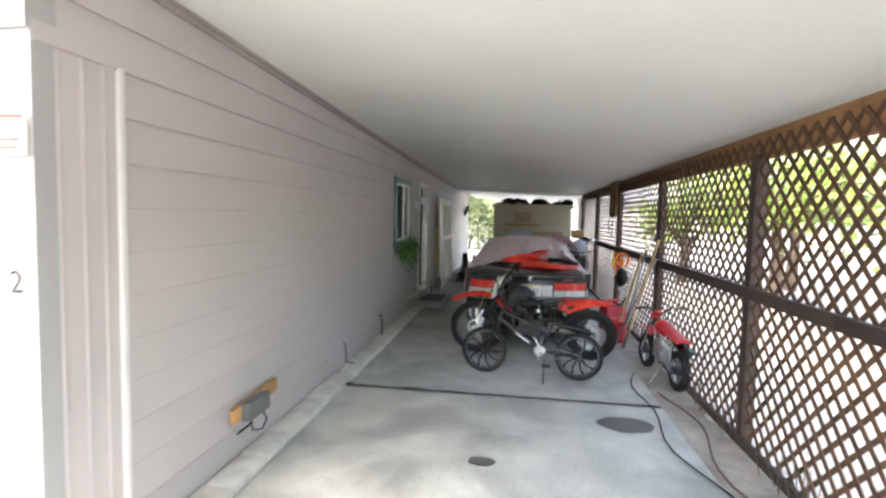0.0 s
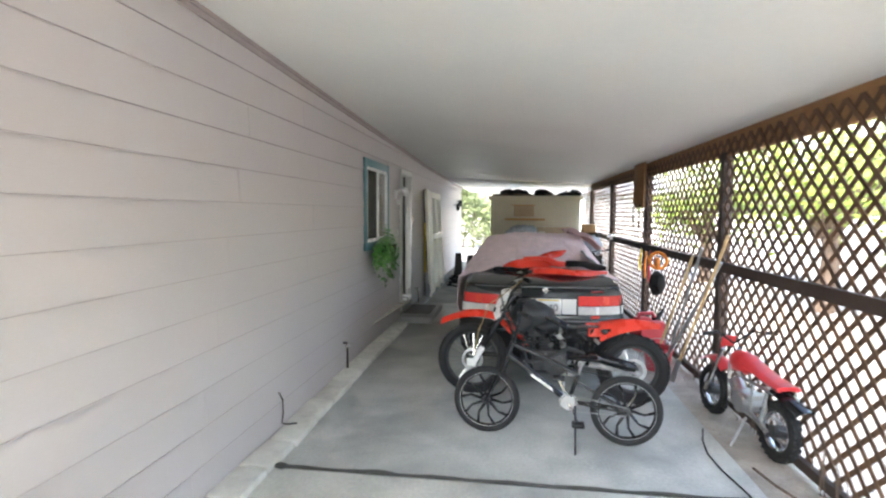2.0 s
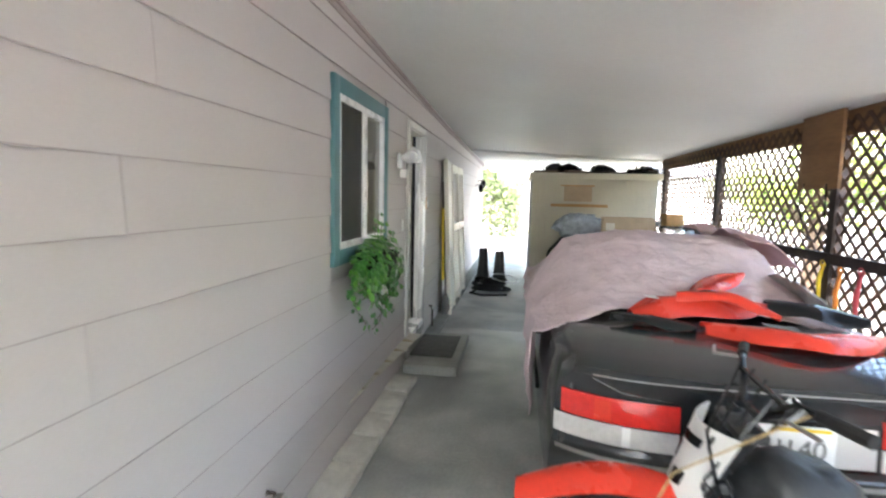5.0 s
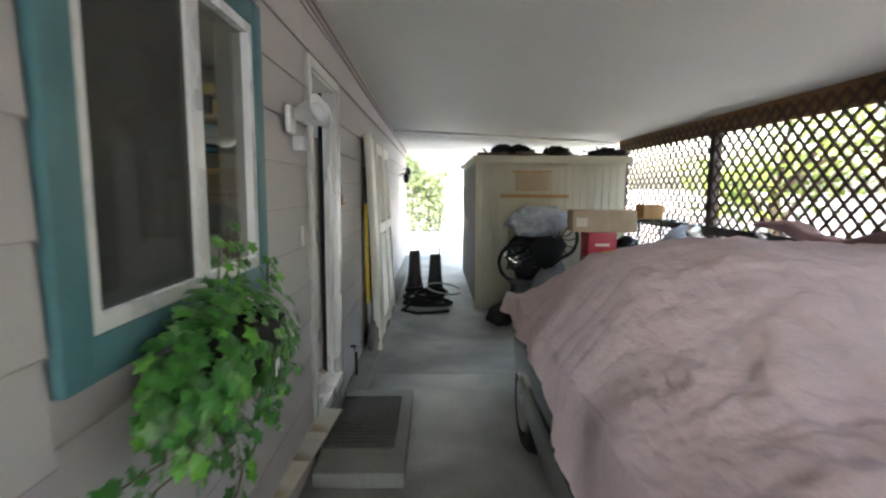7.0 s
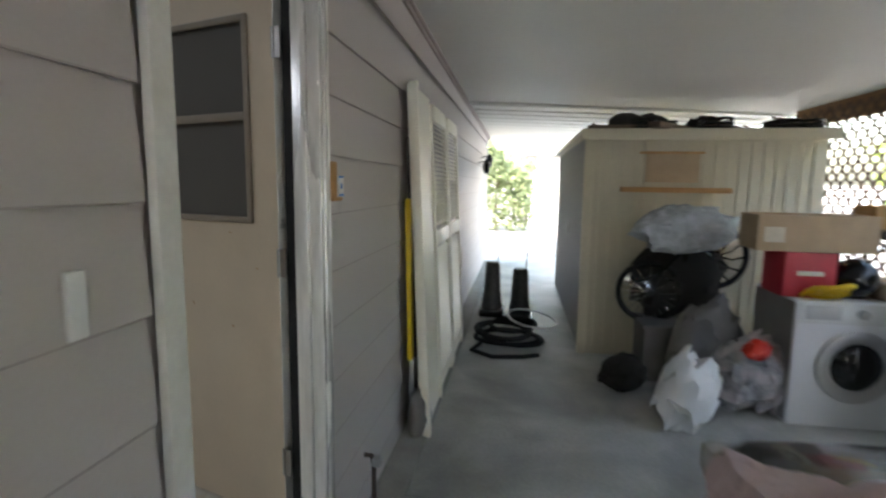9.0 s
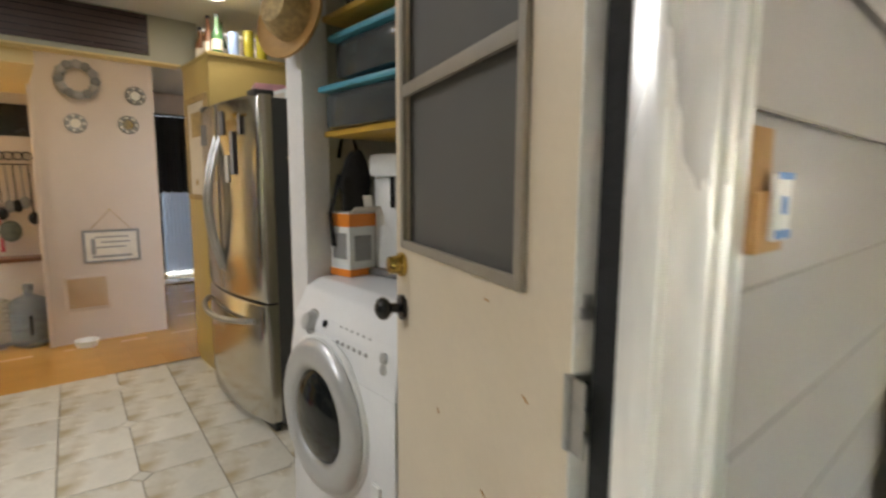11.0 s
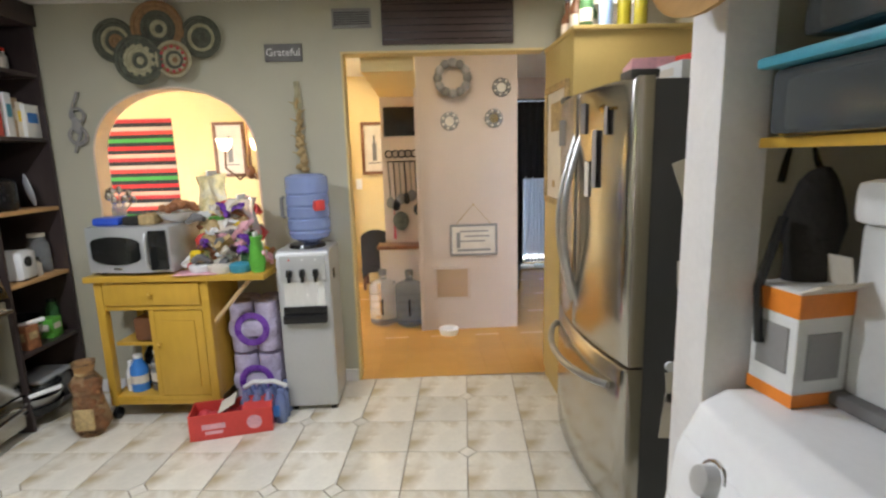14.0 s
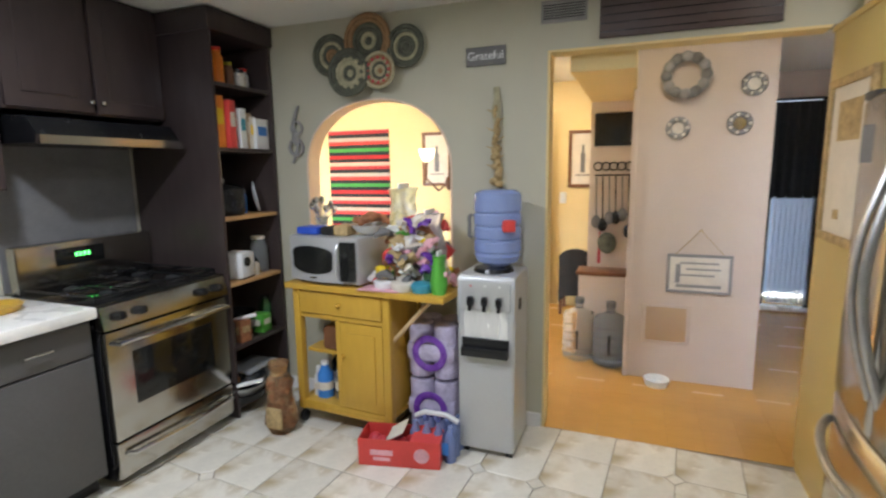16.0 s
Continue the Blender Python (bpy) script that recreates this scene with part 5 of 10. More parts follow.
        part("light_seam", patch(s * 0.345, s * 0.785, 0.7825, 0.7875, 0.010, 14, 1), M["black"], l)
        for y in (0.66, 2.98):
            w = part("wheel", made(ring, (s * 0.70, y, 0.30), (1, 0, 0), 0.235, 0.075, 36, 10, 1.15), M["rubber"], c)
            part("rim", many((cyl, (s * 0.74, y, 0.30), (s * 0.785, y, 0.30), 0.185, 0.17, 28), (cyl, (s * 0.78, y, 0.30), (s * 0.80, y, 0.30), 0.05, 0.04, 16)), M["steel"], w)
        part("door_handle", made(box, (s * 0.835, 1.45, 0.78), (0.03, 0.14, 0.03), 0.008), M["black"], c)
        part("side_moulding", made(box, (s * 0.832, 1.85, 0.56), (0.018, 1.7, 0.045), 0.006), M["black"], c)
        part("head_light", made(box, (s * 0.54, 3.74, 0.62), (0.3, 0.10, 0.12), 0.03), M["tail_white"], c)
    part("plate_recess", patch(-0.30, 0.33, 0.69, 0.868, 0.002), M["black"], c, "dark plate recess")
    pl = part("licence_plate", made(box, (0.025, -0.016, 0.78), (0.31, 0.008, 0.152), 0.003), M["whiteplastic"], c, "white licence plate")
    words("J140", 0.098, M["greyboard"], c, pose(0.065, -0.0225, 0.768, 90, 0, 0))
    part("plate_band", made(box, (0.06, -0.0205, 0.843), (0.2, 0.004, 0.012)), M["yellow"], pl)
    part("lock_patch", patch(0.188, 0.325, 0.705, 0.852, 0.006, 4, 3), M["silver"], c, "worn bare patch beside the plate")
    part("badge", many((ring, (0.03, -0.008, 0.938), (0, 1, 0), 0.028, 0.005, 4, 6), (box, (0.03, -0.010, 0.938), (0.022, 0.006, 0.008), 0.002), (box, (0.018, -0.010, 0.938), (0.006, 0.006, 0.034), 0.002), (box, (0.042, -0.010, 0.938), (0.006, 0.006, 0.034), 0.002)), M["chrome"], c, "square chrome badge")
    part("badge_bar", patch(0.465, 0.585, 0.918, 0.934, 0.004, 5, 1), M["chrome"], c)
    part("red_badge", patch(0.47, 0.55, 0.667, 0.69, 0.006, 4, 1), M["red"], c)
    # grey strip paints the highlight on the boot lip
    part("lip_edge", patch(-0.66, 0.66, 0.963, 0.968, 0.002, 30, 1), M["purse"], c, "highlight along the boot lip, painted in grey")
    for s in (-1, 1):
        part("boot_seam", made(tube, [skin(s * 0.335, 0.69, 0.001), skin(s * 0.34, 0.80, 0.001), skin(s * 0.35, 0.89, 0.001), skin(s * 0.55, 0.905, 0.001), skin(s * 0.655, 0.95, 0.001), skin(s * 0.66, 0.965, 0.001)], 0.003, 6), M["black"], c)


def lerp(x, pts):
    for (a, b), (c, d) in zip(pts, pts[1:]):
        if x <= c:
            t = max(0.0, (x - a) / (c - a))
            return b + (d - b) * t
    return pts[-1][1]


def blanket():
    """A pink cotton blanket over the cabin, hanging down the house side."""
    crown = [(0.36, 1.045), (0.60, 1.055), (1.0, 1.075), (1.3, 1.20), (1.62, 1.36), (1.9, 1.41), (2.3, 1.36), (2.7, 1.19), (3.0, 1.02), (3.4, 0.985)]
    hem = [(0.62, 0.66), (0.76, 0.46), (1.09, 0.60), (1.66, 0.72), (2.03, 0.85), (3.4, 0.87)]

    def f(u, v):
        # v runs across from the house side to the fence side, u from rear to front
        y0 = 0.62 + 0.22 * min(1.0, max(0.0, (v - 0.30) / 0.14)) - 0.10 * (1 if v > .8 else 0)
        y = y0 + (3.2 - 0.25 * min(1.0, v / 0.4) + 0.06 * math.sin(v * 9) - y0) * u
        zc = lerp(y, crown)
        zh = lerp(y, hem)
        hw = 0.60 if 1.4 < y < 2.5 else lerp(y, [(0.6, 0.70), (1.4, 0.60), (2.5, 0.60), (3.3, 0.72)])
        if v < 0.34:
            s = v / 0.34
            if s < 0.5:
                k = s / 0.5
                x, z = -0.848 - 0.012 * (1 - k), zh + (max(0.955, zh + 0.02) - zh) * k
            else:
                k = (s - 0.5) / 0.5
                x, z = -0.848 + (0.848 - hw) * k, max(0.955, zh + 0.02) + (zc - 0.06 - max(0.955, zh + 0.02)) * k ** 0.9
                z = max(z, 0.97)
        elif v < 0.80:
            k = (v - 0.34) / 0.46
            x = -hw + 2 * hw * k
            z = zc - 0.06 * abs(2 * k - 1) ** 2.5
        else:
            k = (v - 0.80) / 0.20
            x, z = hw + (0.90 - hw) * k, (zc - 0.06) + (0.93 - zc + 0.06) * k
        fold = 0.018 + 0.018 * math.sin(y * 13 + 1.5 * noise.noise((0, y * 2.2, v * 3))) * (max(0, 0.40 - v) / 0.40) ** 0.8
        wr = 0.024 * noise.noise((x * 3, y * 3, 1.0)) + 0.014 * noise.noise((x * 9, y * 5, 3.0)) + 0.007 * noise.noise((x * 22, y * 15, 5.0)) + 0.005 * noise.noise((x * 45, y * 40, 5.0))
        side = max(0.0, 0.45 - v) / 0.45
        crease = 0.020 * abs(noise.noise((x * 2.5 + z * 2.0, y * 7.5 + z * 3.0, 4.0))) ** 0.7 + 0.007 * abs(noise.noise((x * 7 + z * 5, y * 22, 8.0)))
        pucker = 0.0022 * noise.noise((x * 90, y * 80, z * 70))
        return Vector((0.19 + x - fold - crease * side * 1.4, 6.72 + y, z + wr + 0.006 + crease * (1 - 0.6 * side) + pucker))
    bm = bmesh.new()
    sheet(bm, f, 240, 220, 0.006)
    solo("blanket", bm, M["blanket"], "pale pink cotton blanket draped over the car", "blanket", smooth=80)

    def g(u, v):
        x = 0.72 + 0.32 * v
        y = 6.72 + 0.95 + 1.5 * u
        z = 1.30 - 0.30 * v - 0.10 * (1 - u) + 0.05 * noise.noise((x * 6, y * 5, 2)) + 0.02 * noise.noise((x * 20, y * 17, 2))
        return Vector((x, y, z))
    solo("crumpled_cloth", made(sheet, g, 40, 18, 0.008), M["greycloth"], "crumpled grey floral cloth on the car", "cloth", smooth=80)

    def r(u, v):
        x = 0.62 + 0.42 * v
        y = 8.35 + 1.1 * u
        z = 1.43 - 0.22 * v * v + 0.05 * noise.noise((x * 5, y * 5, 7)) + 0.03 * math.sin(u * 9)
        return Vector((x, y, z))
    solo("rose_cloth", made(sheet, r, 36, 20, 0.008), M["rose"], "dusty rose cloth bunched on the car roof", "cloth", smooth=80)


def fairings():
    """Loose red body panels heaped on the boot lid."""
    def shell(name, a, b, wide, high, base, label, m="red", bow=0.0, dip=0.0):
        """A moulded shell between a and b: half widths, crown heights and base heights run along it."""
        a, b = Vector(a), Vector(b)
        d = (b - a).normalized()
        n = Vector((-d.y, d.x))
        bm = bmesh.new()

        def fn(u, v):
            q = 2 * v - 1
            w = lerp(u, wide)
            p = a.lerp(b, u) + n * (q * w + bow * math.sin(math.pi * u))
            lip = 0.012 * math.sin(9 * u + 2 * q)
            z = lerp(u, base) + lerp(u, high) * max(0.0, 1 - abs(q) ** 2.6) ** 0.7 - dip * math.exp(-((q - 0.15) / 0.3) ** 2) * math.sin(math.pi * u) + lip * abs(q)
            return Vector((p.x, p.y, z))
        sheet(bm, fn, 30, 18, 0.006)
        solo(name, bm, M[m], label, "body panel", smooth=65, group="loose body panels")
    shell("fairing_panel", (0.08, 7.24), (0.90, 7.30), [(0, 0.04), (0.2, 0.09), (0.45, 0.12), (0.75, 0.07), (1, 0.012)], [(0, 0.03), (0.3, 0.07), (0.6, 0.06), (1, 0.015)], [(0, 1.062), (0.5, 1.048), (1, 1.05)], "glossy red motorcycle fairing with a pointed end on the boot lid", bow=-0.19, dip=0.02)
    shell("fairing_panel", (-0.20, 7.44), (0.50, 7.60), [(0, 0.04), (0.15, 0.12), (0.5, 0.15), (0.8, 0.12), (1, 0.04)], [(0, 0.03), (0.2, 0.10), (0.6, 0.11), (1, 0.04)], [(0, 1.065), (0.5, 1.075), (1, 1.09)], "glossy red tank shroud with dark openings on the boot lid", bow=0.05, dip=0.06)
    shell("fairing_panel", (0.18, 7.62), (0.52, 7.98), [(0, 0.05), (0.35, 0.09), (0.8, 0.075), (1, 0.03)], [(0, 0.05), (0.5, 0.07), (1, 0.02)], [(0, 1.12), (0.5, 1.15), (1, 1.22)], "red radiator shroud leaning on the blanket", bow=0.06)
    shell("fairing_panel", (0.02, 7.46), (0.46, 7.34), [(0, 0.03), (0.4, 0.06), (1, 0.02)], [(0, 0.03), (0.5, 0.05), (1, 0.015)], [(0, 1.165), (0.6, 1.16), (1, 1.105)], "narrow red side panel lying across another", bow=0.04)
    shell("loose_seat_cowl", (0.50, 7.60), (0.92, 7.50), [(0, 0.07), (0.5, 0.11), (1, 0.07)], [(0, 0.05), (0.5, 0.07), (1, 0.04)], [(0, 1.10), (1, 1.06)], "black motorcycle seat panel on the boot lid", "black")
    shell("loose_seat_cowl", (-0.30, 7.42), (0.06, 7.26), [(0, 0.03), (0.5, 0.06), (1, 0.03)], [(0, 0.02), (0.5, 0.04), (1, 0.02)], [(0, 1.06), (1, 1.05)], "black plastic trim on the boot lid", "black")
    # black piece laid on the shroud where an opening looks dark
    shell("loose_seat_cowl", (0.06, 7.50), (0.26, 7.54), [(0, 0.02), (0.5, 0.05), (1, 0.02)], [(0, 0.01), (0.5, 0.03), (1, 0.01)], [(0, 1.165), (1, 1.18)], "black piece standing for the shroud's dark opening", "black")
    for x, y, z, r, m, lab in ((0.36, 7.13, 1.118, 6, "greyboard", "grey maker's sticker on the fairing"), (-0.10, 7.46, 1.165, 15, "whiteplastic", "white star sticker on the fairing")):
        solo("sticker", made(box, (x, y, z), (0.15 if m == "greyboard" else 0.06, 0.045, 0.003), 0.001, Euler((0.1, 0.12, radians(r))).to_matrix()), M[m], lab, "sticker")


# ---------------------------------------------------------------- carport things


def gas_can():
    g = thing("gas_can", "faded red plastic fuel can on the dirt", "fuel can", 1.56, 8.2, 0.0, 25)
    g.scale = (1.25, 1.25, 1.25)
    part("body", many((box, (0, 0, 0.15), (0.30, 0.2, 0.30), 0.05), (box, (-0.06, 0, 0.31), (0.14, 0.12, 0.05), 0.02)), M["darkred"], g)
    part("handle", made(tube, [(-0.12, 0, 0.28), (-0.10, 0, 0.37), (0.05, 0, 0.37), (0.11, 0, 0.29)], 0.018, 8), M["darkred"], g)
    part("spout", many((cyl, (0.10, 0, 0.29), (0.19, 0, 0.40), 0.02, 0.012), (cyl, (0.08, 0, 0.28), (0.11, 0, 0.315), 0.034)), M["black"], g)


def bucket(name, x, y, m, label, r=0.13, h=0.22):
    b = thing(name, label, "bucket", x, y, 0.0)
    part("tub", made(lathe, [(r * 0.8, 0), (r, h), (r * 1.06, h), (r * 1.06, h - 0.015), (r * 0.96, h - 0.02), (r * 0.78, 0.01)], (0, 0, 0), 24), M[m], b)
    part("bail", made(tube, [(r * math.cos(a), 0, h + 0.09 * math.sin(a)) for a in [i * math.pi / 10 for i in range(11)]], 0.004, 6), M["steel"], b)


def pole_tool(name, label, p0, p1, head, m="woodpole"):
    """A long-handled tool leaning on the fence; head: blade, rake, broom or hoe."""
    t = thing(name, label, "garden tool", *p0)
    d = Vector(p1) - Vector(p0)
    u = d.normalized()
    part("handle", made(tube, [u * 0.12, u * 0.5 + Vector((0.004, 0.003, 0)), d], 0.014, 8), M[m], t)
    s = Vector((0.12, 1, 0)).normalized()
    if head == "blade":
        part("blade", made(sheet, lambda a, b: u * (0.02 + 0.26 * a) + s * (b - 0.5) * 0.2 * (0.6 + 0.4 * math.sin(math.pi * min(1, a + 0.35))) + Vector((-0.03 * (1 - (2 * b - 1) ** 2), 0, 0)), 8, 6, 0.004), M["steel"], t, "worn steel blade")
    elif head == "rake":
        bm = made(tube, [u * 0.05 + s * (-0.2), u * 0.05 + s * 0.2], 0.008, 6)
        for i in range(11):
            q = u * 0.05 + s * (-0.2 + 0.04 * i)
            tube(bm, [q, q + Vector((-0.06, 0, -0.03))], 0.004, 5)
        part("tines", bm, M["darkwood"], t)
    else:
        bm = bmesh.new()
        for i in range(40):
            q = u * 0.20 + s * (-0.10 + 0.005 * i) * 0.5
            tube(bm, [q, u * 0.0 + s * (-0.14 + 0.007 * i) + Vector((-0.02 * (i % 3), 0, 0.005))], 0.004, 4)
        part("bristles", bm, M["straw"], t)


def hanging_trimmer():
    t = thing("hanging_bag", "orange line trimmer guard and dark net bag hung on the fence", "tool", 1.70, 8.35, 0.70)
    part("hoop", made(ring, (0.0, 0, 0.40), (0.5, 1, 0.1), 0.10, 0.02, 28, 8), M["orange"], t, "orange plastic hoop")
    part("guard", made(box, (0.0, 0.05, 0.36), (0.05, 0.14, 0.16), 0.02), M["orange"], t)
    bm = bmesh.new()
    ball(bm, (0, 0, 0.12), (0.09, 0.15, 0.15), 18)
    for v in bm.verts:
        v.co += Vector((0.02, 0.02, 0.02)) * noise.noise(v.co * 14)
    part("bag", bm, M["darkcloth"], t, "dark net bag")
    part("strap", made(tube, [(0, 0, 0.26), (0.02, 0.01, 0.36), (0.06, 0, 0.47)], 0.006, 6), M["black"], t)


def small_hung(name, label, cat, y, z, m, h):
    b = thing(name, label, cat, 1.765, y, z)
    part("strap", many((tube, [(0.02, 0, 0.0), (0.0, 0.01, -h * 0.5), (0.0, -0.01, -h)], [0.012, 0.02, 0.014], 8), (ring, (0.015, 0, 0.0), (1, 0, 0), 0.03, 0.007, 16, 6)), M[m], b)


def post_box():
    b = thing("hanging_board", "brown plywood board fixed to a fence post", "board", 1.755, 9.64, 1.78)
    part("board", made(box, (0, 0, 0.32), (0.03, 0.60, 0.64), 0.006), M["beam"], b)
    part("cord", many((tube, [(-0.03, -0.18, 0.04), (-0.05, -0.24, -0.25), (-0.03, -0.1, -0.45), (-0.03, 0.1, -0.40), (-0.04, 0.2, -0.1), (-0.03, 0.16, 0.05)], 0.006, 6)), M["black"], b)


def ivy():
    """A trailing plant in a hanging wall planter below the window."""
    p = thing("hanging_plant", "green trailing ivy in a dark wall planter", "plant", -1.70, 8.02, 1.12)
    part("planter", made(lathe, [(0.07, -0.02), (0.12, 0.04), (0.14, 0.14), (0.15, 0.15), (0.135, 0.16), (0.11, 0.05)], (0, 0, 0), 22), M["darkcloth"], p, "dark coco-lined planter")
    random.seed(21)
    bm = bmesh.new()

    def leaf(c, s, n):
        n = n.normalized()
        a = n.orthogonal().normalized()
        a = Matrix.Rotation(random.uniform(0, 6.28), 3, n) @ a
        b = n.cross(a)
        ctr = bm.verts.new(c + n * s * 0.12)
        out = [(0, 1.0), (0.35, 0.45), (0.85, 0.35), (0.5, -0.1), (0.55, -0.6), (0, -0.45), (-0.55, -0.6), (-0.5, -0.1), (-0.85, 0.35), (-0.35, 0.45)]
        vs = [bm.verts.new(c + (a * u + b * v) * s - n * s * 0.10 * (u * u + v * v)) for u, v in out]
        for i in range(len(vs)):
            bm.faces.new((ctr, vs[i], vs[(i + 1) % len(vs)]))
    for i in range(680):
        while True:
            q = Vector((random.gauss(0, 0.5), random.gauss(0, 0.5), random.gauss(0, 0.5)))
            if q.length < 1:
                break
        q = q.normalized() * random.uniform(0.55, 1.0)
        c = Vector((0.02 + 0.15 * q.x, -0.02 + 0.40 * q.y, 0.09 + 0.19 * q.z - 0.06 * abs(q.y)))
        if c.x < -0.11:
            c.x = -0.10
        leaf(c, random.uniform(0.018, 0.042), Vector((q.x + 0.5, q.y * 0.7, q.z + 0.4)))
    for y0, ln, sw in ((-0.30, 0.28, -0.16), (-0.22, 0.20, -0.10), (0.0, 0.36, 0.02), (0.10, 0.30, 0.05), (0.18, 0.28, 0.06), (0.28, 0.24, 0.08), (-0.10, 0.22, -0.06), (0.34, 0.20, 0.10), (-0.36, 0.14, -0.22), (-0.04, 0.40, -0.10), (0.22, 0.36, 0.10)):
        pts = [Vector((0.03 + 0.04 * math.sin(k * 1.3 + y0 * 9), y0 + sw * k / 8, 0.06 - ln * (k / 8) ** 1.15)) for k in range(9)]
        part("stem", made(tube, pts, 0.003, 5), M["bark"], p)
        for k in range(1, 9):
            for _ in range(3):
                leaf(pts[k] + Vector((random.uniform(-.03, .03), random.uniform(-.035, .035), random.uniform(-.025, .025))), random.uniform(0.018, 0.036), Vector((1, random.uniform(-.8, .8), random.uniform(-.2, .8))))
    for y0, h in ((-0.08, 0.36), (-0.02, 0.40), (0.05, 0.33), (0.30, 0.26)):
        pts = [Vector((0.0, y0 + 0.01 * k, 0.12 + (h - 0.12) * k / 5)) for k in range(6)]
        part("stem", made(tube, pts, 0.003, 5), M["bark"], p)
        for k in range(1, 6):
            for _ in range(3):
                leaf(pts[k] + Vector((random.uniform(-.02, .04), random.uniform(-.03, .03), 0)), random.uniform(0.016, 0.03), Vector((1, random.uniform(-.8, .8), 0.5)))
    part("leaves", bm, M["leaf"], p, "glossy green and yellow-green leaves", 0)
    part("tag", made(box, (0.14, -0.03, 0.02), (0.004, 0.03, 0.05), 0.001), M["whiteplastic"], p, "small white plant tag")


def flood_lamp():
    f = thing("flood_lamp", "white wall flood lamp with round bulb, switched off", "lamp", HX, 9.14, 1.945)
    part("back_plate", made(box, (0.025, 0, 0), (0.03, 0.10, 0.13), 0.02), M["whiteplastic"], f)
    for y, r in ((0.16, 1), (-0.02, 0)):
        h = part("lamp_head", made(lathe, [(0.028, 0), (0.04, 0.03), (0.05, 0.09), (0.068, 0.12), (0.066, 0.125), (0.045, 0.09)], (0.06, y * 0.55, 0.02), 22, Euler((radians(-35 if r else 20), radians(75), 0)).to_matrix()), M["whiteplastic"], f)
    part("bulb", made(ball, (0.145, -0.01, 0.03), (0.045, 0.05, 0.05), 16), M["white"], f)
    part("sensor", made(box, (0.06, 0.02, -0.11), (0.06, 0.06, 0.07), 0.015), M["whiteplastic"], f)


def meter_box():
    m = thing("cable_box", "small dark cable box on a raw wood block", "box", HX + 0.012, 3.28, 0.32)
    part("block", made(box, (0.018, 0.05, 0.05), (0.035, 0.62, 0.10), 0.004, Euler((radians(3), 0, 0)).to_matrix()), M["oldwood"], m)
    part("housing", made(box, (0.06, -0.02, 0.035), (0.07, 0.30, 0.13), 0.012), M["greyboard"], m)
    part("wire", many((tube, [(0.07, -0.1, -0.03), (0.09, -0.12, -0.10), (0.10, 0.0, -0.14), (0.09, 0.08, -0.10), (0.07, 0.06, -0.03)], 0.006, 6), (tube, [(0.07, -0.1, -0.06), (0.06, -0.26, -0.07)], 0.008, 6)), M["black"], m)


def wall_pipe(name, y, h, label):
    p = thing(name, label, "pipe", HX + 0.05, y, 0.05)
    part("pipe", made(tube, [(0, 0, 0), (0, 0, h * 0.8), (-0.01, 0, h), (-0.045, 0, h)], 0.012, 8), M["darkwood"], p)
    part("valve", many((box, (0.01, 0, h * 0.9), (0.03, 0.05, 0.04), 0.008), (ring, (0.03, 0, h * 0.9), (1, 0, 0), 0.025, 0.005, 16, 6)), M["steel"], p)


def wall_wire():
    w = solo("loose_wire", made(tube, [(HX + 0.01, 5.28, 0.32), (HX + 0.03, 5.30, 0.26), (HX + 0.06, 5.24, 0.18), (HX + 0.07, 5.20, 0.12), (HX + 0.09, 5.26, 0.09), (HX + 0.12, 5.34, 0.065)], 0.006, 6), M["darkwood"], "loose grey wire curling from the wall", "cable")


def step_and_mat():
    solo("door_step", many((slab, -1.80, -1.30, 9.26, 10.44, 0.0, 0.09, 0.012),), M["step"], "low concrete step at the door", "step", "structure")
    m = thing("door_mat", "dark ribbed door mat on the step", "mat", -1.585, 9.90, 0.09)
    part("pad", made(box, (0, 0, 0.008), (0.42, 0.74, 0.016), 0.006), M["mat_dark"], m)
    for i in range(16):
        part("rib", made(box, (0, -0.34 + 0.045 * i, 0.018), (0.38, 0.018, 0.006), 0.002, None, 1), M["mat_dark"], m)


def wall_tile():
    w = thing("door_bell_plate", "small wood block with white painted tile on the wall", "plaque", HX, 10.46, 1.51)
    part("block", made(box, (0.012, 0.0, 0.065), (0.018, 0.07, 0.135), 0.004), M["oldwood"], w)
    part("block_base", made(box, (0.016, 0.02, 0.025), (0.028, 0.085, 0.07), 0.004), M["oldwood"], w)
    part("tile", made(box, (0.034, 0.028, 0.042), (0.007, 0.05, 0.075), 0.002), M["whiteplastic"], w, "white tile with a blue border")
    part("tile_mark", many((box, (0.0385, 0.028, 0.012), (0.003, 0.045, 0.010)), (box, (0.0385, 0.028, 0.078), (0.003, 0.045, 0.008)), (box, (0.0385, 0.028, 0.045), (0.003, 0.012, 0.02))), M["blue_label"], w)
    s = thing("wall_switch", "small white cover plate on the siding", "switch", HX, 9.36, 1.32)
    part("plate", made(box, (0.008, 0, 0.05), (0.012, 0.035, 0.11), 0.004), M["whiteplastic"], s)


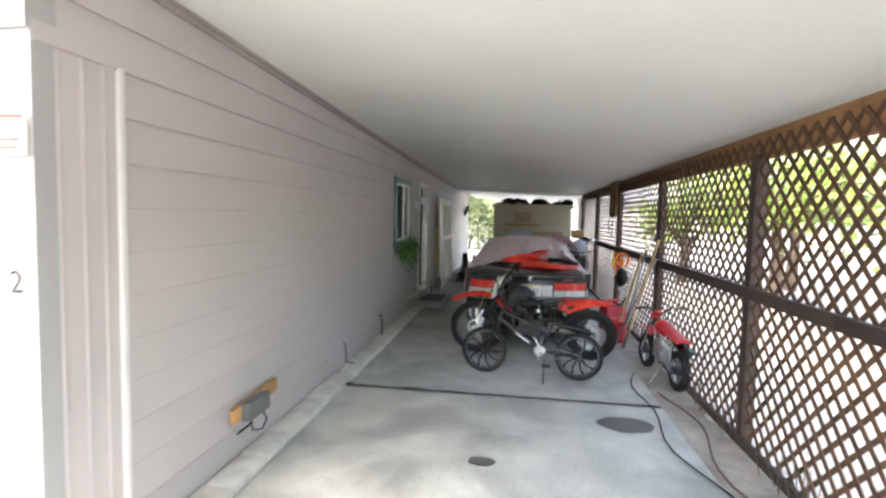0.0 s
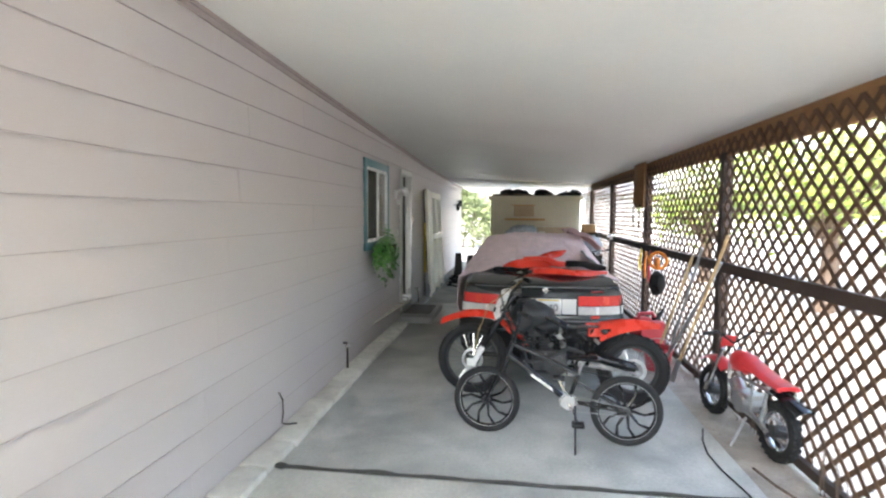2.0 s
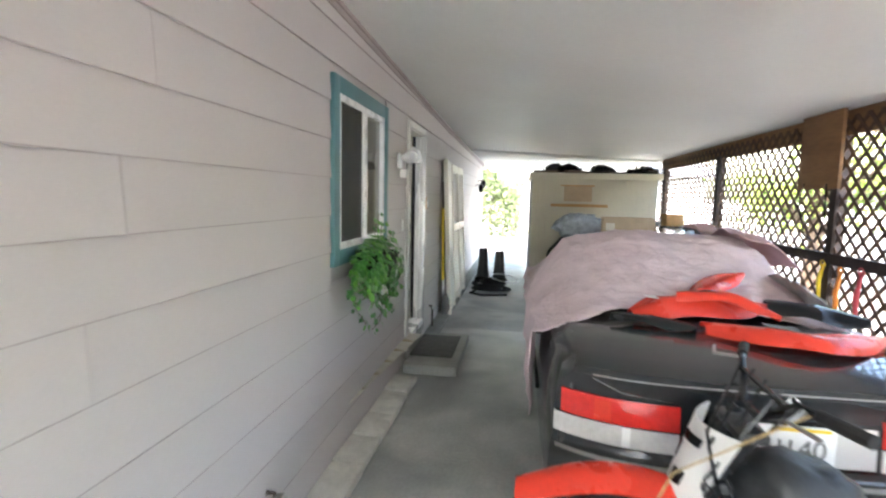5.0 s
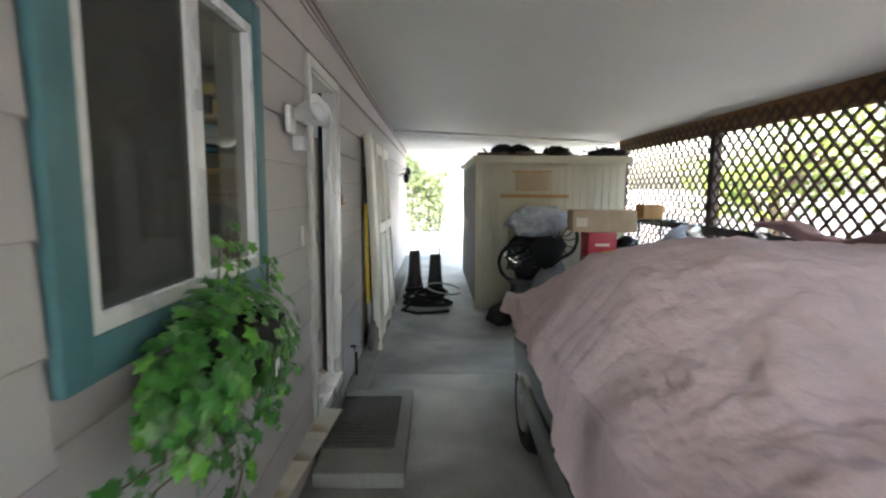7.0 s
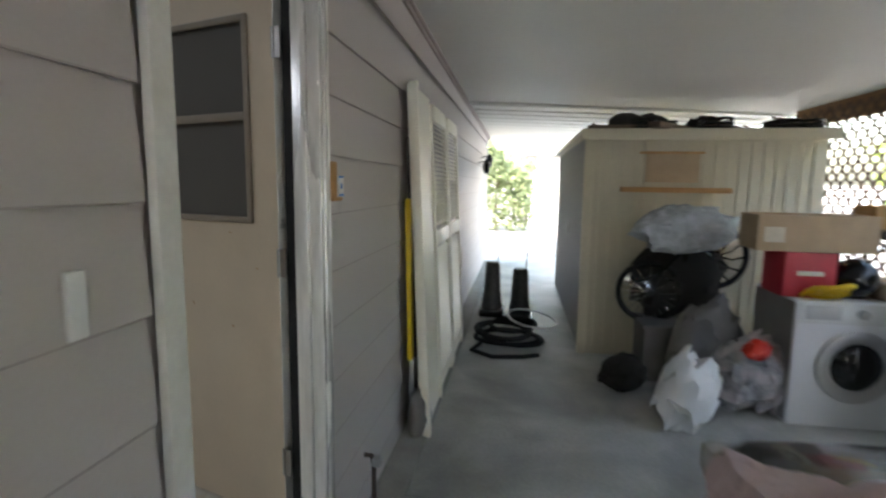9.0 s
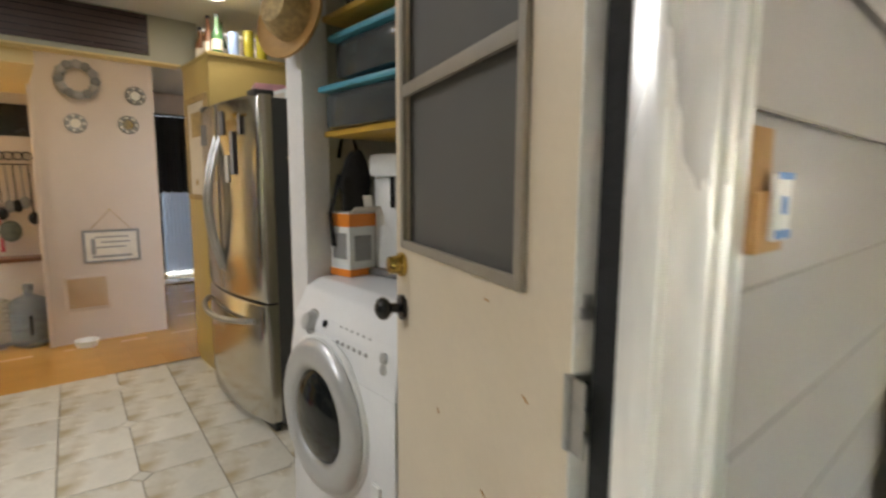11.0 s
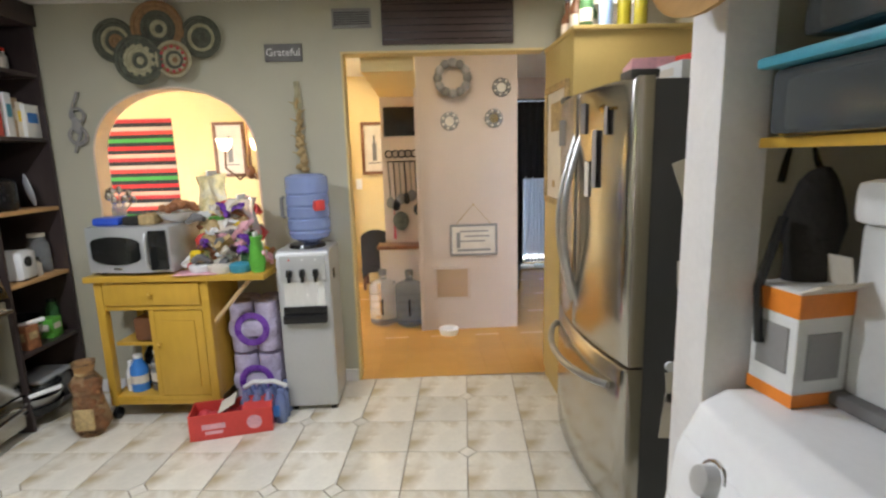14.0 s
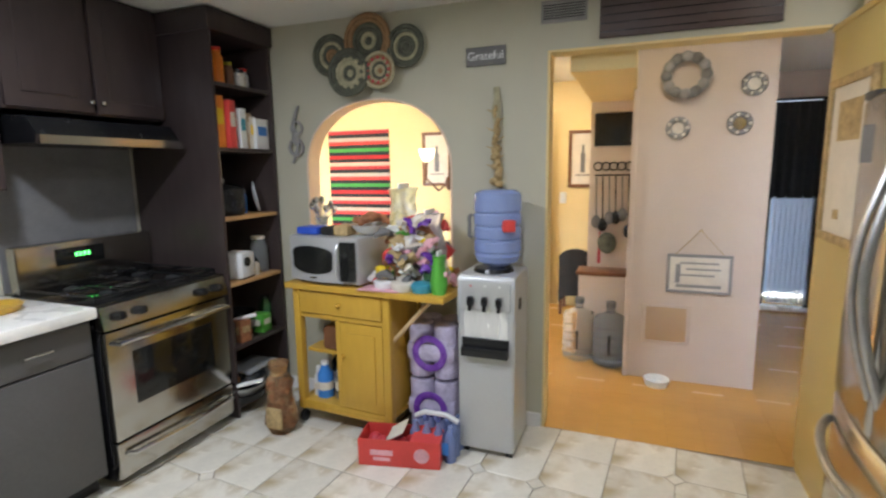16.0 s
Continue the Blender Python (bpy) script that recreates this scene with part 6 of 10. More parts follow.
def leaning_doors():
    """Louvred panels leaning on the house wall, with a yellow level beside."""
    d = thing("louvre_door", "white louvred folding door leaning on the wall", "door", -1.70, 12.0, 0.035, group="leaning doors")

    tilt = Euler((0, radians(-2.6), 0)).to_matrix()
    part("plain_panel", made(box, (-0.055, -0.12, 1.05), (0.035, 0.55, 2.1), 0.006, tilt), M["cream_paint"], d)
    part("plain_edge", made(box, (-0.03, -0.40, 1.05), (0.05, 0.05, 2.12), 0.006, tilt), M["cream_paint"], d)
    for k in range(2):
        y0 = 0.18 + 0.72 * k
        e = d if k == 0 else thing("louvre_door", "white louvred folding door leaning on the wall", "door", -1.70, 12.0, 0.035, group="leaning doors")
        for y in (y0, y0 + 0.62):
            part("stile", made(box, (-0.04, y, 1.03), (0.035, 0.06, 2.06), 0.005, tilt), M["cream_paint"], e)
        for z in (0.12, 1.15, 2.02):
            part("cross_rail", made(box, (-0.04 + (1.03 - z) * 0.045, y0 + 0.31, z), (0.035, 0.56, 0.11), 0.005, tilt), M["cream_paint"], e)
        for i in range(56):
            z = 0.21 + i * 0.0325
            if 1.07 < z < 1.23:
                continue
            part("slat", made(box, (-0.04 + (1.03 - z) * 0.045, y0 + 0.31, z), (0.034, 0.565, 0.006), 0, Euler((0, radians(40), 0)).to_matrix()), M["cream_paint"], e, smooth=0)
    y = thing("spirit_level", "long yellow level leaning on the wall", "level", -1.80, 11.62, 0.30)
    part("bar", made(box, (0, 0, 0.69), (0.03, 0.055, 0.98), 0.004, Euler((0, radians(-1), 0)).to_matrix()), M["yellow"], y)
    part("foot", made(box, (0.02, 0.0, 0.10), (0.03, 0.055, 0.22), 0.004), M["steel"], y)
    g = solo("dark_board", made(box, (-1.80, 11.70, 0.94), (0.03, 0.08, 1.80), 0.004, Euler((0, radians(-1), 0)).to_matrix()), M["darkcloth"], "dark narrow board leaning on the wall", "board")
    f = thing("folded_tarp", "dark folded tarp on the strip by the wall", "tarp", -1.74, 11.62, 0.0)
    bm = bmesh.new()
    ball(bm, (0, 0, 0.16), (0.07, 0.09, 0.17), 14)
    for v in bm.verts:
        v.co += Vector((0.03, 0.03, 0.02)) * noise.noise(v.co * 11)
        v.co.z = max(v.co.z, 0.0)
    part("folds", bm, M["greyboard"], f)


def shed():
    s = thing("shed", "beige metal garden shed with boards nailed on it", "shed", -0.575, 13.48, 0.0)
    W, D, H = 1.98, 3.3, 2.02
    part("wall", made(slab, 0, W, 0, D, 0.0, H, 0.01), M["shed"], s)
    for i in range(19):
        part("rib", made(slab, 0.10 + i * 0.098, 0.125 + i * 0.098, -0.012, 0.002, 0.06, H - 0.07, 0.005), M["shed"], s)
    # side ribs and sheet in the grey that stands for shade
    for i in range(16):
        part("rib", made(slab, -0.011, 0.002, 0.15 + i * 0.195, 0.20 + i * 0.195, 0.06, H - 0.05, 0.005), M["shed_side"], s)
    part("side_sheet", made(slab, -0.004, 0.0, 0.05, D, 0.03, H - 0.02), M["shed_side"], s, "side sheet with its shade painted in grey")
    part("corner_post", made(slab, -0.016, 0.06, -0.018, 0.06, 0.0, H, 0.006), M["shed"], s)
    part("roof", many((slab, -0.06, W + 0.06, -0.06, D + 0.06, H, H + 0.045, 0.01),), M["shed"], s)
    part("eave", made(slab, -0.062, W + 0.062, -0.075, -0.055, H - 0.045, H + 0.05, 0.006), M["shed"], s)
    part("patch_board", made(box, (0.73, -0.02, 1.74), (0.45, 0.016, 0.27), 0.004), M["cardboard"], s, "nailed brown patch board")
    part("patch_edge", made(box, (0.72, -0.024, 1.865), (0.54, 0.014, 0.02), 0.003), M["oldwood"], s)
    part("shelf_board", made(box, (0.75, -0.06, 1.54), (0.90, 0.12, 0.045), 0.004), M["oldwood"], s)
    part("door_pull", made(box, (-0.03, 1.2, 1.1), (0.03, 0.03, 0.14), 0.006), M["steel"], s)


def junk():
    """Piled things in front of and on top of the shed."""
    random.seed(33)
    # on the roof
    for i in range(26):
        x, y = random.uniform(-0.45, 1.5), random.uniform(13.5, 14.6)
        k = i % 4
        t = thing("roof_clutter", ("dark bundled tarp on the shed roof", "weathered timber offcut on the shed roof", "coil of black hose on the shed roof", "rusty metal bracket on the shed roof")[k], ("tarp", "timber", "hose", "bracket")[k], x, y, 2.065, random.uniform(0, 180), group="shed roof clutter")
        if k == 0:
            bm = bmesh.new()
            ball(bm, (0, 0, 0.08), (0.19, 0.12, 0.09), 14)
            for v in bm.verts:
                v.co += Vector((0.04, 0.04, 0.04)) * noise.noise(v.co * 12 + Vector((i, 0, 0)))
                v.co.z = max(0, v.co.z)
            part("bundle", bm, M["darkcloth"], t)
        elif k == 1:
            part("plank", made(box, (0, 0, 0.025), (0.7, 0.1, 0.05), 0.005), M["bark"], t)
        elif k == 2:
            part("coil", many(*[(ring, (0, 0, 0.02 + 0.03 * j), (0.05 * j, 0.03, 1), 0.13, 0.014, 24, 6) for j in range(3)]), M["black"], t)
        else:
            part("arm", many((tube, [(0, 0, 0.012), (0.2, 0, 0.012), (0.24, 0, 0.12), (0.3, 0.05, 0.16)], 0.012, 6), (box, (0, 0, 0.03), (0.1, 0.06, 0.06), 0.005)), M["bark"], t)
    # old bicycle wheel and frame standing by the shed
    b = thing("old_bicycle", "old bicycle under a cloudy plastic bag by the shed", "bicycle", 0.15, 13.02, 0.48, 20)
    wheel(b, Vector((0.32, 0, 0.52)), (0.25, 1, 0), 0.27, 0.02, 0.03, 12, M["black"], 0.008, flat=True)
    wheel(b, Vector((-0.20, 0.10, 0.22)), (0.5, 1, 0.1), 0.27, 0.02, 0.03, 24, M["black"], 0.0035)
    part("frame", many((tube, [(0.3, 0, 0.52), (0.05, 0, 0.62), (-0.2, 0, 0.38), (0.0, 0, 0.3), (0.05, 0, 0.62)], 0.016, 8), (tube, [(-0.2, 0, 0.38), (-0.42, 0.05, 0.30)], 0.012, 8)), M["black"], b)
    def heap(name, label, cat, c, s, m, seed, rough=0.12):
        bm = bmesh.new()
        ball(bm, (0, 0, s[2]), s, 26)
        for v in bm.verts:
            n = v.co * (1.6 / max(s))
            v.co += Vector((s[0], s[1], s[2])) * rough * 2 * noise.noise(n * 2 + Vector((seed, 0, 0))) + Vector((s[0], s[1], s[2])) * rough * noise.noise(n * 6 + Vector((seed, 3, 0)))
            v.co.z = max(v.co.z, 0.0)
        t = thing(name, label, cat, *c)
        part("folds", bm, M[m], t)
        return t
    crate = thing("plastic_crate", "dark plastic crates stacked by the shed", "crate", 0.15, 13.0, 0.0)
    part("crate_body", many((box, (0, 0, 0.24), (0.6, 0.4, 0.46), 0.02), (box, (0, 0, 0.465), (0.64, 0.44, 0.03), 0.01)), M["greyboard"], crate)
    heap("plastic_bag", "cloudy plastic bag heaped over a bicycle", "bag", (0.14, 12.92, 1.05), (0.38, 0.2, 0.19), "plasticbag", 2)
    heap("dark_cloth_heap", "dark jackets heaped behind the old bicycle", "clothes", (0.16, 13.14, 0.48), (0.36, 0.14, 0.34), "darkcloth", 21, 0.18)
    heap("dark_bag", "dark stuffed bag on the ground", "bag", (-0.33, 12.65, 0.0), (0.18, 0.16, 0.13), "darkcloth", 5)
    heap("carrier_bag", "pale plastic carrier bag on the ground", "bag", (-0.05, 12.05, 0.0), (0.19, 0.15, 0.24), "whiteplastic", 7, 0.2)
    heap("clothes_pile", "heap of mixed clothes and red bag", "clothes", (0.52, 12.45, 0.0), (0.3, 0.2, 0.26), "greycloth", 9, 0.2)
    heap("red_bag", "small red bag on the heap", "bag", (0.45, 12.28, 0.42), (0.09, 0.07, 0.06), "red", 11, 0.2)
    heap("grey_sack", "grey-green sack under the bicycle", "bag", (0.28, 12.72, 0.0), (0.26, 0.18, 0.36), "greyboard", 13, 0.15)
    bx = thing("yellow_strap", "yellow webbing strap hanging on the shed", "strap", -0.06, 13.0, 1.20)
    part("webbing", made(tube, [(-0.16, 0, 0.06), (-0.05, -0.05, 0.0), (0.08, -0.1, -0.04), (0.16, -0.1, 0.0)], 0.014, 6), M["yellow"], bx)
    # old washing machine and boxes
    w = thing("old_washer", "white front-loading washing machine used as a stand", "washing machine", 1.02, 12.22, 0.0)
    part("cabinet", made(slab, -0.38, 0.36, 0, 0.6, 0.0, 0.85, 0.015), M["white"], w)
    part("side", made(slab, -0.385, -0.379, 0.02, 0.58, 0.02, 0.83), M["purse"], w)
    part("control_panel", made(slab, -0.36, 0.34, -0.012, 0.004, 0.70, 0.84, 0.006), M["whiteplastic"], w)
    part("drawer", made(slab, -0.33, -0.12, -0.02, -0.005, 0.73, 0.82, 0.004), M["silver"], w)
    part("dial", made(cyl, (0.0, -0.045, 0.775), (0.0, -0.01, 0.775), 0.03, None, 18, 0.004), M["silver"], w)
    dr = part("door", made(ring, (0.0, -0.01, 0.42), (0, 1, 0), 0.2, 0.045, 36, 10, 0.5), M["silver"], w)
    part("door_glass", made(ball, (0.0, 0.0, 0.42), (0.16, 0.06, 0.16), 20), M["ovenglass"], dr)
    def carton(name, label, c, s, rz=0, m="cardboard"):
        t = thing(name, label, "box", *c, rz)
        part("carton", made(box, (0, 0, s[2] / 2), s, 0.006), M[m], t)
        part("tape", made(box, (0, 0, s[2] + 0.001), (s[0] * 0.98, 0.05, 0.002)), M["oldwood"], t)
        return t
    rc = carton("red_carton", "red printed carton on the washing machine", (0.74, 12.45, 0.852), (0.32, 0.3, 0.30), 0, "darkred")
    part("print", made(box, (0, -0.152, 0.16), (0.16, 0.004, 0.03)), M["paper"], rc)
    big = carton("long_carton", "long brown cardboard box on top of a red carton", (0.76, 12.45, 1.156), (0.70, 0.35, 0.24), -4)
    part("label_patch", made(box, (-0.25, -0.177, 0.11), (0.12, 0.004, 0.10)), M["paper"], big)
    carton("small_carton", "small open cardboard box", (1.32, 12.45, 0.852), (0.34, 0.28, 0.11), 14)
    carton("pine_box", "small pine box on a stand by the fence", (1.50, 12.9, 1.28), (0.26, 0.2, 0.17), 8, "oldwood")
    ropes = thing("yellow_rope", "coil of yellow rope on the washing machine", "rope", 0.76, 12.26, 0.853)
    part("coil", many(*[(ring, (0.02 * j, -0.02 * j, 0.03 + 0.012 * j), (0.3 * math.sin(j), 0.5, 1), 0.07 + 0.006 * j, 0.013, 24, 6) for j in range(5)], (ring, (0.14, 0, 0.04), (0, 0.6, 1), 0.05, 0.013, 20, 6)), M["yellow"], ropes)
    heap("dark_helmet", "dark round helmet on the washing machine", "helmet", (1.04, 12.36, 0.852), (0.14, 0.13, 0.13), "black", 15, 0.04)
    stand = thing("metal_stand", "black metal frame stand by the fence", "stand", 1.5, 12.85, 0.0)
    part("stand_frame", many(*[(tube, [(x, y, 0), (x, y, 1.26)], 0.012, 6) for x in (-0.2, 0.2) for y in (-0.15, 0.15)], (box, (0, 0, 1.265), (0.46, 0.36, 0.02), 0.004), (box, (0, 0, 0.6), (0.44, 0.34, 0.02), 0.004)), M["black"], stand)
    bag = heap("clear_bag", "clear plastic bag of odds and ends", "bag", (1.42, 11.9, 0.80), (0.2, 0.18, 0.22), "plasticbag", 17, 0.14)
    base = thing("storage_tote", "grey storage tote beside the fence", "tote", 1.42, 11.9, 0.0)
    part("tub", many((box, (0, 0, 0.39), (0.42, 0.42, 0.78), 0.02), (box, (0, 0, 0.79), (0.46, 0.46, 0.02), 0.006)), M["purse"], base)
    m = thing("scooter", "black scooter with round mirrors behind the car", "scooter", 1.30, 10.9, 0.0)
    part("column", many((tube, [(0, 0, 0.3), (0, -0.05, 1.0)], 0.03, 8), (tube, [(-0.3, -0.02, 1.05), (0, -0.05, 1.02), (0.3, -0.02, 1.05)], 0.014, 8)), M["black"], m)
    part("shield", made(sheet, lambda u, v: Vector(((v - 0.5) * 0.36, 0.04 + 0.06 * (2 * v - 1) ** 2, 0.35 + 0.6 * u)), 8, 8, 0.006), M["black"], m)
    wheel(m, Vector((0, 0.25, 0.22)), (1, 0, 0), 0.22, 0.045, 0.05, 8, M["steel"], 0.01, flat=True)
    part("deck", many((box, (0, -0.35, 0.34), (0.3, 0.6, 0.06), 0.02), (box, (0, -0.78, 0.55), (0.3, 0.5, 0.3), 0.06)), M["black"], m)
    wheel(m, Vector((0, -0.85, 0.22)), (1, 0, 0), 0.22, 0.045, 0.05, 8, M["steel"], 0.01, flat=True)
    for s in (-1, 1):
        q = part("mirror_stalk", made(tube, [(s * 0.2, -0.03, 1.04), (s * 0.28, -0.05, 1.24)], 0.006, 6), M["chrome"], m)
        part("mirror", made(ball, (s * 0.29, -0.06, 1.28), (0.07, 0.02, 0.06), 16), M["chrome"], q)


def jack_stands():
    """Dark column stands with coiled hoses at the far end."""
    for x, y, h, lab in ((-1.46, 14.75, 0.62, "dark upright pump column on the slab"), (-1.13, 14.45, 0.60, "dark tapered pump stand on the slab")):
        t = thing("pump_stand", lab, "stand", x, y, 0.0, group="pump stands")
        part("base", made(box, (0, 0, 0.05), (0.3, 0.34, 0.1), 0.03), M["black"], t)
        part("column", made(lathe, [(0.13, 0.1), (0.10, 0.3), (0.085, h), (0.07, h + 0.03), (0.0, h + 0.03)], (0, 0, 0), 12), M["engine"], t)
        part("lever", made(tube, [(0.06, 0, h), (0.07, -0.02, h + 0.22), (0.0, -0.02, h + 0.2)], 0.008, 6), M["steel"], t)
    h = thing("hose_coil", "black hose lying in loose coils", "hose", -1.25, 13.7, 0.0)
    part("coil", many(*[(ring, (0.06 * math.sin(j * 2), 0.05 * math.cos(j * 3), 0.03 + 0.035 * j), (0.08 * math.sin(j), 0.08 * math.cos(j), 1), 0.32 - 0.025 * j, 0.022, 40, 8) for j in range(5)]), M["rubber"], h)
    part("tail", made(tube, [(-0.25, -0.15, 0.02), (-0.32, -0.38, 0.02), (-0.12, -0.55, 0.02), (0.15, -0.5, 0.02), (0.3, -0.42, 0.02)], 0.02, 8), M["rubber"], h)
    r = thing("bicycle_rim", "loose pale bicycle rim on the hose", "rim", -1.0, 13.85, 0.19)
    part("rim", made(ring, (0, 0, 0.02), (0.15, -0.1, 1), 0.25, 0.012, 40, 8), M["whiteplastic"], r)
    for z, y in ((1.90, 16.9), (2.02, 17.6)):
        l = thing("wall_lantern", "black metal wall lantern", "lamp", HX, y, z)
        part("bracket", made(tube, [(0, 0, 0), (0.08, 0, 0.04), (0.14, 0, 0.0)], 0.01, 6), M["black"], l)
        part("lantern", made(lathe, [(0.02, -0.16), (0.055, -0.12), (0.065, 0.0), (0.03, 0.05), (0.0, 0.08)], (0.14, 0, 0), 8), M["black"], l)


def cords():
    pts = [(1.36 + 0.06 * math.sin(i * 0.9) + 0.10 * math.sin(i * 0.31), 1.2 + 0.22 * i, 0.012) for i in range(22)]
    solo("extension_cord", made(tube, pts, 0.006, 6), M["black"], "black extension cord along the slab edge", "cable")
    pts = [(1.55 + 0.08 * math.sin(i * 0.7), 2.2 + 0.2 * i, 0.012 + 0.005 * (i % 2)) for i in range(16)]
    solo("garden_hose", made(tube, pts, 0.009, 6), M["bark"], "brown cord lying in the dirt", "cable")
    random.seed(8)
    bm = bmesh.new()
    for i in range(900):
        x, y = random.uniform(1.43, 1.86), random.uniform(0.5, 12)
        s = random.uniform(0.004, 0.014)
        q = [bm.verts.new((x + s * a, y + s * b, s * c)) for a, b, c in ((1, 0, 0), (0, random.uniform(.6, 1.2), 0), (-1, 0.2, 0), (0.1, -1, 0), (0, 0, 0.7))]
        for k in range(4):
            bm.faces.new((q[k], q[(k + 1) % 4], q[4]))
    solo("gravel", bm, M["dirt"], "loose gravel on the dirt strip", "gravel", "stuff")
    bm = bmesh.new()
    for i in range(90):
        y = random.uniform(2.2, 8.5)
        x = 1.78 + random.uniform(-0.05, 0.03)
        h = random.uniform(0.12, 0.5)
        tube(bm, [(x, y, 0), (x + random.uniform(-.04, .02), y + random.uniform(-.05, .05), h * 0.6), (x + random.uniform(-.08, .03), y + random.uniform(-.1, .1), h)], [0.004, 0.003, 0.0015], 4)
    solo("dry_weeds", bm, M["bark"], "dry dark weeds along the foot of the fence", "weeds", "stuff")


# ---------------------------------------------------------------- beyond the carport


def tree(x, y, h, spread, seed, n=2600):
    random.seed(seed)
    t = thing("tree", "leafy yellow-green tree beyond the fence", "tree", x, y, -0.05, group="trees beyond the fence")
    bm = bmesh.new()
    tips = []
    tube(bm, [(0, 0, 0), (0.08, 0.04, h * 0.25), (0.02, 0.1, h * 0.45)], [0.16, 0.12, 0.09], 10)
    for i in range(9):
        a = i * 2.4
        ln = spread * random.uniform(0.5, 0.95)
        p0 = Vector((0.05, 0.07, h * random.uniform(0.22, 0.45)))
        p1 = p0 + Vector((math.cos(a) * ln * 0.5, math.sin(a) * ln * 0.5, h * 0.16))
        p2 = p0 + Vector((math.cos(a) * ln, math.sin(a) * ln, h * random.uniform(0.10, 0.5)))
        tube(bm, [p0, p1, p2], [0.06, 0.035, 0.012], 6)
        tips += [p1, p2, (p1 + p2) / 2]
    part("trunk", bm, M["bark"], t)
    verts, faces = [], []
    tips += [Vector((0, 0, h * 0.85)), Vector((0.2, 0, h * 0.7))]
    for i in range(n):
        c = random.choice(tips) + Vector((random.gauss(0, 1), random.gauss(0, 1), random.gauss(0, 0.8))) * spread * 0.20
        s = random.uniform(0.05, 0.11)
        a = Vector((random.gauss(0, 1), random.gauss(0, 1), random.gauss(0, 1))).normalized()
        b = a.orthogonal().normalized()
        k = len(verts)
        verts += [c - a * s, c + b * s * 0.5, c + a * s, c - b * s * 0.5]
        faces.append((k, k + 1, k + 2, k + 3))
    me = bpy.data.meshes.new("crown")
    me.from_pydata(verts, [], faces)
    me.materials.append(M["treeleaf"])
    ob = new("crown", me)
    ob.parent = t


def surroundings():
    for x, y, h, s, seed in ((6.5, 8.2, 4.6, 2.0, 1), (5.4, 11.5, 4.2, 1.9, 2), (7.2, 14.5, 5.0, 2.3, 3), (4.8, 15.5, 4.0, 1.7, 4), (8.6, 5.6, 4.2, 1.6, 5), (-3.6, 33, 6.0, 3.2, 6), (0.5, 38, 6.5, 3.6, 7), (-8.5, 36, 6.0, 3.4, 8)):
        tree(x, y, h, s, seed)
    # neighbour's house
    n = thing("neighbour_house", "pale single-storey house beyond the fence", "house", 12.5, 6.0, -0.045)
    part("wall", made(slab, 0, 5, -9, 12, 0, 2.7), M["neighbour"], n)
    for i in range(12):
        part("siding_line", made(slab, -0.012, 0.0, -9, 12, 0.2 * i + 0.2, 0.2 * i + 0.212), M["neighbour"], n)
    part("roof", many((prism, [(-0.5, 2.7), (2.5, 3.6), (5.5, 2.7)], lambda u, v, w: (u, w, v), -9.4, 12.4)), M["purse"], n)
    for y in (-6.5, -2.5, 1.5, 5.5, 9.0):
        w = part("window", made(slab, -0.03, 0.02, y - 0.6, y + 0.6, 1.0, 2.1), M["vinyl"], n)
        part("pane", made(slab, -0.035, -0.02, y - 0.52, y + 0.52, 1.08, 2.02), M["carglass"], w)
    # parked vehicle beyond the fence
    v = thing("parked_van", "dark grey parked van beyond the fence", "van", 8.6, 8.8, -0.045)
    prof = [(-2.2, 0.35), (-2.25, 0.9), (-1.6, 1.05), (-0.9, 1.72), (1.9, 1.75), (2.2, 1.1), (2.25, 0.4)]
    part("body", made(prism, prof, lambda u, w, q: (q, u, w), -0.85, 0.85), M["purse"], v)
    for y in (-1.45, 1.4):
        for s in (-0.8, 0.8):
            part("wheel", made(ring, (s, y, 0.33), (1, 0, 0), 0.24, 0.09, 24, 8), M["rubber"], v)
    for y0, y1 in ((-1.2, -0.2), (-0.1, 0.9), (1.0, 1.8)):
        part("side_window", made(slab, -0.862, -0.848, max(y0, -0.95), y1, 1.12, 1.6), M["carglass"], v)
    random.seed(51)
    h = thing("hedge", "bright green overgrown hedge at the end of the yard", "hedge", -4.5, 27.0, -0.045)
    part("stems", many(*[(tube, [(x, 0, 0), (x + random.uniform(-.2, .2), random.uniform(-.3, .3), 1.2), (x + random.uniform(-.4, .4), random.uniform(-.4, .4), 2.6)], [0.05, 0.035, 0.012], 6) for x in [-4 + 0.5 * i for i in range(16)]]), M["bark"], h)
    verts, faces = [], []
    for i in range(15000):
        x = random.uniform(-4.6, 3.75)
        top = 3.0 + 0.5 * math.sin(x * 1.3) + 0.35 * math.sin(x * 3.1 + 1)
        p = Vector((x + random.gauss(0, 0.1), random.gauss(0, 0.45), top * random.random() ** 0.6))
        a = Vector((random.gauss(0, 1), random.gauss(0, 1), random.gauss(0, 1))).normalized()
        b = a.orthogonal().normalized()
        q = random.uniform(0.05, 0.12)
        k = len(verts)
        verts += [p - a * q, p + b * q * 0.6, p + a * q, p - b * q * 0.6]
        faces.append((k, k + 1, k + 2, k + 3))
    me = bpy.data.meshes.new("foliage")
    me.from_pydata(verts, [], faces)
    me.materials.append(M["hedgeleaf"])
    ob = new("foliage", me)
    ob.parent = h
    # building behind, far end
    f = thing("far_house", "white house at the far end of the yard", "house", -1.3, 30.0, -0.045)
    part("wall", made(slab, 0.5, 9, 0, 6, 0, 2.8), M["neighbour"], f)
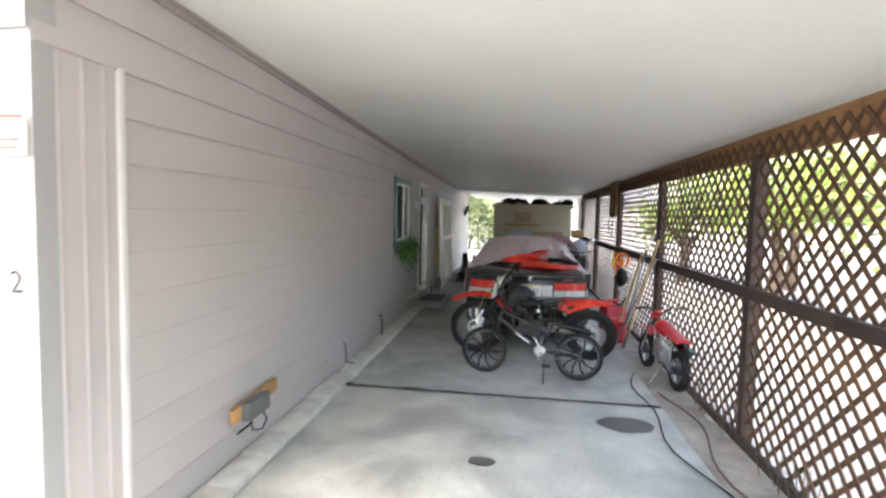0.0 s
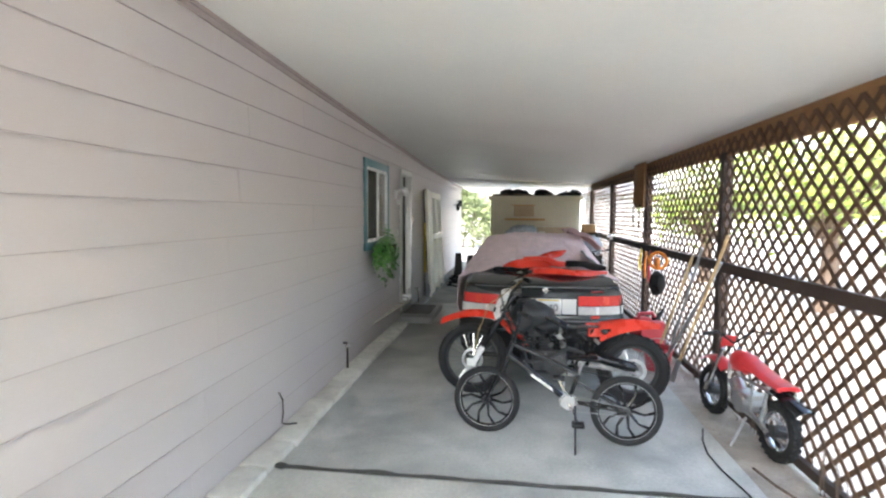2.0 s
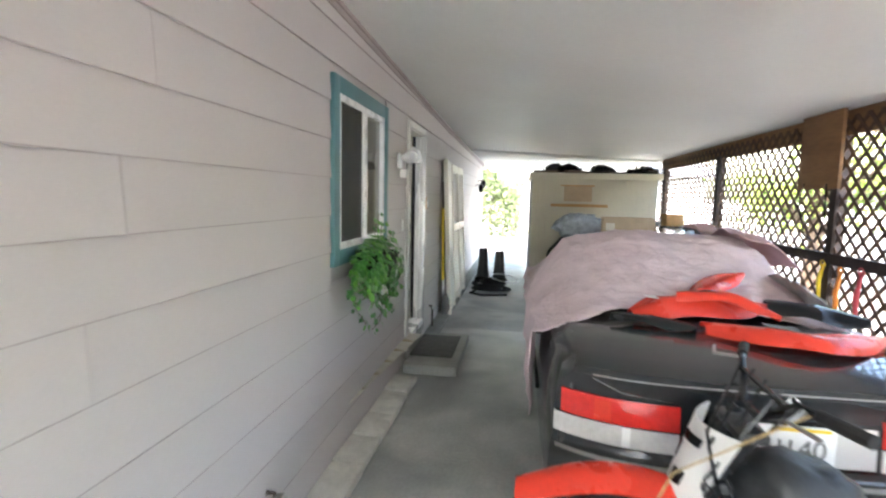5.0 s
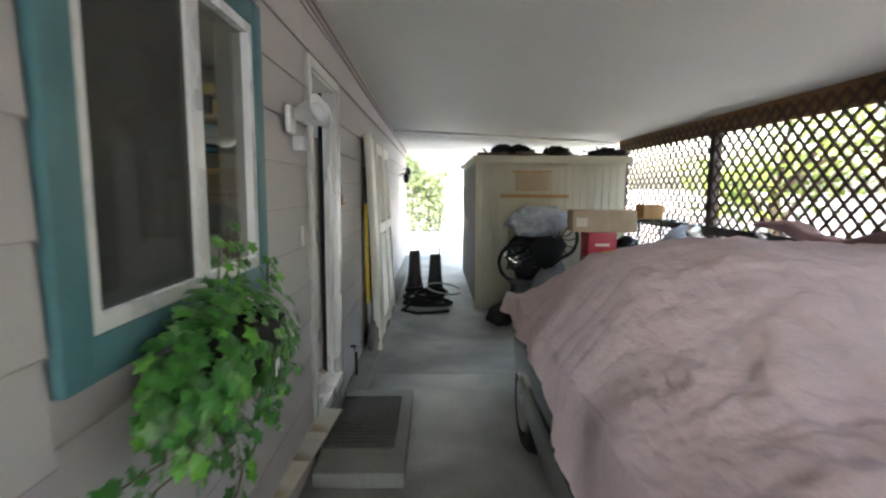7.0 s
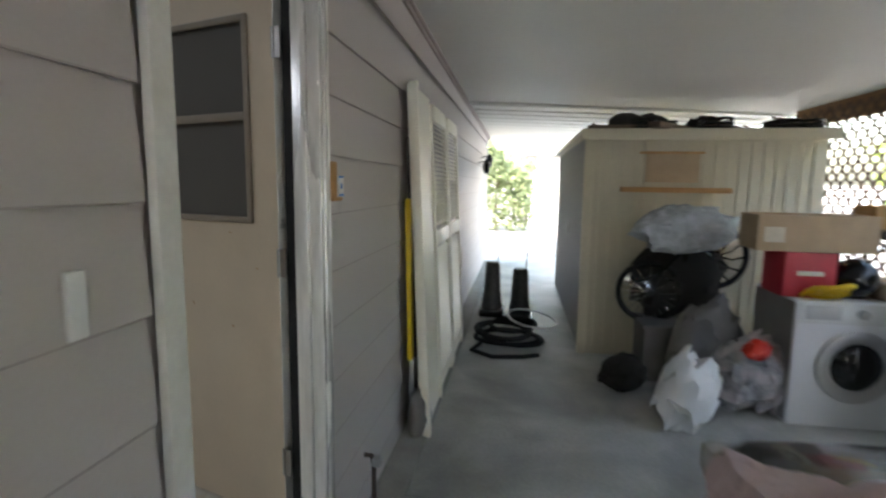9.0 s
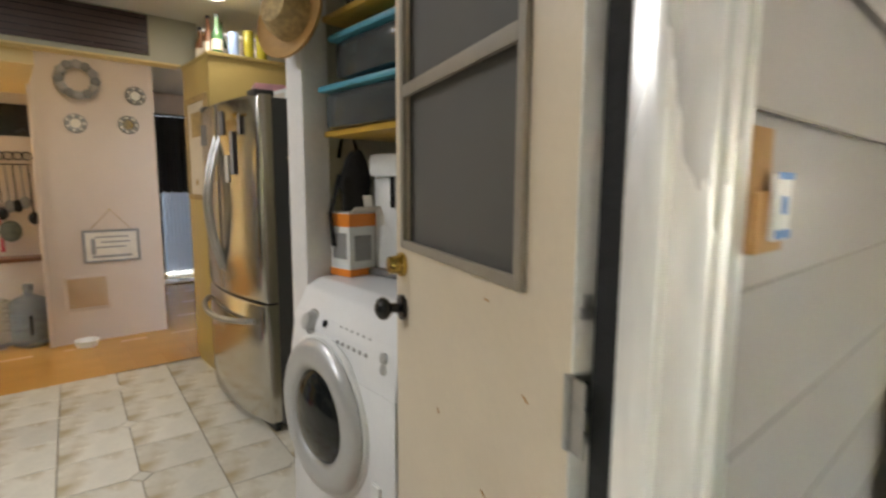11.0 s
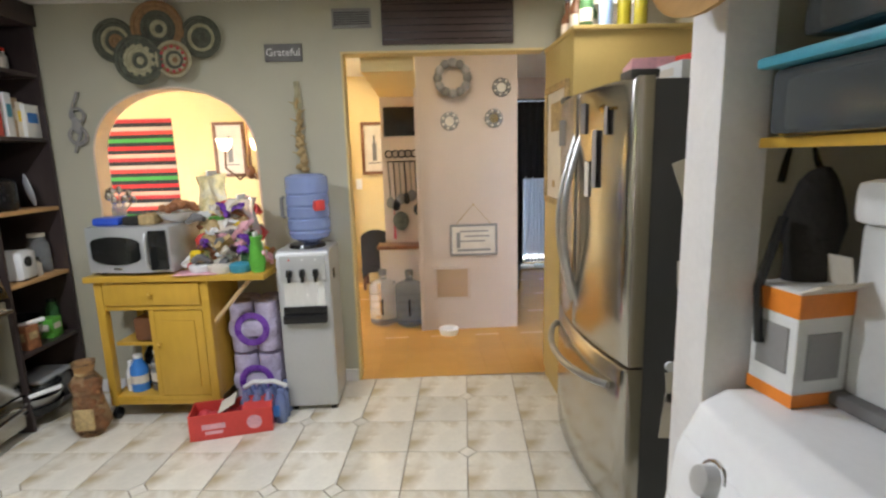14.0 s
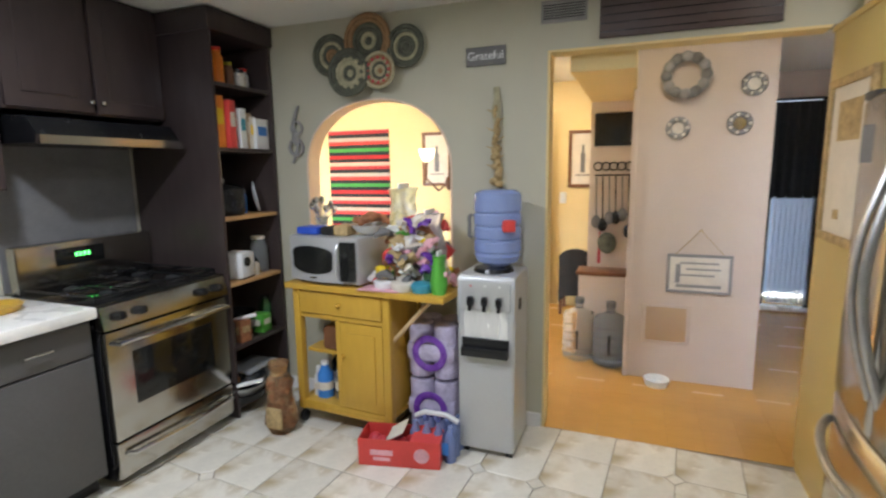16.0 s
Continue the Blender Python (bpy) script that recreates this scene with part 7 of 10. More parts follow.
    part("roof", made(prism, [(-0.4, 2.8), (3, 3.9), (6.4, 2.8)], lambda u, w, q: (q, u, w), 0.1, 9.4), M["purse"], f)
    for i in range(5):
        part("louvre", made(slab, 0.8, 1.6, -0.03, 0.0, 1.2 + 0.14 * i, 1.27 + 0.14 * i), M["greyboard"], f)
    bm = bmesh.new()
    for i in range(46):
        slab(bm, -22 + i * 1.0, -21.03 + i * 1.0, 43.0, 43.05, -0.04, 1.75)
    solo("yard_fence", bm, M["neighbour"], "pale board fence at the back of the yard", "fence", "structure", smooth=0)
    # street side behind the camera
    g = thing("street_house", "pale house across the street", "house", 0, -22, -0.045)
    part("wall", made(slab, -12, 12, -6, 0, 0, 3.0), M["neighbour"], g)
    part("roof", made(prism, [(-6.5, 3.0), (-3, 4.2), (0.5, 3.0)], lambda u, w, q: (q, u, w), -12.4, 12.4), M["purse"], g)
    # house number on the front wall
    num = thing("house_number", "dark house number on the white front wall", "house number", -1.93, 1.668, 1.435)
    words("2", 0.13, M["black"], num, pose(0, 0, 0, 90, 0, 0))
    st = thing("wall_notice", "white notice with a red border on the front wall", "notice", -1.99, 1.666, 2.02)
    part("sheet", made(box, (0, 0, 0), (0.26, 0.006, 0.16), 0.002), M["paper"], st)
    part("border", many((box, (0, -0.004, 0.07), (0.25, 0.003, 0.015)), (box, (0, -0.004, -0.02), (0.2, 0.003, 0.01)), (box, (0, -0.004, -0.05), (0.2, 0.003, 0.01))), M["red_label"], st)

# ---------------------------------------------------------------- kitchen things


def entry_door():
    ang = math.degrees(math.atan2(0.236, -0.714))
    d = thing("door_1", "cream-painted entry door with a screened window, standing open", "door", HX - 0.150, 10.358, KZ + 0.012, ang, kind="structure")
    W, H, T = 0.765, 2.0, 0.04
    g0, g1, z0, z1 = 0.115, 0.70, 1.135, 1.86
    leaf = part("door_leaf", many((slab, 0, W, -T, 0, 0, z0), (slab, 0, g0, -T, 0, z0, z1), (slab, g1, W, -T, 0, z0, z1), (slab, 0, W, -T, 0, z1, H)), M["doorpaint"], d, smooth=0)
    part("edge", made(slab, -0.003, 0.0, -T, 0, 0, H), M["jambwhite"], leaf)
    for y in (-0.012, ):
        part("screen", made(slab, g0, g1, y - 0.008, y - 0.004, z0, z1), M["mesh"], d, "dark grey window screen", 0)
    for b in ((g0, g0 + 0.022, z0, z1), (g1 - 0.022, g1, z0, z1), (g0 + 0.022, g1 - 0.022, z0, z0 + 0.022), (g0 + 0.022, g1 - 0.022, z1 - 0.022, z1), (g0 + 0.022, g1 - 0.022, 1.50, 1.53)):
        part("glazing_bead", made(slab, b[0], b[1], 0.0, 0.012, b[2], b[3], 0.004), M["bead"], d)
        part("glazing_bead", made(slab, b[0], b[1], -T - 0.008, -T, b[2], b[3], 0.004), M["bead"], d)
    part("deadbolt", many((cyl, (W - 0.06, 0.0, 1.09), (W - 0.06, 0.014, 1.09), 0.031, None, 24, 0.003), (cyl, (W - 0.06, 0.014, 1.09), (W - 0.06, 0.042, 1.09), 0.025, 0.021, 22, 0.003)), M["brass"], d, "brass deadbolt")
    part("door_knob", many((cyl, (W - 0.06, 0.0, 0.978), (W - 0.06, 0.012, 0.978), 0.033, None, 24, 0.003), (cyl, (W - 0.06, 0.012, 0.978), (W - 0.06, 0.045, 0.978), 0.013, None, 14), (ball, (W - 0.06, 0.056, 0.978), (0.029, 0.022, 0.029), 20)), M["black"], d, "black door knob")
    for z in (0.25, 1.0, 1.75):
        h = part("hinge", many((cyl, (-0.006, 0.006, z - 0.05), (-0.006, 0.006, z + 0.05), 0.007, None, 12), (slab, -0.006, -0.002, -0.036, 0.0, z - 0.05, z + 0.05), (slab, -0.036, -0.006, 0.003, 0.007, z - 0.05, z + 0.05)), M["steel"], d)
        part("screw", many(*[(cyl, (-0.008, -0.02, z + q), (-0.0055, -0.02, z + q), 0.004, None, 8) for q in (-0.035, 0, 0.035)]), M["black"], h)
    random.seed(3)
    for i in range(4):
        part("chip", made(box, (random.uniform(0.1, 0.7), 0.0012, random.uniform(0.3, 1.1)), (0.016, 0.002, 0.003), 0, Euler((0, random.uniform(-1, 1), 0)).to_matrix()), M["oldwood"], d)
    part("strike_mark", many((box, (-0.005, -0.02, 1.13), (0.003, 0.022, 0.016)), (box, (-0.005, -0.02, 1.14), (0.003, 0.012, 0.03))), M["steel"], d)


def washer():
    w = thing("washing_machine", "white front-loading washing machine with grey porthole door", "washing machine", -3.09, 10.60, KZ)
    W, D, H = 0.345, 0.72, 0.945
    part("cabinet", many((slab, -W, W, 0.03, D, 0.02, H - 0.10, 0.012),), M["white"], w)

    prof = [(0.0, H - 0.26), (0.02, H - 0.13), (0.07, H - 0.03), (0.13, H), (D, H), (D, H - 0.26)]
    bm = bmesh.new()
    prism(bm, prof, lambda u, v, q: (q, u, v), -W, W)
    bmesh.ops.bevel(bm, geom=bm.edges[:], offset=0.012, segments=3, affect="EDGES", profile=0.6)
    part("top", bm, M["white"], w, smooth=50)
    part("lower_front", made(slab, -W, W, 0.0, 0.035, 0.02, H - 0.25, 0.012), M["white"], w)
    d = part("door", many((ring, (-0.07, -0.018, 0.515), (0, 1, 0), 0.212, 0.055, 44, 12, 0.6),), M["silver"], w, "grey plastic porthole ring")
    part("porthole_glass", made(ball, (-0.07, 0.0, 0.515), (0.175, 0.075, 0.175), 26), M["carglass"], d, "dark glass porthole")
    part("door_frame", made(ring, (-0.07, 0.0, 0.515), (0, 1, 0), 0.262, 0.02, 44, 8, 0.7), M["whiteplastic"], d)
    n = Vector((0, -0.96, 0.28))
    k = part("dial", many((cyl, Vector((-0.20, 0.028, 0.81)), Vector((-0.20, 0.028, 0.81)) + n * 0.035, 0.036, 0.030, 26, 0.004)), M["silver"], w, "silver dial")
    part("dial_rim", made(ring, Vector((-0.20, 0.03, 0.81)) + n * 0.004, n, 0.042, 0.005, 28, 6), M["chrome"], k)
    part("display", made(cyl, Vector((-0.10, 0.025, 0.825)), Vector((-0.10, 0.025, 0.825)) + n * 0.006, 0.013, None, 16), M["ovenglass"], w)
    for i in range(12):
        part("key", made(cyl, Vector((0.0 + 0.035 * (i % 6), 0.034 - 0.016 * (i // 6), 0.83 - 0.045 * (i // 6))), Vector((0.0 + 0.035 * (i % 6), 0.034 - 0.016 * (i // 6), 0.83 - 0.045 * (i // 6))) + n * 0.006, 0.007, None, 10), M["purse"], w)
    for z in (0.80, 0.765):
        part("button", made(cyl, Vector((0.27, 0.024, z)), Vector((0.27, 0.024, z)) + n * 0.014, 0.016, None, 16), M["silver"], w)
    part("filter_cover", made(box, (0.25, -0.004, 0.33), (0.05, 0.012, 0.15), 0.006), M["whiteplastic"], w)
    for x in (-0.3, 0.3):
        for y in (0.08, 0.65):
            part("foot", made(cyl, (x, y, 0), (x, y, 0.025), 0.025, None, 12), M["rubber"], w)
    # things on top
    b = thing("boxed_lamp", "open orange and white carton on the washing machine", "box", -3.395, 10.86, KZ + 0.946, 8)
    part("carton", many((box, (0, 0, 0.125), (0.12, 0.13, 0.25), 0.004),), M["whiteplastic"], b)
    for q, k in ((0.22, 0.05), (0.015, 0.028)):
        part("band", made(box, (0, 0, q), (0.123, 0.133, k)), M["orange"], b)
    part("printed_picture", many((box, (0, -0.0665, 0.12), (0.08, 0.004, 0.10)), (box, (0.0615, 0, 0.11), (0.004, 0.08, 0.10))), M["purse"], b)
    part("flap", many((box, (0.0, 0.06, 0.28), (0.11, 0.004, 0.07), 0, Euler((0.2, 0, 0)).to_matrix()), (box, (0.075, 0, 0.26), (0.05, 0.12, 0.004), 0, Euler((0, -0.5, 0)).to_matrix())), M["paper"], b)
    a = thing("white_appliance", "tall white countertop appliance on the washing machine", "appliance", -3.27, 11.06, KZ + 0.946, 8)
    part("housing", many((box, (0, 0, 0.2), (0.2, 0.24, 0.40), 0.03), (box, (0, -0.05, 0.43), (0.19, 0.2, 0.09), 0.025)), M["whiteplastic"], a)
    part("slot", made(box, (0.02, -0.125, 0.33), (0.02, 0.01, 0.12), 0.004), M["black"], a)
    part("base", made(box, (0, -0.02, 0.015), (0.22, 0.27, 0.03), 0.01), M["greyboard"], a)
    d = thing("detergent_bottle", "red detergent bottle with a white cap on the floor", "bottle", -2.92, 10.44, KZ)
    part("bottle", made(box, (0, 0, 0.11), (0.15, 0.09, 0.22), 0.03), M["red"], d)
    part("cap", made(cyl, (-0.03, 0, 0.22), (-0.03, 0, 0.27), 0.026, 0.022, 16, 0.003), M["whiteplastic"], d)


def nook():
    """Shelves above the washer with boxes."""
    for z, lab in ((1.755, "wooden shelf above the washing machine"), (2.18, "upper wooden shelf above the washing machine")):
        s = thing("wall_shelf", lab, "shelf", -2.85, 11.44, z, kind="")
        part("board", made(slab, -0.62, 0.70, -0.66, 0, 0.0, 0.022, 0.004), M["wood"], s)
        for x in (-0.5, 0.4):
            part("bracket", made(prism, [(0, 0), (-0.36, 0), (-0.30, -0.03), (-0.05, -0.26), (0, -0.26)], lambda u, v, q: (q, u, v), x - 0.012, x + 0.012), M["wood"], s)
    for x, y, z, sx, lid in ((-3.14, 10.95, 1.778, 0.56, "skyblue"), (-3.10, 10.96, 1.955, 0.54, "skyblue"), (-2.5, 11.05, 1.778, 0.5, "black")):
        t = thing("storage_tub", "clear plastic tub with a teal lid on the shelf", "storage box", x, y, z, random.uniform(-4, 4), group="storage tubs")
        # dark tub and dark contents carry the shade of the nook
        part("tub", made(box, (0, 0, 0.065), (sx * 0.94, 0.38, 0.13), 0.02), M["tub_shade"], t)
        part("contents", made(box, (0, 0, 0.06), (sx * 0.86, 0.33, 0.10), 0.02), M["darkcloth"], t)
        part("lid", many((box, (0, 0, 0.142), (sx, 0.42, 0.022), 0.008), (box, (0, 0, 0.158), (sx * 0.85, 0.33, 0.012), 0.005)), M[lid], t, "teal lid")
    for x, w, m, lab, h in ((-3.15, 0.4, "darkcloth", "dark folded bag on the upper shelf", 0.16), (-2.75, 0.34, "yellow", "yellow box on the upper shelf", 0.12), (-2.4, 0.3, "black", "black case on the upper shelf", 0.2), (-3.02, 0.24, "yellow", "bright yellow case on the upper shelf", 0.09)):
        t = thing("shelf_box", lab, "box", x, 11.0, 2.202 + (0.16 if h == 0.09 else 0), 5)
        part("body", made(box, (0, 0, h / 2), (w, 0.36, h), 0.02), M[m], t)
    b = thing("hanging_bag", "dark bag hanging on the wall under the shelf", "bag", -3.44, 10.90, 1.36)
    bm = bmesh.new()
    ball(bm, (0, 0, 0.17), (0.04, 0.065, 0.18), 18)
    for v in bm.verts:
        v.co += Vector((0.012, 0.02, 0.02)) * noise.noise(v.co * 13)
    part("bag", bm, M["darkcloth"], b)
    part("strap", made(tube, [(-0.04, -0.05, 0.32), (-0.06, -0.02, 0.42), (-0.06, 0.02, 0.42), (-0.04, 0.05, 0.32)], 0.008, 6), M["black"], b)
    part("cord", made(tube, [(0.02, -0.08, 0.25), (0.03, -0.13, 0.1), (0.03, -0.12, -0.02), (0.02, -0.04, -0.03)], 0.01, 6), M["black"], b)
    h = thing("straw_hat", "wide tan hat hung on the partition edge", "hat", -3.45, 10.662, 2.17)
    part("peg", made(cyl, (-0.05, -0.05, 0.06), (-0.05, 0.035, 0.06), 0.008, None, 10), M["steel"], h)
    part("brim", made(lathe, [(0.0, 0.0), (0.09, 0.0), (0.155, 0.014), (0.16, 0.03), (0.15, 0.02), (0.09, 0.008)], (0, 0, 0), 30, Euler((radians(78), 0, radians(18))).to_matrix()), M["tan"], h)
    part("crown", made(lathe, [(0.092, 0.0), (0.085, 0.06), (0.06, 0.10), (0.0, 0.095)], (0, 0, 0), 26, Euler((radians(78), 0, radians(18))).to_matrix()), M["straw"], h)


def fridge():
    f = thing("refrigerator", "stainless steel french-door refrigerator with papers on its side", "refrigerator", -4.565, 10.84, KZ)
    W, D, H = 0.455, 0.60, 1.735
    part("cabinet", made(slab, -W, W, 0.0, D, 0.04, H - 0.01, 0.008), M["fridge_side"], f, "dark grey textured sides")

    def door(x0, x1, z0, z1):
        """A gently bowed door."""
        def fr(u, v):
            x = x0 + (x1 - x0) * u
            edge = min(1, min(u, 1 - u) * (x1 - x0) / 0.02, min(v, 1 - v) * (z1 - z0) / 0.02)
            return Vector((x, -0.055 - 0.055 * (1 - (x / W) ** 2) - 0.018 * math.sqrt(max(0, edge)), z0 + (z1 - z0) * v))
        bm = bmesh.new()
        us = [0, 0.01, 0.03] + [i / 14 for i in range(1, 14)] + [0.97, 0.99, 1]
        vs_ = [0, 0.006, 0.02, 0.3, 0.5, 0.7, 0.98, 0.994, 1]
        g = [[bm.verts.new(fr(u, v)) for v in vs_] for u in us]
        b = [[bm.verts.new(Vector((x0 + (x1 - x0) * u, 0.0, z0 + (z1 - z0) * v))) for v in (0, 1)] for u in us]
        for i in range(len(us) - 1):
            for j in range(len(vs_) - 1):
                bm.faces.new((g[i][j], g[i + 1][j], g[i + 1][j + 1], g[i][j + 1]))
            bm.faces.new((g[i][0], b[i][0], b[i + 1][0], g[i + 1][0]))
            bm.faces.new((g[i][-1], g[i + 1][-1], b[i + 1][1], b[i][1]))
        for i in (0, -1):
            bm.faces.new([g[i][j] for j in range(len(vs_))] + [b[i][1], b[i][0]])
        return bm
    for x0, x1, s in ((-W, -0.003, -1), (0.003, W, 1)):
        d = part("door", door(x0, x1, 0.70, H), M["stainless"], f, smooth=50)
        pts = [(s * 0.035 + s * 0.0, -0.115 - 0.075 * math.sin(math.pi * i / 14), 0.82 + 0.74 * i / 14) for i in range(15)]
        part("handle", made(tube, pts, 0.014, 10), M["steel"], d, "bowed steel handle")
    d = part("freezer_drawer", door(-W, W, 0.06, 0.69), M["stainless"], f, smooth=50)
    pts = [(-0.38 + 0.76 * i / 14, -0.10 - 0.10 * math.sin(math.pi * i / 14) ** 0.7, 0.60 - 0.02 * math.sin(math.pi * i / 14)) for i in range(15)]
    part("handle", made(tube, pts, 0.015, 10), M["steel"], d, "bowed steel handle")
    part("toe_grille", made(slab, -W + 0.02, W - 0.02, -0.03, 0.0, 0.0, 0.05, 0.004), M["black"], f)
    for x in (W - 0.06, -W + 0.06):
        part("hinge_cap", made(box, (x, -0.03, H + 0.008), (0.1, 0.1, 0.03), 0.008), M["fridge_side"], f)
    for x in (-0.36, 0.36):
        part("foot", made(cyl, (x, 0.05, 0), (x, 0.05, 0.045), 0.02), M["black"], f)
    # papers and photos
    for y, z, w, h, r in ((0.20, 1.36, 0.19, 0.24, 0.35), (0.17, 1.05, 0.12, 0.10, 0.05), (0.14, 0.62, 0.10, 0.12, 0.1), (0.12, 0.50, 0.08, 0.18, -0.1)):
        part("paper_sheet", made(box, (W + 0.0025, y, z), (0.003, w, h), 0, Euler((r, 0, 0)).to_matrix()), M["paper"], f, "white paper held by a magnet", 0)
    for y, z in ((0.2, 1.44), (0.1, 0.70)):
        part("magnet", made(cyl, (W, y, z), (W + 0.012, y, z), 0.019, None, 14), M["whiteplastic"], f)
    for x, z, w, h, m in ((0.20, 1.46, 0.09, 0.22, "purse"), (0.09, 1.62, 0.07, 0.12, "greyboard"), (0.14, 1.38, 0.06, 0.14, "paper"), (-0.25, 1.58, 0.1, 0.12, "greyboard"), (0.29, 1.60, 0.07, 0.10, "purse")):
        yy = -0.055 - 0.055 * (1 - (x / W) ** 2) - 0.0205
        part("photo", made(box, (x, yy, z), (w, 0.003, h), 0, Euler((0, 0, -0.24 * x / W)).to_matrix()), M[m], f, "small photo on the door", 0)
    part("bottle_opener", many((cyl, (0.26, -0.10, 1.64), (0.36, -0.09, 1.64), 0.008), (cyl, (0.26, -0.115, 1.655), (0.26, -0.085, 1.62), 0.014)), M["brass"], f)
    for x, y, sx, sy, sz, m, lab in ((-4.55, 11.0, 0.26, 0.16, 0.11, "pink", "pink packet on the refrigerator"), (-4.38, 11.08, 0.26, 0.2, 0.07, "whiteplastic", "white carton on the refrigerator"), (-4.46, 11.22, 0.28, 0.18, 0.13, "red_label", "red carton on the refrigerator"), (-4.36, 11.26, 0.2, 0.14, 0.10, "blue_label", "blue carton on the refrigerator")):
        z = KZ + H + 0.001
        t = thing("carton", lab, "box", x, y, z, random.uniform(-20, 20), group="cartons on the refrigerator")
        part("box", made(box, (0, 0, sz / 2), (sx, sy, sz), 0.004), M[m], t)
        part("print", made(box, (0, -sy / 2 - 0.001, sz / 2), (sx * 0.6, 0.002, sz * 0.4)), M["paper"], t)
    random.seed(17)
    for i, (x, y, h, m) in enumerate(((-5.52, 10.93, 0.24, "bottle_green"), (-5.40, 10.90, 0.20, "frame_brown"), (-5.16, 10.93, 0.24, "bottle_green"), (-5.15, 11.03, 0.16, "bluecan"), (-5.16, 11.13, 0.19, "gold"), (-5.14, 11.21, 0.17, "gold"), (-5.45, 11.05, 0.28, "bottle_green"), (-5.3, 10.92, 0.26, "frame_brown"))):
        t = thing("bottle", ("dark green bottle", "brown bottle", "green bottle with a pale label", "pale blue canister", "olive yellow bottle", "olive yellow bottle", "dark green bottle", "brown bottle")[i] + " standing on the pantry cabinet", "bottle", x, y, 2.385, group="bottles on the pantry")
        if i in (3, 4, 5):
            part("can", made(lathe, [(0.0, 0), (0.033, 0.0), (0.035, 0.01), (0.035, h - 0.01), (0.032, h), (0.0, h)], (0, 0, 0), 20), M[m], t)
        else:
            part("glass", made(lathe, [(0.0, 0), (0.034, 0.0), (0.036, 0.01), (0.036, h * 0.55), (0.014, h * 0.75), (0.013, h), (0.0, h)], (0, 0, 0), 20), M[m], t)
            part("label", made(lathe, [(0.0365, h * 0.15), (0.0365, h * 0.42)], (0, 0, 0), 20), M["paper"], t)
            part("cap", made(cyl, (0, 0, h), (0, 0, h + 0.018), 0.0145, None, 12), M["black"], t)
    p = thing("framed_print", "framed pale print on the pantry side", "picture", -5.32, 10.832, 1.80)
    part("frame", many((box, (0, -0.012, 0.32), (0.46, 0.022, 0.035), 0.004), (box, (0, -0.012, -0.32), (0.46, 0.022, 0.035), 0.004), (box, (-0.215, -0.012, 0), (0.035, 0.022, 0.605), 0.004), (box, (0.215, -0.012, 0), (0.035, 0.022, 0.605), 0.004)), M["straw"], p)
    part("print", made(box, (0, -0.006, 0), (0.40, 0.006, 0.61)), M["paper"], p)
    part("motif", made(box, (0, -0.010, 0.16), (0.24, 0.002, 0.16)), M["straw"], p)
    part("motif", made(box, (-0.05, -0.010, -0.22), (0.06, 0.002, 0.04)), M["straw"], p)


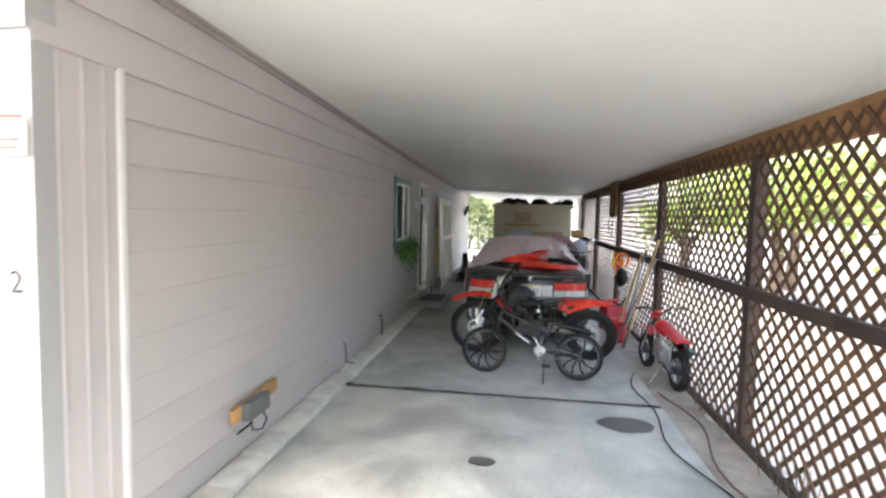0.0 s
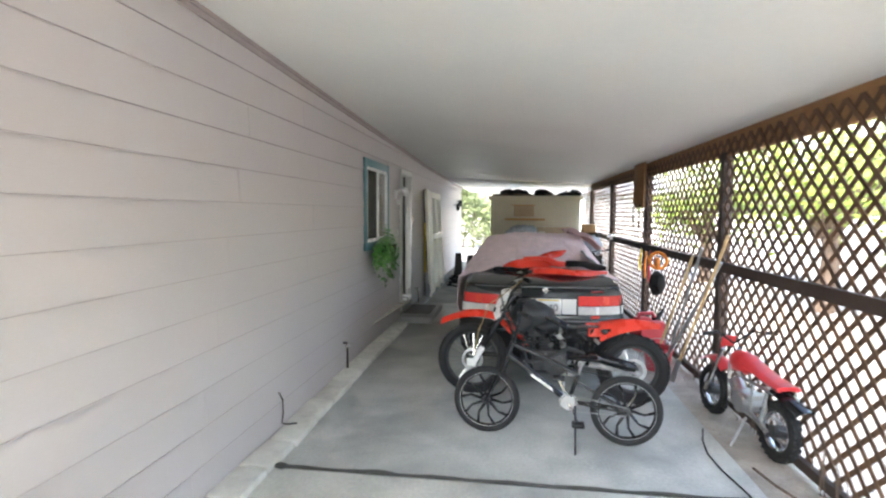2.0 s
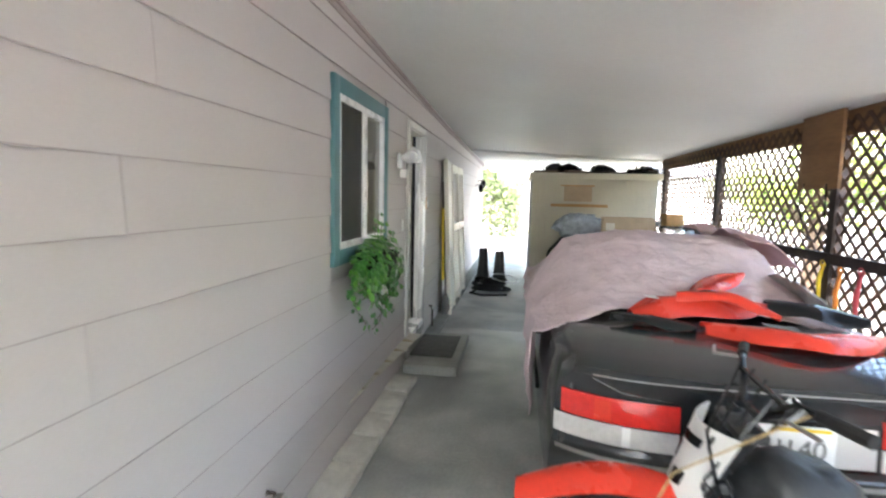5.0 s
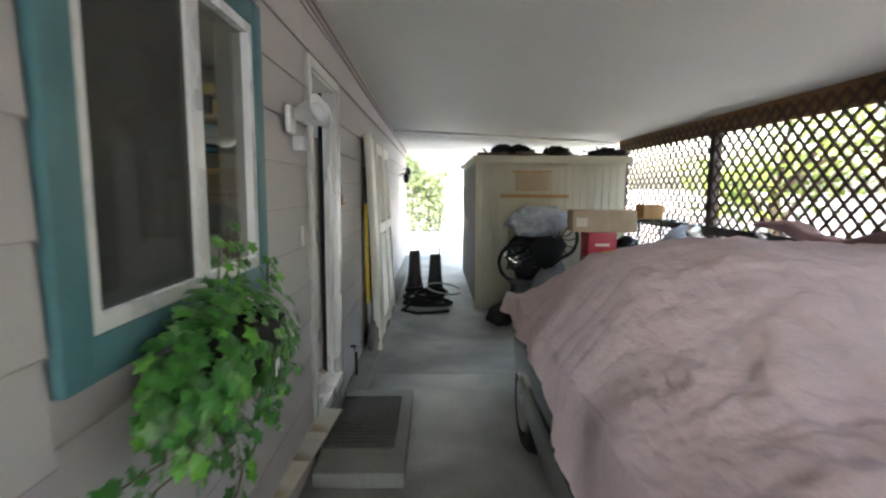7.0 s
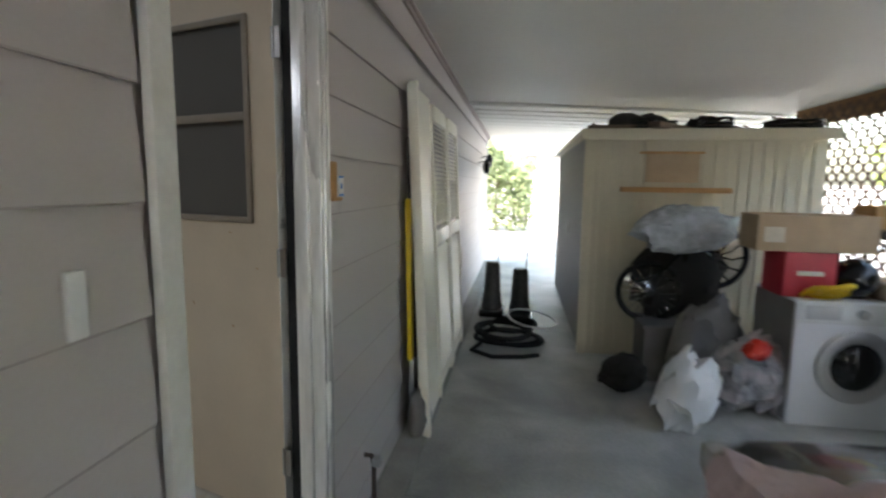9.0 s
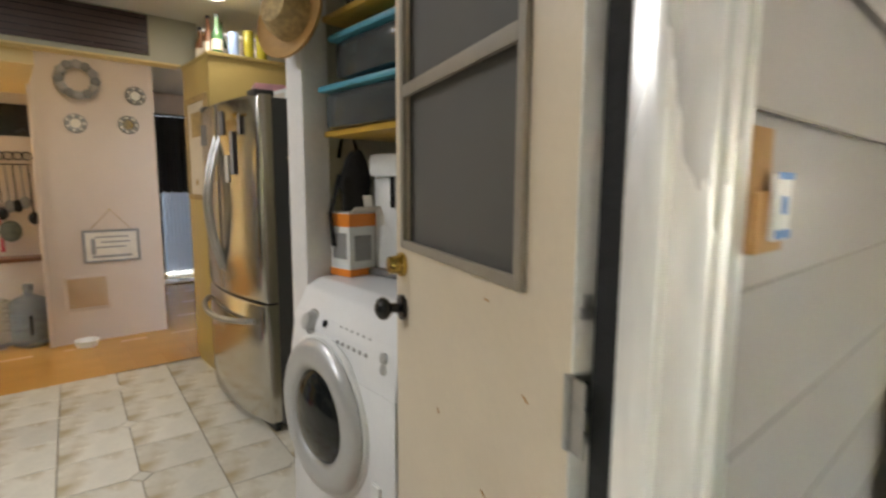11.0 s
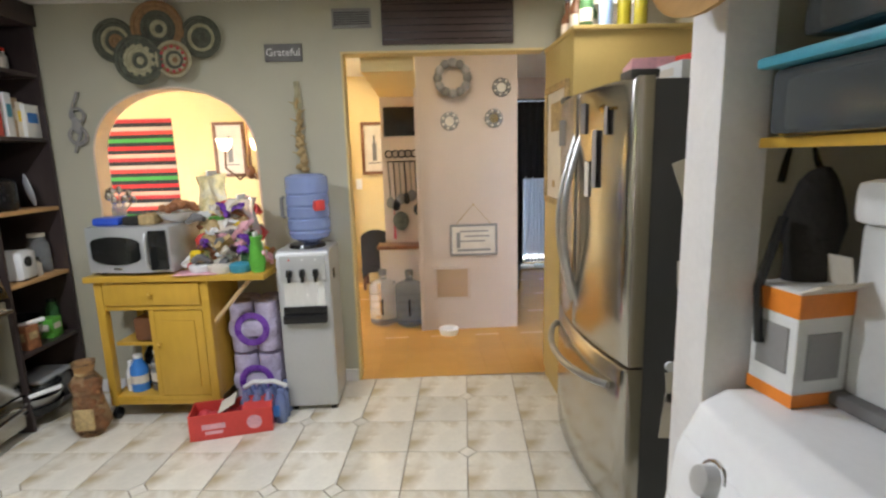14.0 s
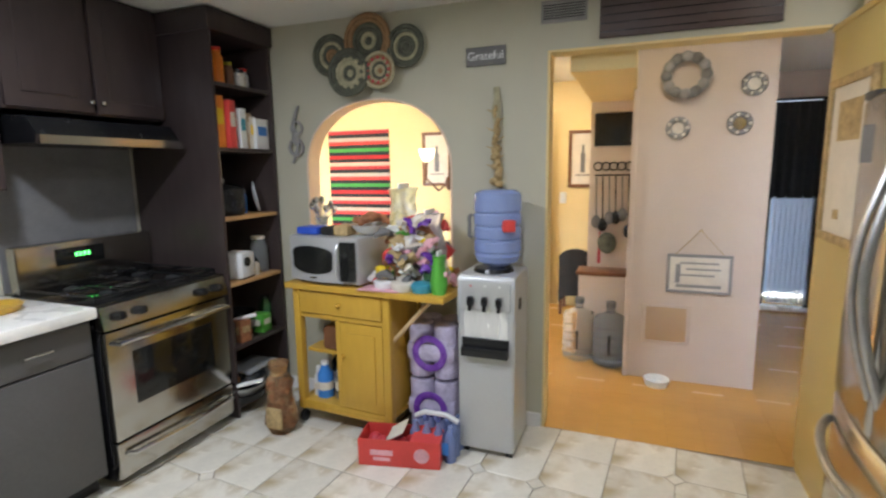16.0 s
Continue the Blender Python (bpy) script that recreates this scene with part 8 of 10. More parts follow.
def stove():
    s = thing("gas_range", "stainless gas range with black top and oven window", "stove", -4.745, 7.14, KZ)
    W, D, H = 0.38, 0.63, 0.905
    part("body", made(slab, -W, W, 0, D - 0.03, 0.04, H, 0.006), M["black"], s)
    part("cooktop", made(slab, -W, W, 0.0, D, H, H + 0.02, 0.008), M["ovenglass"], s, "black glossy cooktop")
    part("back_guard", many((slab, -W, W, 0.0, 0.07, H + 0.02, H + 0.26, 0.015),), M["stainless"], s)
    part("display", made(box, (0.06, 0.074, H + 0.18), (0.26, 0.008, 0.09), 0.003), M["ovenglass"], s)
    part("clock_digits", many(*[(box, (0.02 + 0.022 * i, 0.079, H + 0.185), (0.012, 0.002, 0.022)) for i in range(4)]), M["clocklight"], s)
    prof = [(D - 0.04, 0.80), (D + 0.02, 0.80), (D, H + 0.005), (D - 0.04, H + 0.005)]
    part("knob_panel", made(prism, prof, lambda u, v, q: (q, u, v), -W, W), M["stainless"], s)
    for x in (-0.30, -0.19, 0.19, 0.30):
        part("knob", many((cyl, (x, D + 0.008, 0.855), (x, D + 0.05, 0.862), 0.024, 0.020, 18, 0.003), (box, (x, D + 0.052, 0.862), (0.008, 0.012, 0.036), 0.002)), M["black"], s)
    d = part("oven_door", made(slab, -W + 0.005, W - 0.005, D - 0.04, D + 0.01, 0.245, 0.785, 0.01), M["stainless"], s)
    part("oven_window", made(box, (0, D + 0.0105, 0.53), (0.50, 0.006, 0.27), 0.002), M["ovenglass"], d, "dark oven window")
    part("handle", made(tube, [(-0.35, D + 0.01, 0.735), (-0.34, D + 0.055, 0.735), (0, D + 0.065, 0.735), (0.34, D + 0.055, 0.735), (0.35, D + 0.01, 0.735)], 0.013, 10), M["chrome"], d)
    w = part("drawer", made(slab, -W + 0.005, W - 0.005, D - 0.04, D + 0.008, 0.05, 0.235, 0.01), M["stainless"], s)
    part("handle", made(tube, [(-0.33, D + 0.01, 0.175), (-0.32, D + 0.045, 0.175), (0, D + 0.05, 0.165), (0.32, D + 0.045, 0.175), (0.33, D + 0.01, 0.175)], 0.012, 10), M["chrome"], w)
    for x in (-0.19, 0.19):
        for y in (0.2, 0.46):
            b = part("burner", made(lathe, [(0.05, 0), (0.05, 0.012), (0.03, 0.018), (0, 0.018)], (x, y, H + 0.02), 20), M["engine"], s)
        g = bmesh.new()
        for y in (0.08, 0.33, 0.58):
            tube(g, [(x - 0.17, y, H + 0.045), (x + 0.17, y, H + 0.045)], 0.006, 6)
        for xx in (-0.17, 0, 0.17):
            tube(g, [(x + xx, 0.08, H + 0.045), (x + xx, 0.58, H + 0.045)], 0.006, 6)
            for y in (0.08, 0.58):
                tube(g, [(x + xx, y, H + 0.018), (x + xx, y, H + 0.045)], 0.006, 6)
        part("grate", g, M["black"], s, "black cast grate")
    part("spoon_rest", made(ball, (0.12, 0.5, H + 0.056), (0.10, 0.05, 0.008), 16), M["chrome"], s)
    h = thing("range_hood", "slim stainless range hood under the cabinets", "range hood", -4.71, 7.10, 1.93)
    prof = [(0.0, 0.0), (0.46, 0.0), (0.47, 0.03), (0.40, 0.12), (0.0, 0.15)]
    part("canopy", made(prism, prof, lambda u, v, q: (q, u, v), -0.38, 0.38), M["black"], h)
    part("front_lip", made(prism, [(0.45, -0.005), (0.485, -0.005), (0.485, 0.035), (0.46, 0.035)], lambda u, v, q: (q, u, v), -0.383, 0.383), M["stainless"], h)
    c = thing("upper_cabinet", "espresso wall cabinet above the range", "cabinet", -4.71, 7.10, 2.085)
    part("case", made(slab, -0.42, 0.42, 0, 0.31, 0, 0.61, 0.003), M["cabinet"], c)
    for k in (-1, 1):
        dd = part("cabinet_door", many((slab, k * 0.21 - 0.2, k * 0.21 + 0.2, 0.312, 0.33, 0.01, 0.60, 0.004), (slab, k * 0.21 - 0.13, k * 0.21 + 0.13, 0.33, 0.336, 0.08, 0.53, 0.003)), M["cabinet"], c)
        part("cabinet_knob", made(ball, (k * 0.03, 0.35, 0.06), 0.014, 12), M["chrome"], dd)
    c = thing("upper_cabinet", "espresso wall cabinet beside the hood", "cabinet", -3.65, 7.10, 1.72)
    part("case", made(slab, -0.62, 0.62, 0, 0.31, 0, 0.975, 0.003), M["cabinet"], c)
    for k in (-1, 1):
        dd = part("cabinet_door", many((slab, k * 0.31 - 0.3, k * 0.31 + 0.3, 0.312, 0.33, 0.01, 0.96, 0.004), (slab, k * 0.31 - 0.22, k * 0.31 + 0.22, 0.33, 0.336, 0.09, 0.88, 0.003)), M["cabinet"], c)
        part("cabinet_knob", made(ball, (k * 0.03, 0.35, 0.06), 0.014, 12), M["chrome"], dd)
    solo("backsplash_panel", made(slab, -5.12, -4.36, 7.101, 7.112, 1.2, 1.93), M["greyboard"], "grey metal splash panel behind the range", "panel", "structure")
    b = thing("base_cabinet", "dark base cabinet with drawer beside the range", "cabinet", -3.62, 7.12, KZ)
    part("case", made(slab, -0.72, 0.72, 0, 0.60, 0.09, 0.87, 0.003), M["cabinet_grey"], b)
    part("toe_kick", made(slab, -0.72, 0.72, 0, 0.54, 0.0, 0.09), M["black"], b)
    for k in range(3):
        x = -0.48 + 0.48 * k
        dr = part("drawer", made(slab, x - 0.235, x + 0.235, 0.60, 0.622, 0.70, 0.855, 0.005), M["cabinet_grey"], b)
        part("pull", made(tube, [(x - 0.06, 0.622, 0.78), (x - 0.055, 0.645, 0.78), (x + 0.055, 0.645, 0.78), (x + 0.06, 0.622, 0.78)], 0.006, 8), M["chrome"], dr)
        part("cabinet_door", made(slab, x - 0.235, x + 0.235, 0.60, 0.622, 0.10, 0.69, 0.005), M["cabinet_grey"], b)
    solo("worktop", many((slab, -4.345, -2.90, 7.105, 7.79, KZ + 0.872, KZ + 0.925, 0.012),), M["counter"], "white tiled worktop beside the range", "worktop")
    t = thing("cutting_tray", "yellow wooden tray with dark jar on the worktop", "tray", -4.12, 7.42, KZ + 0.926)
    part("tray", made(lathe, [(0.0, 0), (0.11, 0.0), (0.13, 0.03), (0.12, 0.03), (0.1, 0.01), (0, 0.01)], (0, 0, 0), 24), M["wood"], t)
    part("jar", made(lathe, [(0.0, 0.012), (0.04, 0.012), (0.042, 0.12), (0.03, 0.14), (0.03, 0.17), (0.0, 0.17)], (0, 0, 0), 18), M["bottle_green"], t)


def open_shelf():
    s = thing("tall_shelf", "tall espresso open shelf crowded with kitchen things", "shelf", -5.645, 7.12, KZ)
    W, D, H = 0.51, 0.67, 2.42
    for x in (0.0, W - 0.02):
        part("side", made(slab, x, x + 0.02, 0, D, 0, H, 0.002), M["cabinet"], s)
    part("back", made(slab, 0.02, W - 0.02, 0.0, 0.012, 0, H), M["cabinet"], s)
    part("cornice", made(slab, -0.005, W + 0.02, 0, D + 0.02, H - 0.12, H, 0.006), M["cabinet"], s)
    lv = (0.08, 0.45, 0.85, 1.25, 1.66, 2.03)
    for z in lv:
        part("shelf_board", made(slab, 0.02, W - 0.02, 0.012, D - 0.005, z - 0.022, z, 0.002), M["cabinet"] if z not in (0.85, 1.25) else M["oldwood"], s)
    random.seed(5)

    def place(name, label, cat, x, y, z, fn):
        t = thing(name, label, cat, -5.645 + x, 7.12 + y, KZ + z, random.uniform(-12, 12), group="things on the tall shelf")
        fn(t)

    def pack(m, w, d, h, m2="paper"):
        def f(t):
            part("carton", made(box, (0, 0, h / 2), (w, d, h), 0.003), M[m], t)
            part("print", made(box, (0, d / 2 + 0.0005, h * 0.6), (w * 0.7, 0.002, h * 0.3)), M[m2], t)
            part("print", made(box, (w / 2 + 0.0005, 0, h * 0.55), (0.002, d * 0.6, h * 0.35)), M[m2], t)
        return f

    def jar(m, r, h, cap="black"):
        def f(t):
            part("jar", made(lathe, [(0, 0), (r, 0), (r, h * 0.8), (r * 0.7, h * 0.9), (r * 0.7, h), (0, h)], (0, 0, 0), 18), M[m], t)
            part("lid", made(cyl, (0, 0, h), (0, 0, h + 0.02), r * 0.75, None, 16), M[cap], t)
        return f
    D0 = D - 0.12
    place("food_box", "orange and yellow cereal box on the shelf", "box", 0.44, D0, 1.66, pack("orange", 0.07, 0.18, 0.30, "yellow"))
    place("food_box", "red and white food box on the shelf", "box", 0.36, D0 + 0.02, 1.66, pack("red_label", 0.06, 0.17, 0.28))
    place("food_box", "white food box on the shelf", "box", 0.27, D0 + 0.02, 1.66, pack("whiteplastic", 0.06, 0.16, 0.24, "skyblue"))
    place("food_box", "tan food box on the shelf", "box", 0.20, D0, 1.66, pack("cardboard", 0.06, 0.16, 0.22))
    place("food_box", "white and blue cereal box lying on the shelf", "box", 0.10, D0 + 0.03, 1.66, pack("whiteplastic", 0.13, 0.14, 0.19, "blue_label"))
    place("bottle", "yellow squeeze bottle on the top shelf", "bottle", 0.42, D0, 2.03, jar("yellow", 0.035, 0.18, "orange"))
    place("bottle", "orange spice bottle on the top shelf", "bottle", 0.34, D0, 2.03, jar("orange", 0.04, 0.2, "red"))
    place("jar", "pale jar on the top shelf", "jar", 0.16, D0, 2.03, jar("paper", 0.04, 0.1))
    def pot(t):
        part("pot", made(lathe, [(0, 0), (0.12, 0), (0.13, 0.02), (0.13, 0.16), (0.125, 0.16), (0.12, 0.02), (0, 0.012)], (0, 0, 0), 26), M["black"], t)
        part("pot_lid", made(lathe, [(0.132, 0.16), (0.12, 0.175), (0.04, 0.2), (0.0, 0.2)], (0, 0, 0), 26), M["black"], t)
        part("lid_knob", made(ball, (0, 0, 0.215), 0.016, 12), M["steel"], t)
    place("cooking_pot", "black cooking pot with lid", "pot", 0.33, D0 - 0.04, 1.25, pot)
    place("plate", "white plate standing on edge", "plate", 0.10, D0, 1.252, lambda t: part("plate", made(lathe, [(0, 0), (0.06, 0.0), (0.10, 0.012), (0.10, 0.016), (0.06, 0.006), (0, 0.006)], (0, 0, 0.1), 26, Euler((radians(-80), 0, radians(40))).to_matrix()), M["whiteplastic"], t))
    def kettle(t):
        part("body", many((box, (0, 0, 0.085), (0.15, 0.16, 0.17), 0.03),), M["whiteplastic"], t)
        part("lens", made(cyl, (0.03, 0.08, 0.11), (0.03, 0.09, 0.11), 0.03, None, 20), M["black"], t)
        part("feet", made(box, (0, 0, 0.008), (0.13, 0.15, 0.016), 0.004), M["black"], t)
    place("radio", "white boxy appliance with a round dial", "appliance", 0.31, D0 + 0.02, 0.85, kettle)
    place("jug", "clear measuring jug on the shelf", "jug", 0.44, D0, 0.85, jar("bottle_clear", 0.055, 0.18, "greyboard"))
    place("canister", "clear canister on the shelf", "canister", 0.09, D0, 0.85, jar("bottle_clear", 0.06, 0.22, "paper"))
    def pans(t):
        for i in range(3):
            part("pan", made(lathe, [(0, 0.05 * i), (0.13, 0.05 * i), (0.15, 0.05 * i + 0.05), (0.145, 0.05 * i + 0.05), (0.125, 0.05 * i + 0.006), (0, 0.05 * i + 0.006)], (0, 0, 0), 26), M["black"] if i != 1 else M["steel"], t)
        part("pan_handle", made(tube, [(0.1, 0.10, 0.13), (0.0, 0.22, 0.16)], 0.014, 8), M["whiteplastic"], t)
    place("pan_stack", "stack of dark frying pans on the shelf", "pan", 0.27, D0 - 0.10, 0.45, pans)
    place("storage_box", "clear lidded food container on the shelf", "container", 0.22, D0 - 0.02, 0.08, lambda t: (part("tub", made(box, (0, 0, 0.07), (0.26, 0.2, 0.14), 0.02), M["bottle_clear"], t), part("lid", made(box, (0, 0, 0.148), (0.28, 0.22, 0.018), 0.006), M["silver"], t)))
    place("tin", "dark tin on the shelf", "tin", 0.42, D0, 0.45, jar("engine", 0.05, 0.16, "brass"))
    place("bottle", "dark bottle on the shelf", "bottle", 0.06, D0, 0.45, jar("bottle_green", 0.035, 0.2))
    place("jar", "dark jar at the back of the shelf", "jar", 0.42, D0, 0.08, jar("brownfood", 0.05, 0.16, "steel"))
    place("packet", "cream packet beside the cereal boxes", "packet", 0.155, D0 + 0.01, 1.66, pack("paper", 0.05, 0.15, 0.2, "yellow"))
    place("packet", "yellow packet among the food boxes", "packet", 0.405, D0 - 0.02, 1.66, pack("yellow", 0.05, 0.16, 0.26, "red_label"))
    place("jar", "brown spice jar on the top shelf", "jar", 0.25, D0, 2.03, jar("frame_brown", 0.035, 0.13, "gold"))
    place("jar", "small pale jar on the top shelf", "jar", 0.09, D0 - 0.03, 2.03, jar("whiteplastic", 0.035, 0.12, "red"))
    place("tin", "dark blue tin beside the pot", "tin", 0.18, D0 - 0.05, 1.25, jar("blue_label", 0.045, 0.15, "steel"))
    place("mug", "pale mug beside the white appliance", "mug", 0.20, D0 + 0.04, 0.85, jar("paper", 0.04, 0.09, "darkcloth"))
    place("packet", "green packet on the lower shelf", "packet", 0.15, D0 + 0.02, 0.45, pack("green", 0.09, 0.12, 0.12, "paper"))
    place("packet", "brown packet on the lower shelf", "packet", 0.36, D0 + 0.05, 0.45, pack("brownfood", 0.08, 0.1, 0.14, "straw"))
    place("lid", "steel pan lid on the bottom shelf", "lid", 0.38, D0 + 0.04, 0.08, pans)
    b = thing("snack_bag", "tall clear bag of brown snacks on the floor", "bag", -5.12, 8.13, KZ)
    bm = bmesh.new()
    lathe(bm, [(0.0, 0), (0.07, 0.0), (0.10, 0.06), (0.085, 0.15), (0.07, 0.24), (0.085, 0.30), (0.045, 0.36), (0.06, 0.42), (0.0, 0.43)], (0, 0, 0), 20)
    for v in bm.verts:
        v.co += Vector((0.025, 0.025, 0.01)) * noise.noise(v.co * 11)
        v.co.z = max(0, v.co.z)
    part("sack", bm, M["bottle_brown"], b, "clear crinkled bag", 60)
    random.seed(14)
    bm = bmesh.new()
    for i in range(70):
        z = random.uniform(0.02, 0.29)
        a, q = random.uniform(0, 6.28), 0.06 * math.sqrt(random.random())
        ball(bm, (q * math.cos(a), q * math.sin(a), z), [random.uniform(0.012, 0.026) for _ in range(3)], 7)
    tagged(part("snacks", bm, M["brownfood"], b, "brown snacks inside"), kind="stuff")
    part("tie", made(cyl, (0, 0, 0.36), (0.005, 0, 0.375), 0.048, 0.046, 14), M["straw"], b)
    part("label", made(box, (0.10, 0.03, 0.12), (0.02, 0.10, 0.12), 0.006), M["straw"], b)


def cart():
    c = thing("kitchen_cart", "yellow wooden kitchen cart with drawer and cupboard", "kitchen cart", -5.24, 8.17, KZ, -4)
    # local x: depth (front at 0, back negative); y: width
    Dp, Wd, H = 0.385, 0.655, 0.875
    part("worktop", made(slab, -Dp - 0.01, 0.025, -0.04, 0.99, H - 0.035, H, 0.006), M["wood"], c, "worktop with raised drop leaf")
    for y in (0.0, Wd - 0.045):
        for x in (-Dp + 0.045, 0.0):
            part("post", made(slab, x - 0.045, x, y, y + 0.045, 0.09, H - 0.035, 0.003), M["wood"], c)
            part("caster", many((cyl, (x - 0.022, y + 0.01, 0.035), (x - 0.022, y + 0.035, 0.035), 0.035, None, 16), (cyl, (x - 0.022, y + 0.022, 0.06), (x - 0.022, y + 0.022, 0.095), 0.012)), M["black"], c)
    part("bottom_shelf", made(slab, -Dp + 0.002, -0.002, 0.002, Wd - 0.002, 0.125, 0.15, 0.003), M["wood"], c)
    part("bottom_rail", made(slab, -0.03, -0.004, 0.045, Wd - 0.045, 0.095, 0.124, 0.003), M["wood"], c)
    dr = part("drawer", made(slab, -0.03, 0.004, 0.05, Wd - 0.05, H - 0.175, H - 0.045, 0.005), M["wood"], c)
    part("drawer_knob", made(ball, (0.018, Wd * 0.5, H - 0.11), 0.014, 12), M["wood"], dr)
    part("mid_rail", made(slab, -Dp + 0.01, -0.006, 0.045, Wd - 0.045, H - 0.205, H - 0.18, 0.003), M["wood"], c)
    part("divider", made(slab, -0.035, -0.003, 0.295, 0.325, 0.15, H - 0.206, 0.003), M["wood"], c)
    d = part("cupboard_door", many((slab, -0.022, 0.0, 0.327, Wd - 0.047, 0.155, H - 0.21, 0.003),), M["wood"], c)
    part("door_panel", made(slab, 0.0, 0.008, 0.375, Wd - 0.095, 0.21, H - 0.265, 0.006), M["wood"], d)
    part("door_knob", made(ball, (0.015, 0.345, 0.47), 0.013, 12), M["wood"], d)
    part("side_panel", made(slab, -Dp + 0.046, -0.046, Wd - 0.02, Wd - 0.008, 0.15, H - 0.036), M["wood"], c)
    part("back_panel", made(slab, -Dp + 0.004, -Dp + 0.012, 0.046, Wd - 0.046, 0.15, H - 0.036), M["wood"], c)
    part("leaf_brace", made(tube, [(-0.05, Wd - 0.01, H - 0.30), (-0.05, Wd + 0.22, H - 0.05)], 0.012, 8), M["woodpole"], c)
    # things inside
    def at(x, y, z):
        q = Matrix.Rotation(radians(-4), 3, "Z") @ Vector((x, y, 0))
        return -5.24 + q.x, 8.17 + q.y, KZ + z
    for x, y, z, r, h, m, lab in ((-0.10, 0.13, 0.15, 0.05, 0.2, "blue_label", "blue and white jug in the cart"), (-0.12, 0.24, 0.15, 0.045, 0.22, "bottle_clear", "clear bottle in the cart"), (-0.22, 0.16, 0.15, 0.06, 0.26, "black", "dark canister in the cart"), (-0.1, 0.08, 0.15, 0.03, 0.16, "whiteplastic", "small white bottle in the cart"), (-0.25, 0.25, 0.15, 0.05, 0.3, "engine", "dark pot in the cart")):
        t = thing("bottle", lab, "bottle", *at(x, y, z), group="bottles in the cart")
        part("body", made(lathe, [(0, 0), (r, 0), (r, h * 0.7), (r * 0.5, h * 0.9), (r * 0.5, h), (0, h)], (0, 0, 0), 16), M[m], t)
        part("cap", made(cyl, (0, 0, h), (0, 0, h + 0.02), r * 0.5, None, 12), M["whiteplastic"], t)
        part("label", made(lathe, [(r + 0.001, h * 0.25), (r + 0.001, h * 0.5)], (0, 0, 0), 16), M["paper"], t)
    t = thing("tin", "dark brown tin hanging in the cart", "tin", *at(-0.14, 0.22, 0.47))
    part("body", made(box, (0, 0, 0.07), (0.18, 0.12, 0.14), 0.02), M["frame_brown"], t)
    sh = part("inner_shelf", made(slab, -Dp + 0.05, -0.05, 0.05, 0.29, 0.445, 0.465), M["wood"], c)
    # microwave
    m = thing("microwave", "silver countertop microwave on the cart", "microwave", *at(-0.02, -0.02, H), -6)
    part("case", made(slab, -0.35, 0.0, 0.0, 0.49, 0.012, 0.275, 0.012), M["silver"], m)
    bowed = lambda u, v: Vector((0.002 + 0.03 * math.sin(math.pi * u) , 0.005 + 0.48 * u, 0.02 + 0.25 * v))
    part("front", made(sheet, bowed, 14, 4, 0.01), M["silver"], m)
    part("window", made(sheet, lambda u, v: Vector((0.0075 + 0.0305 * math.sin(math.pi * (0.06 + 0.62 * u)), 0.035 + 0.30 * u, 0.145 + (v - 0.5) * 0.16 * (0.55 + 0.45 * math.sin(math.pi * u) ** 0.5))), 20, 4, 0.004), M["ovenglass"], m, "dark bowed window")
    part("control_panel", made(box, (0.022, 0.435, 0.145), (0.02, 0.09, 0.22), 0.004, Euler((0, 0, 0.18)).to_matrix()), M["ovenglass"], m)
    part("handle", made(tube, [(0.03, 0.375, 0.05), (0.05, 0.375, 0.08), (0.05, 0.375, 0.21), (0.03, 0.375, 0.24)], 0.008, 8), M["silver"], m)
    part("badge", made(box, (0.034, 0.2, 0.045), (0.006, 0.05, 0.012), 0.002), M["chrome"], m)
    for x in (-0.3, -0.05):
        for y in (0.05, 0.44):
            part("foot", made(cyl, (x, y, 0), (x, y, 0.013), 0.015), M["black"], m)
    # on the microwave
    zt = H + 0.276
    k = thing("utensil_jar", "glass jar full of silver spoons and forks", "cutlery", *at(-0.24, 0.05, zt))
    part("jar", made(lathe, [(0.035, 0), (0.04, 0.09), (0.037, 0.09), (0.033, 0.004)], (0, 0, 0), 18), M["bottle_clear"], k)
    random.seed(12)
    for i in range(11):
        a = random.uniform(0, 6.28)
        tip = Vector((math.cos(a) * random.uniform(0.03, 0.09), math.sin(a) * random.uniform(0.03, 0.10), random.uniform(0.13, 0.2)))
        sp = part("spoon", many((tube, [(0, 0, 0.02), tip], 0.0035, 6), (ball, tip, (0.010, 0.018, 0.024), 10)), M["chrome"], k)
    for y0, w, h, m, lab in ((0.02, 0.15, 0.045, "blue", "blue packet"), (0.17, 0.10, 0.05, "darkcloth", "dark packet"), (0.25, 0.09, 0.06, "straw", "tan packet")):
        t = thing("packet", lab + " lying on the microwave", "packet", *at(-0.12, y0 + 0.06, zt), random.uniform(-10, 10), group="packets on the microwave")
        part("wrap", made(box, (0, 0, h / 2), (0.13, w, h), 0.015), M[m], t)
    bo = thing("fruit_bowl", "pale bowl heaped with brown snacks", "bowl", *at(-0.20, 0.44, zt))
    part("bowl", made(lathe, [(0.04, 0), (0.09, 0.02), (0.125, 0.06), (0.12, 0.06), (0.085, 0.026), (0, 0.012)], (0, 0, 0), 26), M["whiteplastic"], bo)
    bm = bmesh.new()
    for i in range(28):
        a, r = random.uniform(0, 6.28), random.uniform(0, 0.10)
        ball(bm, (r * math.cos(a), r * math.sin(a), 0.065 + 0.04 * (1 - r / 0.11) + random.uniform(0, 0.012)), [random.uniform(0.016, 0.03) for _ in range(3)], 8)
    tagged(part("snacks", bm, M["brownfood"], bo), kind="stuff")
